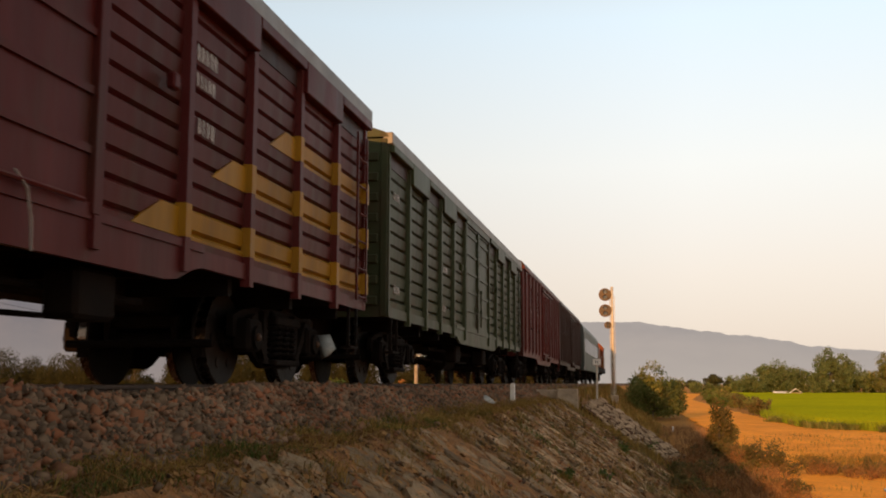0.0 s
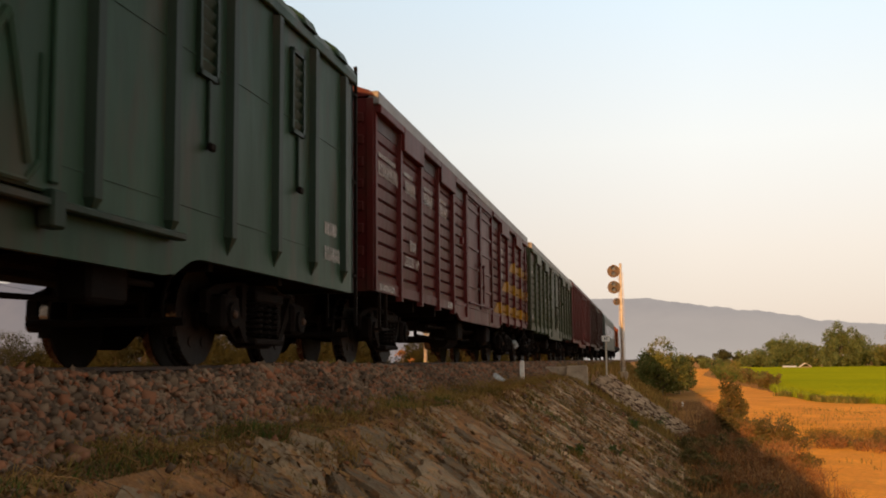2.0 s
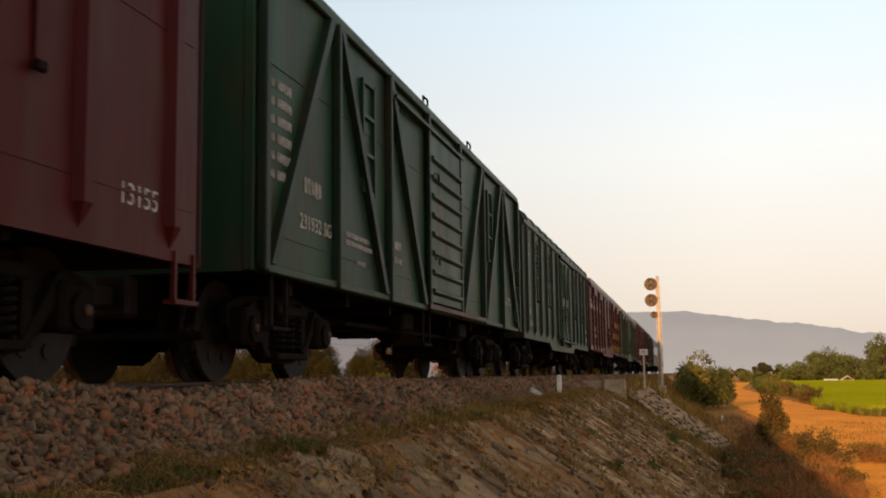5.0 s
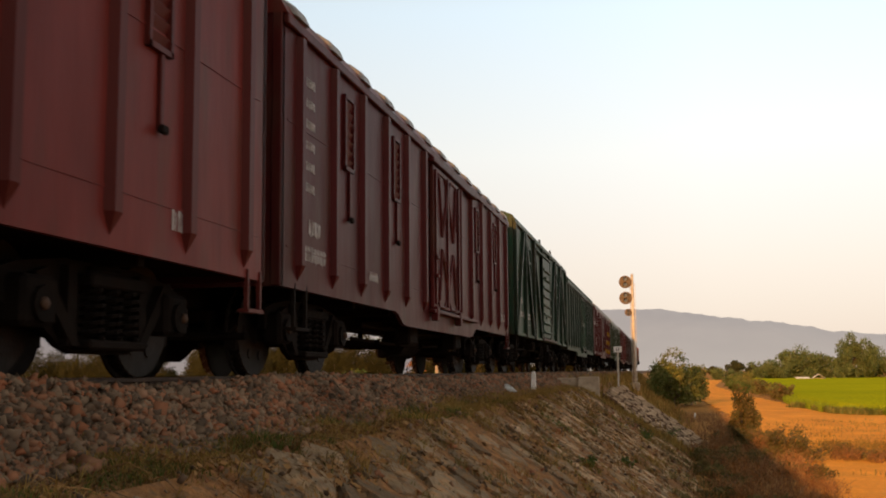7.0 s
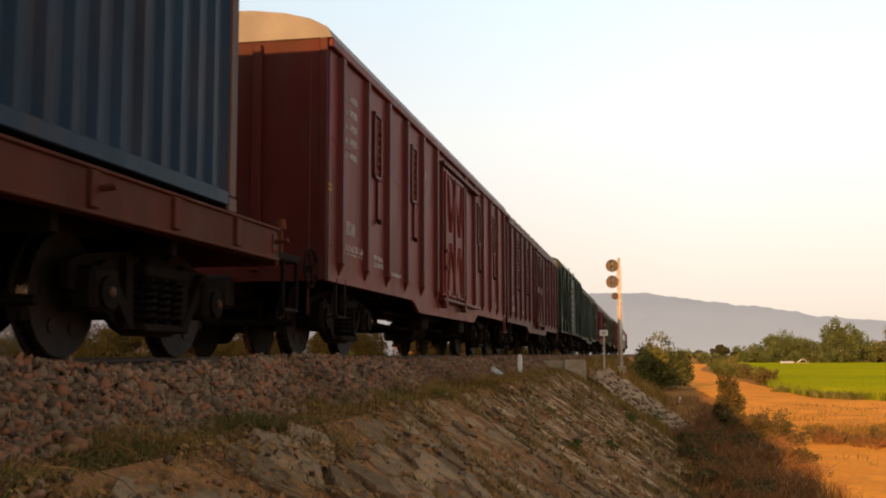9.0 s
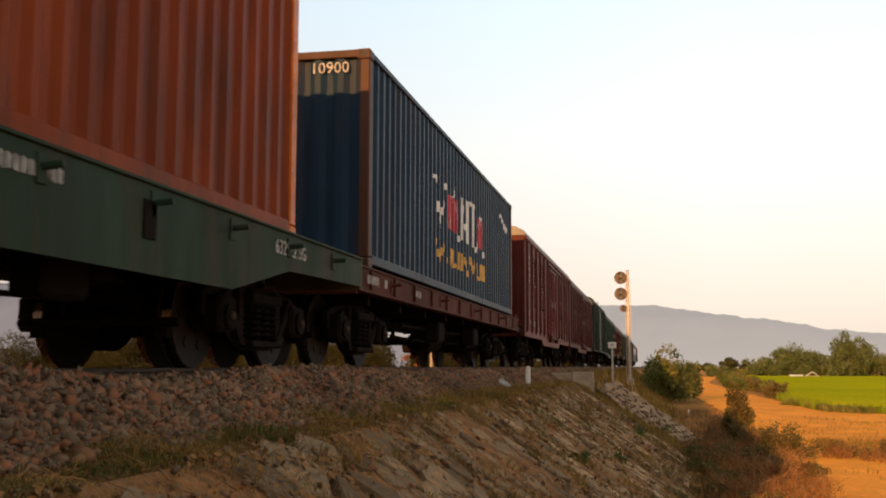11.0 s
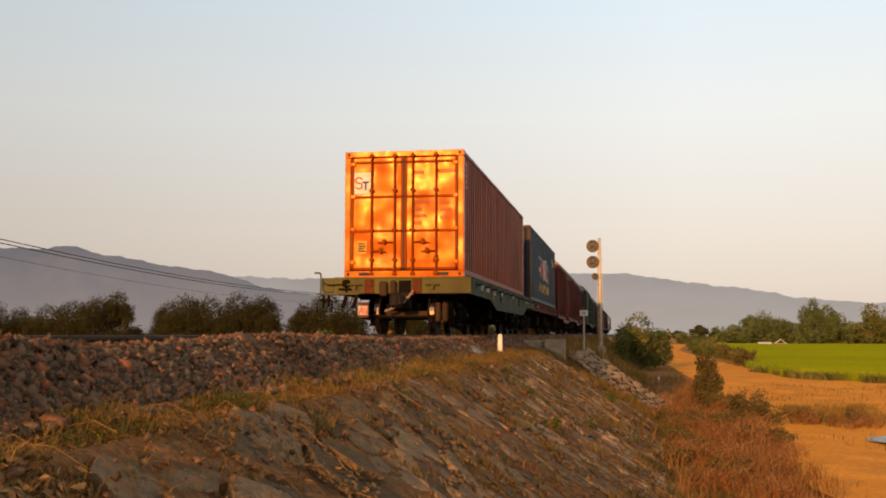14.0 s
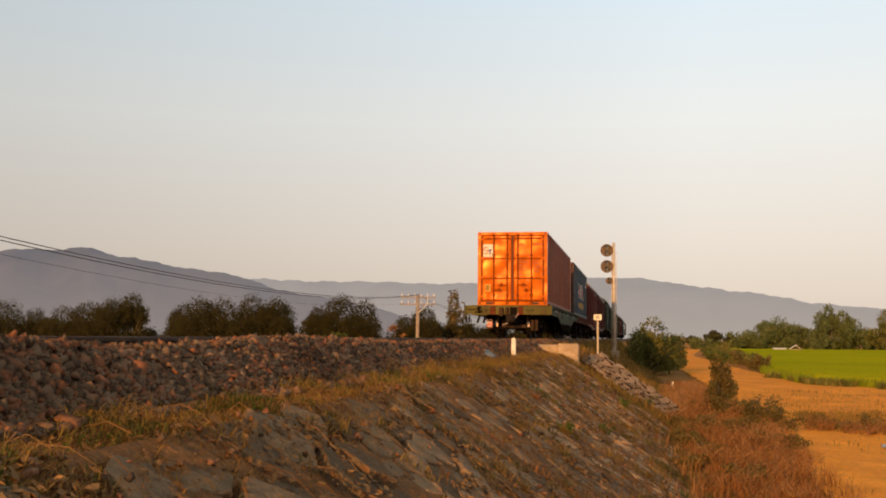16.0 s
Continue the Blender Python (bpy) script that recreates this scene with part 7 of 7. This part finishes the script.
# telegraph line beyond the track
def telegraph_pole(x, y, top):
    z = FIELD_Z
    t = thing("telegraph_pole", "concrete telegraph pole with two crossarms", "telegraph pole", pose(x, y, z), group="telegraph poles")
    h = top - z
    bm = bmesh.new()
    rod(bm, (0, 0, -0.2), (0, 0, h), 0.12, 10, 0.09)
    part("pole", bm, M_POLEWOOD, t, smooth=True)
    for dz in (0.12, 0.52):
        bm = bmesh.new()
        box(bm, -1.05, 1.05, -0.035, 0.035, h - dz - 0.035, h - dz + 0.035, 0.008)
        arm = part("crossarm", bm, M_POLEWOOD, t)
        for k in range(6):
            xx = -0.95 + k * 0.38
            bm = bmesh.new()
            rod(bm, (xx, 0, h - dz + 0.05), (xx, 0, h - dz + 0.12), 0.012, 6)
            rod(bm, (xx, 0, h - dz + 0.12), (xx, 0, h - dz + 0.21), 0.045, 8, 0.03)
            part("insulator", bm, M_WHITE, arm)
    bm = bmesh.new()
    pipe(bm, [(0.05, -0.06, h - 1.0), (0.55, -0.06, h - 0.5), (0.60, -0.06, h - 0.1)], 0.02, 6)
    part("strut", bm, M_WHITE, t)
    return t


POLES = [(-12.75, y, 2.42) for y in (10.0, 60.0, 110.0)]
for p in POLES:
    telegraph_pole(*p)
for dx, dz, r, sag in ((0.06, 0.06, 0.011, 0.86), (-0.06, 0.02, 0.011, 0.88), (0.19, -0.3, 0.004, 0.9)):
    bm = bmesh.new()
    for (xa, ya, za), (xb, yb, zb) in zip(POLES, POLES[1:]):
        pts = [(xa + dx, ya + (yb - ya) * q, za + dz - sag * 4 * q * (1 - q)) for q in np.linspace(0, 1, 25)]
        pipe(bm, pts, r, 5)
    tagged(new("telegraph_wire", mesh_of("telegraph_wire", bm, M_WIRE)), "dark sagging telegraph wire", "wire", group="telegraph wires")

# white shed behind the rice field
shed = thing("field_shed", "low shed with a white sheet roof beyond the rice", "shed", pose(31.3, 229, FIELD_Z))
bm = bmesh.new()
box(bm, -1.0, 1.0, -0.8, 0.8, 0, 0.65)
part("wall", bm, M_CONCRETE, shed)
bm = bmesh.new()
prism(bm, [(-1.2, 0.55), (0.1, 1.45), (1.3, 0.60), (1.3, 0.53), (0.1, 1.38), (-1.2, 0.48)], -1.0, 1.0, axis="y")
part("roof", bm, M_WHITE, shed, "white sheet roof")
bm = bmesh.new()
prism(bm, [(-0.8, 0.55), (0.6, 0.85), (0.6, 0.78), (-0.8, 0.48)], -4.4, -1.7, axis="x")
for x in (-4.3, -1.9):
    box(bm, x, x + 0.1, -0.75, -0.65, 0, 0.6)
part("lean_to", bm, M_WHITE, shed, "white lean-to roof")


# ---- stone pitching on the slope: slabs set in earth ----
SLOPE = math.atan2(CREST_Z - FIELD_Z, 0.70 - CREST_X)
SLOPE_LEN = math.hypot(CREST_Z - FIELD_Z, 0.70 - CREST_X)


# the pitched wing past the culvert: crest near, toe near, toe far, crest far
APRON = [Vector(p) for p in ((-1.65, 30.15, -0.62), (0.65, 32.2, -2.37), (1.75, 34.9, -2.53), (-1.2, 32.2, -0.40))]


def apron_point(u, v, h):
    """u metres along the wing (of 2.5), v metres down it (of 3.5), h off its face."""
    q, s = u / 2.5, v / 3.5
    p = APRON[0].lerp(APRON[1], s).lerp(APRON[3].lerp(APRON[2], s), q)
    return p + Vector((0.70, -0.26, 0.66)) * h


def slope_point(u, v, h):
    """A point at y = u, v metres down the slope from the crest, h off its face."""
    return (CREST_X + v * math.cos(SLOPE) + h * math.sin(SLOPE), u, CREST_Z - v * math.sin(SLOPE) + h * math.cos(SLOPE))


def slabs(u0, u1, size, jitter, joint, v0=0.0, v1=None, seed=1):
    """Outlines of irregular six-sided slabs: (u, v) corner lists and centres."""
    r = np.random.default_rng(seed)
    v1 = v1 or SLOPE_LEN
    nu, nv = int((u1 - u0) / size) + 2, int((v1 - v0) / (size * 0.87)) + 3
    c = np.zeros((nv, nu, 2))
    for j in range(nv):
        for k in range(nu):
            c[j, k] = (u0 + (k + 0.5 * (j % 2)) * size + r.normal() * jitter * size, v0 + (j - 0.5) * size * 0.87 + r.normal() * jitter * size)
    out = []
    for j in range(1, nv - 1):
        for k in range(1, nu - 1):
            o = j % 2
            ring = [(j, k + 1), (j + 1, k + o), (j + 1, k + o - 1), (j, k - 1), (j - 1, k + o - 1), (j - 1, k + o)]
            if any(b < 0 or b >= nu for _, b in ring):
                continue
            me = c[j, k]
            corners = []
            for a in range(6):
                p, q = c[ring[a]], c[ring[(a + 1) % 6]]
                m = (me + p + q) / 3
                d = m - me
                corners.append(me + d * max(0.3, 1 - joint / (np.linalg.norm(d) + 1e-6)))
            if v0 <= me[1] <= v1:
                out.append((me, corners))
    return out


def slab_geometry(bm, me, corners, thick, r, local, where=slope_point):
    tilt = r.normal(size=2) * 0.055
    o = Vector(slope_point(me[0], me[1], 0)) if local else Vector((0, 0, 0))
    def at(p, h):
        d = p - me
        return Vector(where(p[0], p[1], h + d[0] * tilt[0] + d[1] * tilt[1])) - o
    low = [bm.verts.new(at(p, -0.08)) for p in corners]
    mid = [bm.verts.new(at(p, thick - 0.011)) for p in corners]
    top = [bm.verts.new(at(me + (p - me) * 0.93, thick + r.normal() * 0.006)) for p in corners]
    hub = bm.verts.new(at(me + r.normal(size=2) * 0.03, thick + 0.005 + r.normal() * 0.008))
    for k in range(6):
        n = (k + 1) % 6
        bm.faces.new((low[k], low[n], mid[n], mid[k]))
        bm.faces.new((mid[k], mid[n], top[n], top[k]))
        bm.faces.new((top[k], top[n], hub))
    return o


uu = np.concatenate([np.arange(-9, 2.5, 0.15), np.arange(2.5, 14, 0.055), np.arange(14, 30.5, 0.12), np.arange(30.5, 50.1, 0.5)])
vv = np.linspace(0.02, SLOPE_LEN - 0.05, 64)
U, V = np.meshgrid(uu, vv)
H = 0.016 + 0.028 * grain(U, V, 0.75) + 0.018 * grain(U, V, 0.20, 1) + 0.011 * grain(U, V, 0.085, 2)
H = np.where(V < 0.1, 0.02, H - 0.020 * np.clip((10 - U) / 4, 0, 1) * np.clip((V - 0.25) / 0.3, 0, 1))
verts_ = np.stack([CREST_X + V * math.cos(SLOPE) + H * math.sin(SLOPE), U, CREST_Z - V * math.sin(SLOPE) + H * math.cos(SLOPE)], -1).reshape(-1, 3)
i = np.arange(U.size).reshape(U.shape)
f = np.stack([i[:-1, :-1], i[1:, :-1], i[1:, 1:], i[:-1, 1:]], -1).reshape(-1, 4)
pitching = tagged(new("pitching_bed", raw_mesh("pitching_bed", verts_, f, M_BED, smooth=True)), "earth bed of the stone-pitched embankment slope", "embankment slope", kind="structure")
r_ = np.random.default_rng(11)
near_slabs = slabs(-9.0, 31.0, 0.30, 0.30, 0.014, v0=0.10, seed=8)
near_slabs = [p for p in near_slabs if not (2.2 < p[0][0] < 6.6)] + [p for p in slabs(1.6, 7.2, 0.44, 0.24, 0.026, v0=0.06, seed=4) if 2.2 < p[0][0] < 6.5]
near_slabs.sort(key=lambda s: s[0][0])
rest = bmesh.new()
made = 0
for me, corners in near_slabs:
    th = 0.016 + 0.036 * r_.random() ** 1.5 + (0.010 if 2.2 < me[0] < 6.6 else 0)
    if r_.random() < 0.20:
        continue
    if made < 290 and me[0] > 2.5:
        bm = bmesh.new()
        o = slab_geometry(bm, me, corners, th, r_, True)
        part("stone", bm, M_STONE, pitching, at=tuple(o))
        made += 1
    else:
        slab_geometry(rest, me, corners, th, r_, False)
tagged(part("stones", rest, M_STONE, pitching), kind="stuff")
bm = bmesh.new()
top_ = [bm.verts.new(p) for p in APRON]
low_ = [bm.verts.new(p + Vector((-0.5, 0.3, -1.0))) for p in APRON]
bm.faces.new(top_)
for k in range(4):
    bm.faces.new((top_[k], low_[k], low_[(k + 1) % 4], top_[(k + 1) % 4]))
apron = tagged(new("stone_apron", mesh_of("stone_apron", bm, M_JOINT)), "stone-pitched wing with deep dark joints beside the culvert", "embankment slope", kind="structure")
q_, k_ = np.meshgrid(np.linspace(0, 1, 40), np.linspace(0, 1, 14))
ex = np.interp(q_, [0, 1], [APRON[0].x - 0.45, APRON[1].x + 0.1])
ey = np.interp(q_, [0, 1], [APRON[0].y, APRON[1].y]) + 0.06 - 1.9 * k_
ez = np.interp(q_, [0, 1], [APRON[0].z + 0.05, APRON[1].z + 0.02])
sx_ = CREST_Z - np.clip(ex - CREST_X, 0, 9) * math.tan(SLOPE)
ez = ez * (1 - k_) ** 1.4 + (sx_ - 0.03) * (1 - (1 - k_) ** 1.4) + 0.03 * grain(ex, ey, 0.25, 4) + 0.02 * grain(ex, ey, 0.1, 6)
i = np.arange(q_.size).reshape(q_.shape)
f = np.stack([i[:-1, :-1], i[1:, :-1], i[1:, 1:], i[:-1, 1:]], -1).reshape(-1, 4)
tagged(new("earth_bank", raw_mesh("earth_bank", np.stack([ex, ey, ez], -1).reshape(-1, 3), f, M_BED, smooth=True)), "washed-down earth heaped against the stone wing", "earth bank", kind="structure")
pick_ = rng.integers(0, q_.size, 5200)
bx_, by_, bz_ = (a.ravel()[pick_] + j for a, j in ((ex, 0.07 * rng.normal(size=5200)), (ey, 0.07 * rng.normal(size=5200)), (ez, -0.01)))
blades("dry_grass", bx_, by_, bz_, 0.17, M_GRASSDRY, "dry grass grown over the heaped earth", 0.009, 1.0)
for me, corners in slabs(-0.5, 3.2, 0.33, 0.26, 0.045, v0=-0.3, v1=3.9, seed=5):
    if not (0.0 < me[0] < 2.5 and 0.0 < me[1] < 3.5):
        continue
    bm = bmesh.new()
    slab_geometry(bm, me, corners, 0.014 + 0.010 * r_.random(), r_, False, apron_point)
    part("stone", bm, M_STONEFAR, apron)


def motions():
    for ob, start in MOVERS:
        walk(ob, [(t, pose(TRACK_X, TAIL0 + start + SPEED * t, 0)) for t in (0.0, 4.0, 8.0, 12.0, 16.0)])
    turn = math.degrees(SPEED / WHEEL_R)
    for ws, d in WHEELS:
        walk(ws, [(k / 15, pose(0, d, WHEEL_R, -turn * k / 15)) for k in range(0, 241)])


motions()
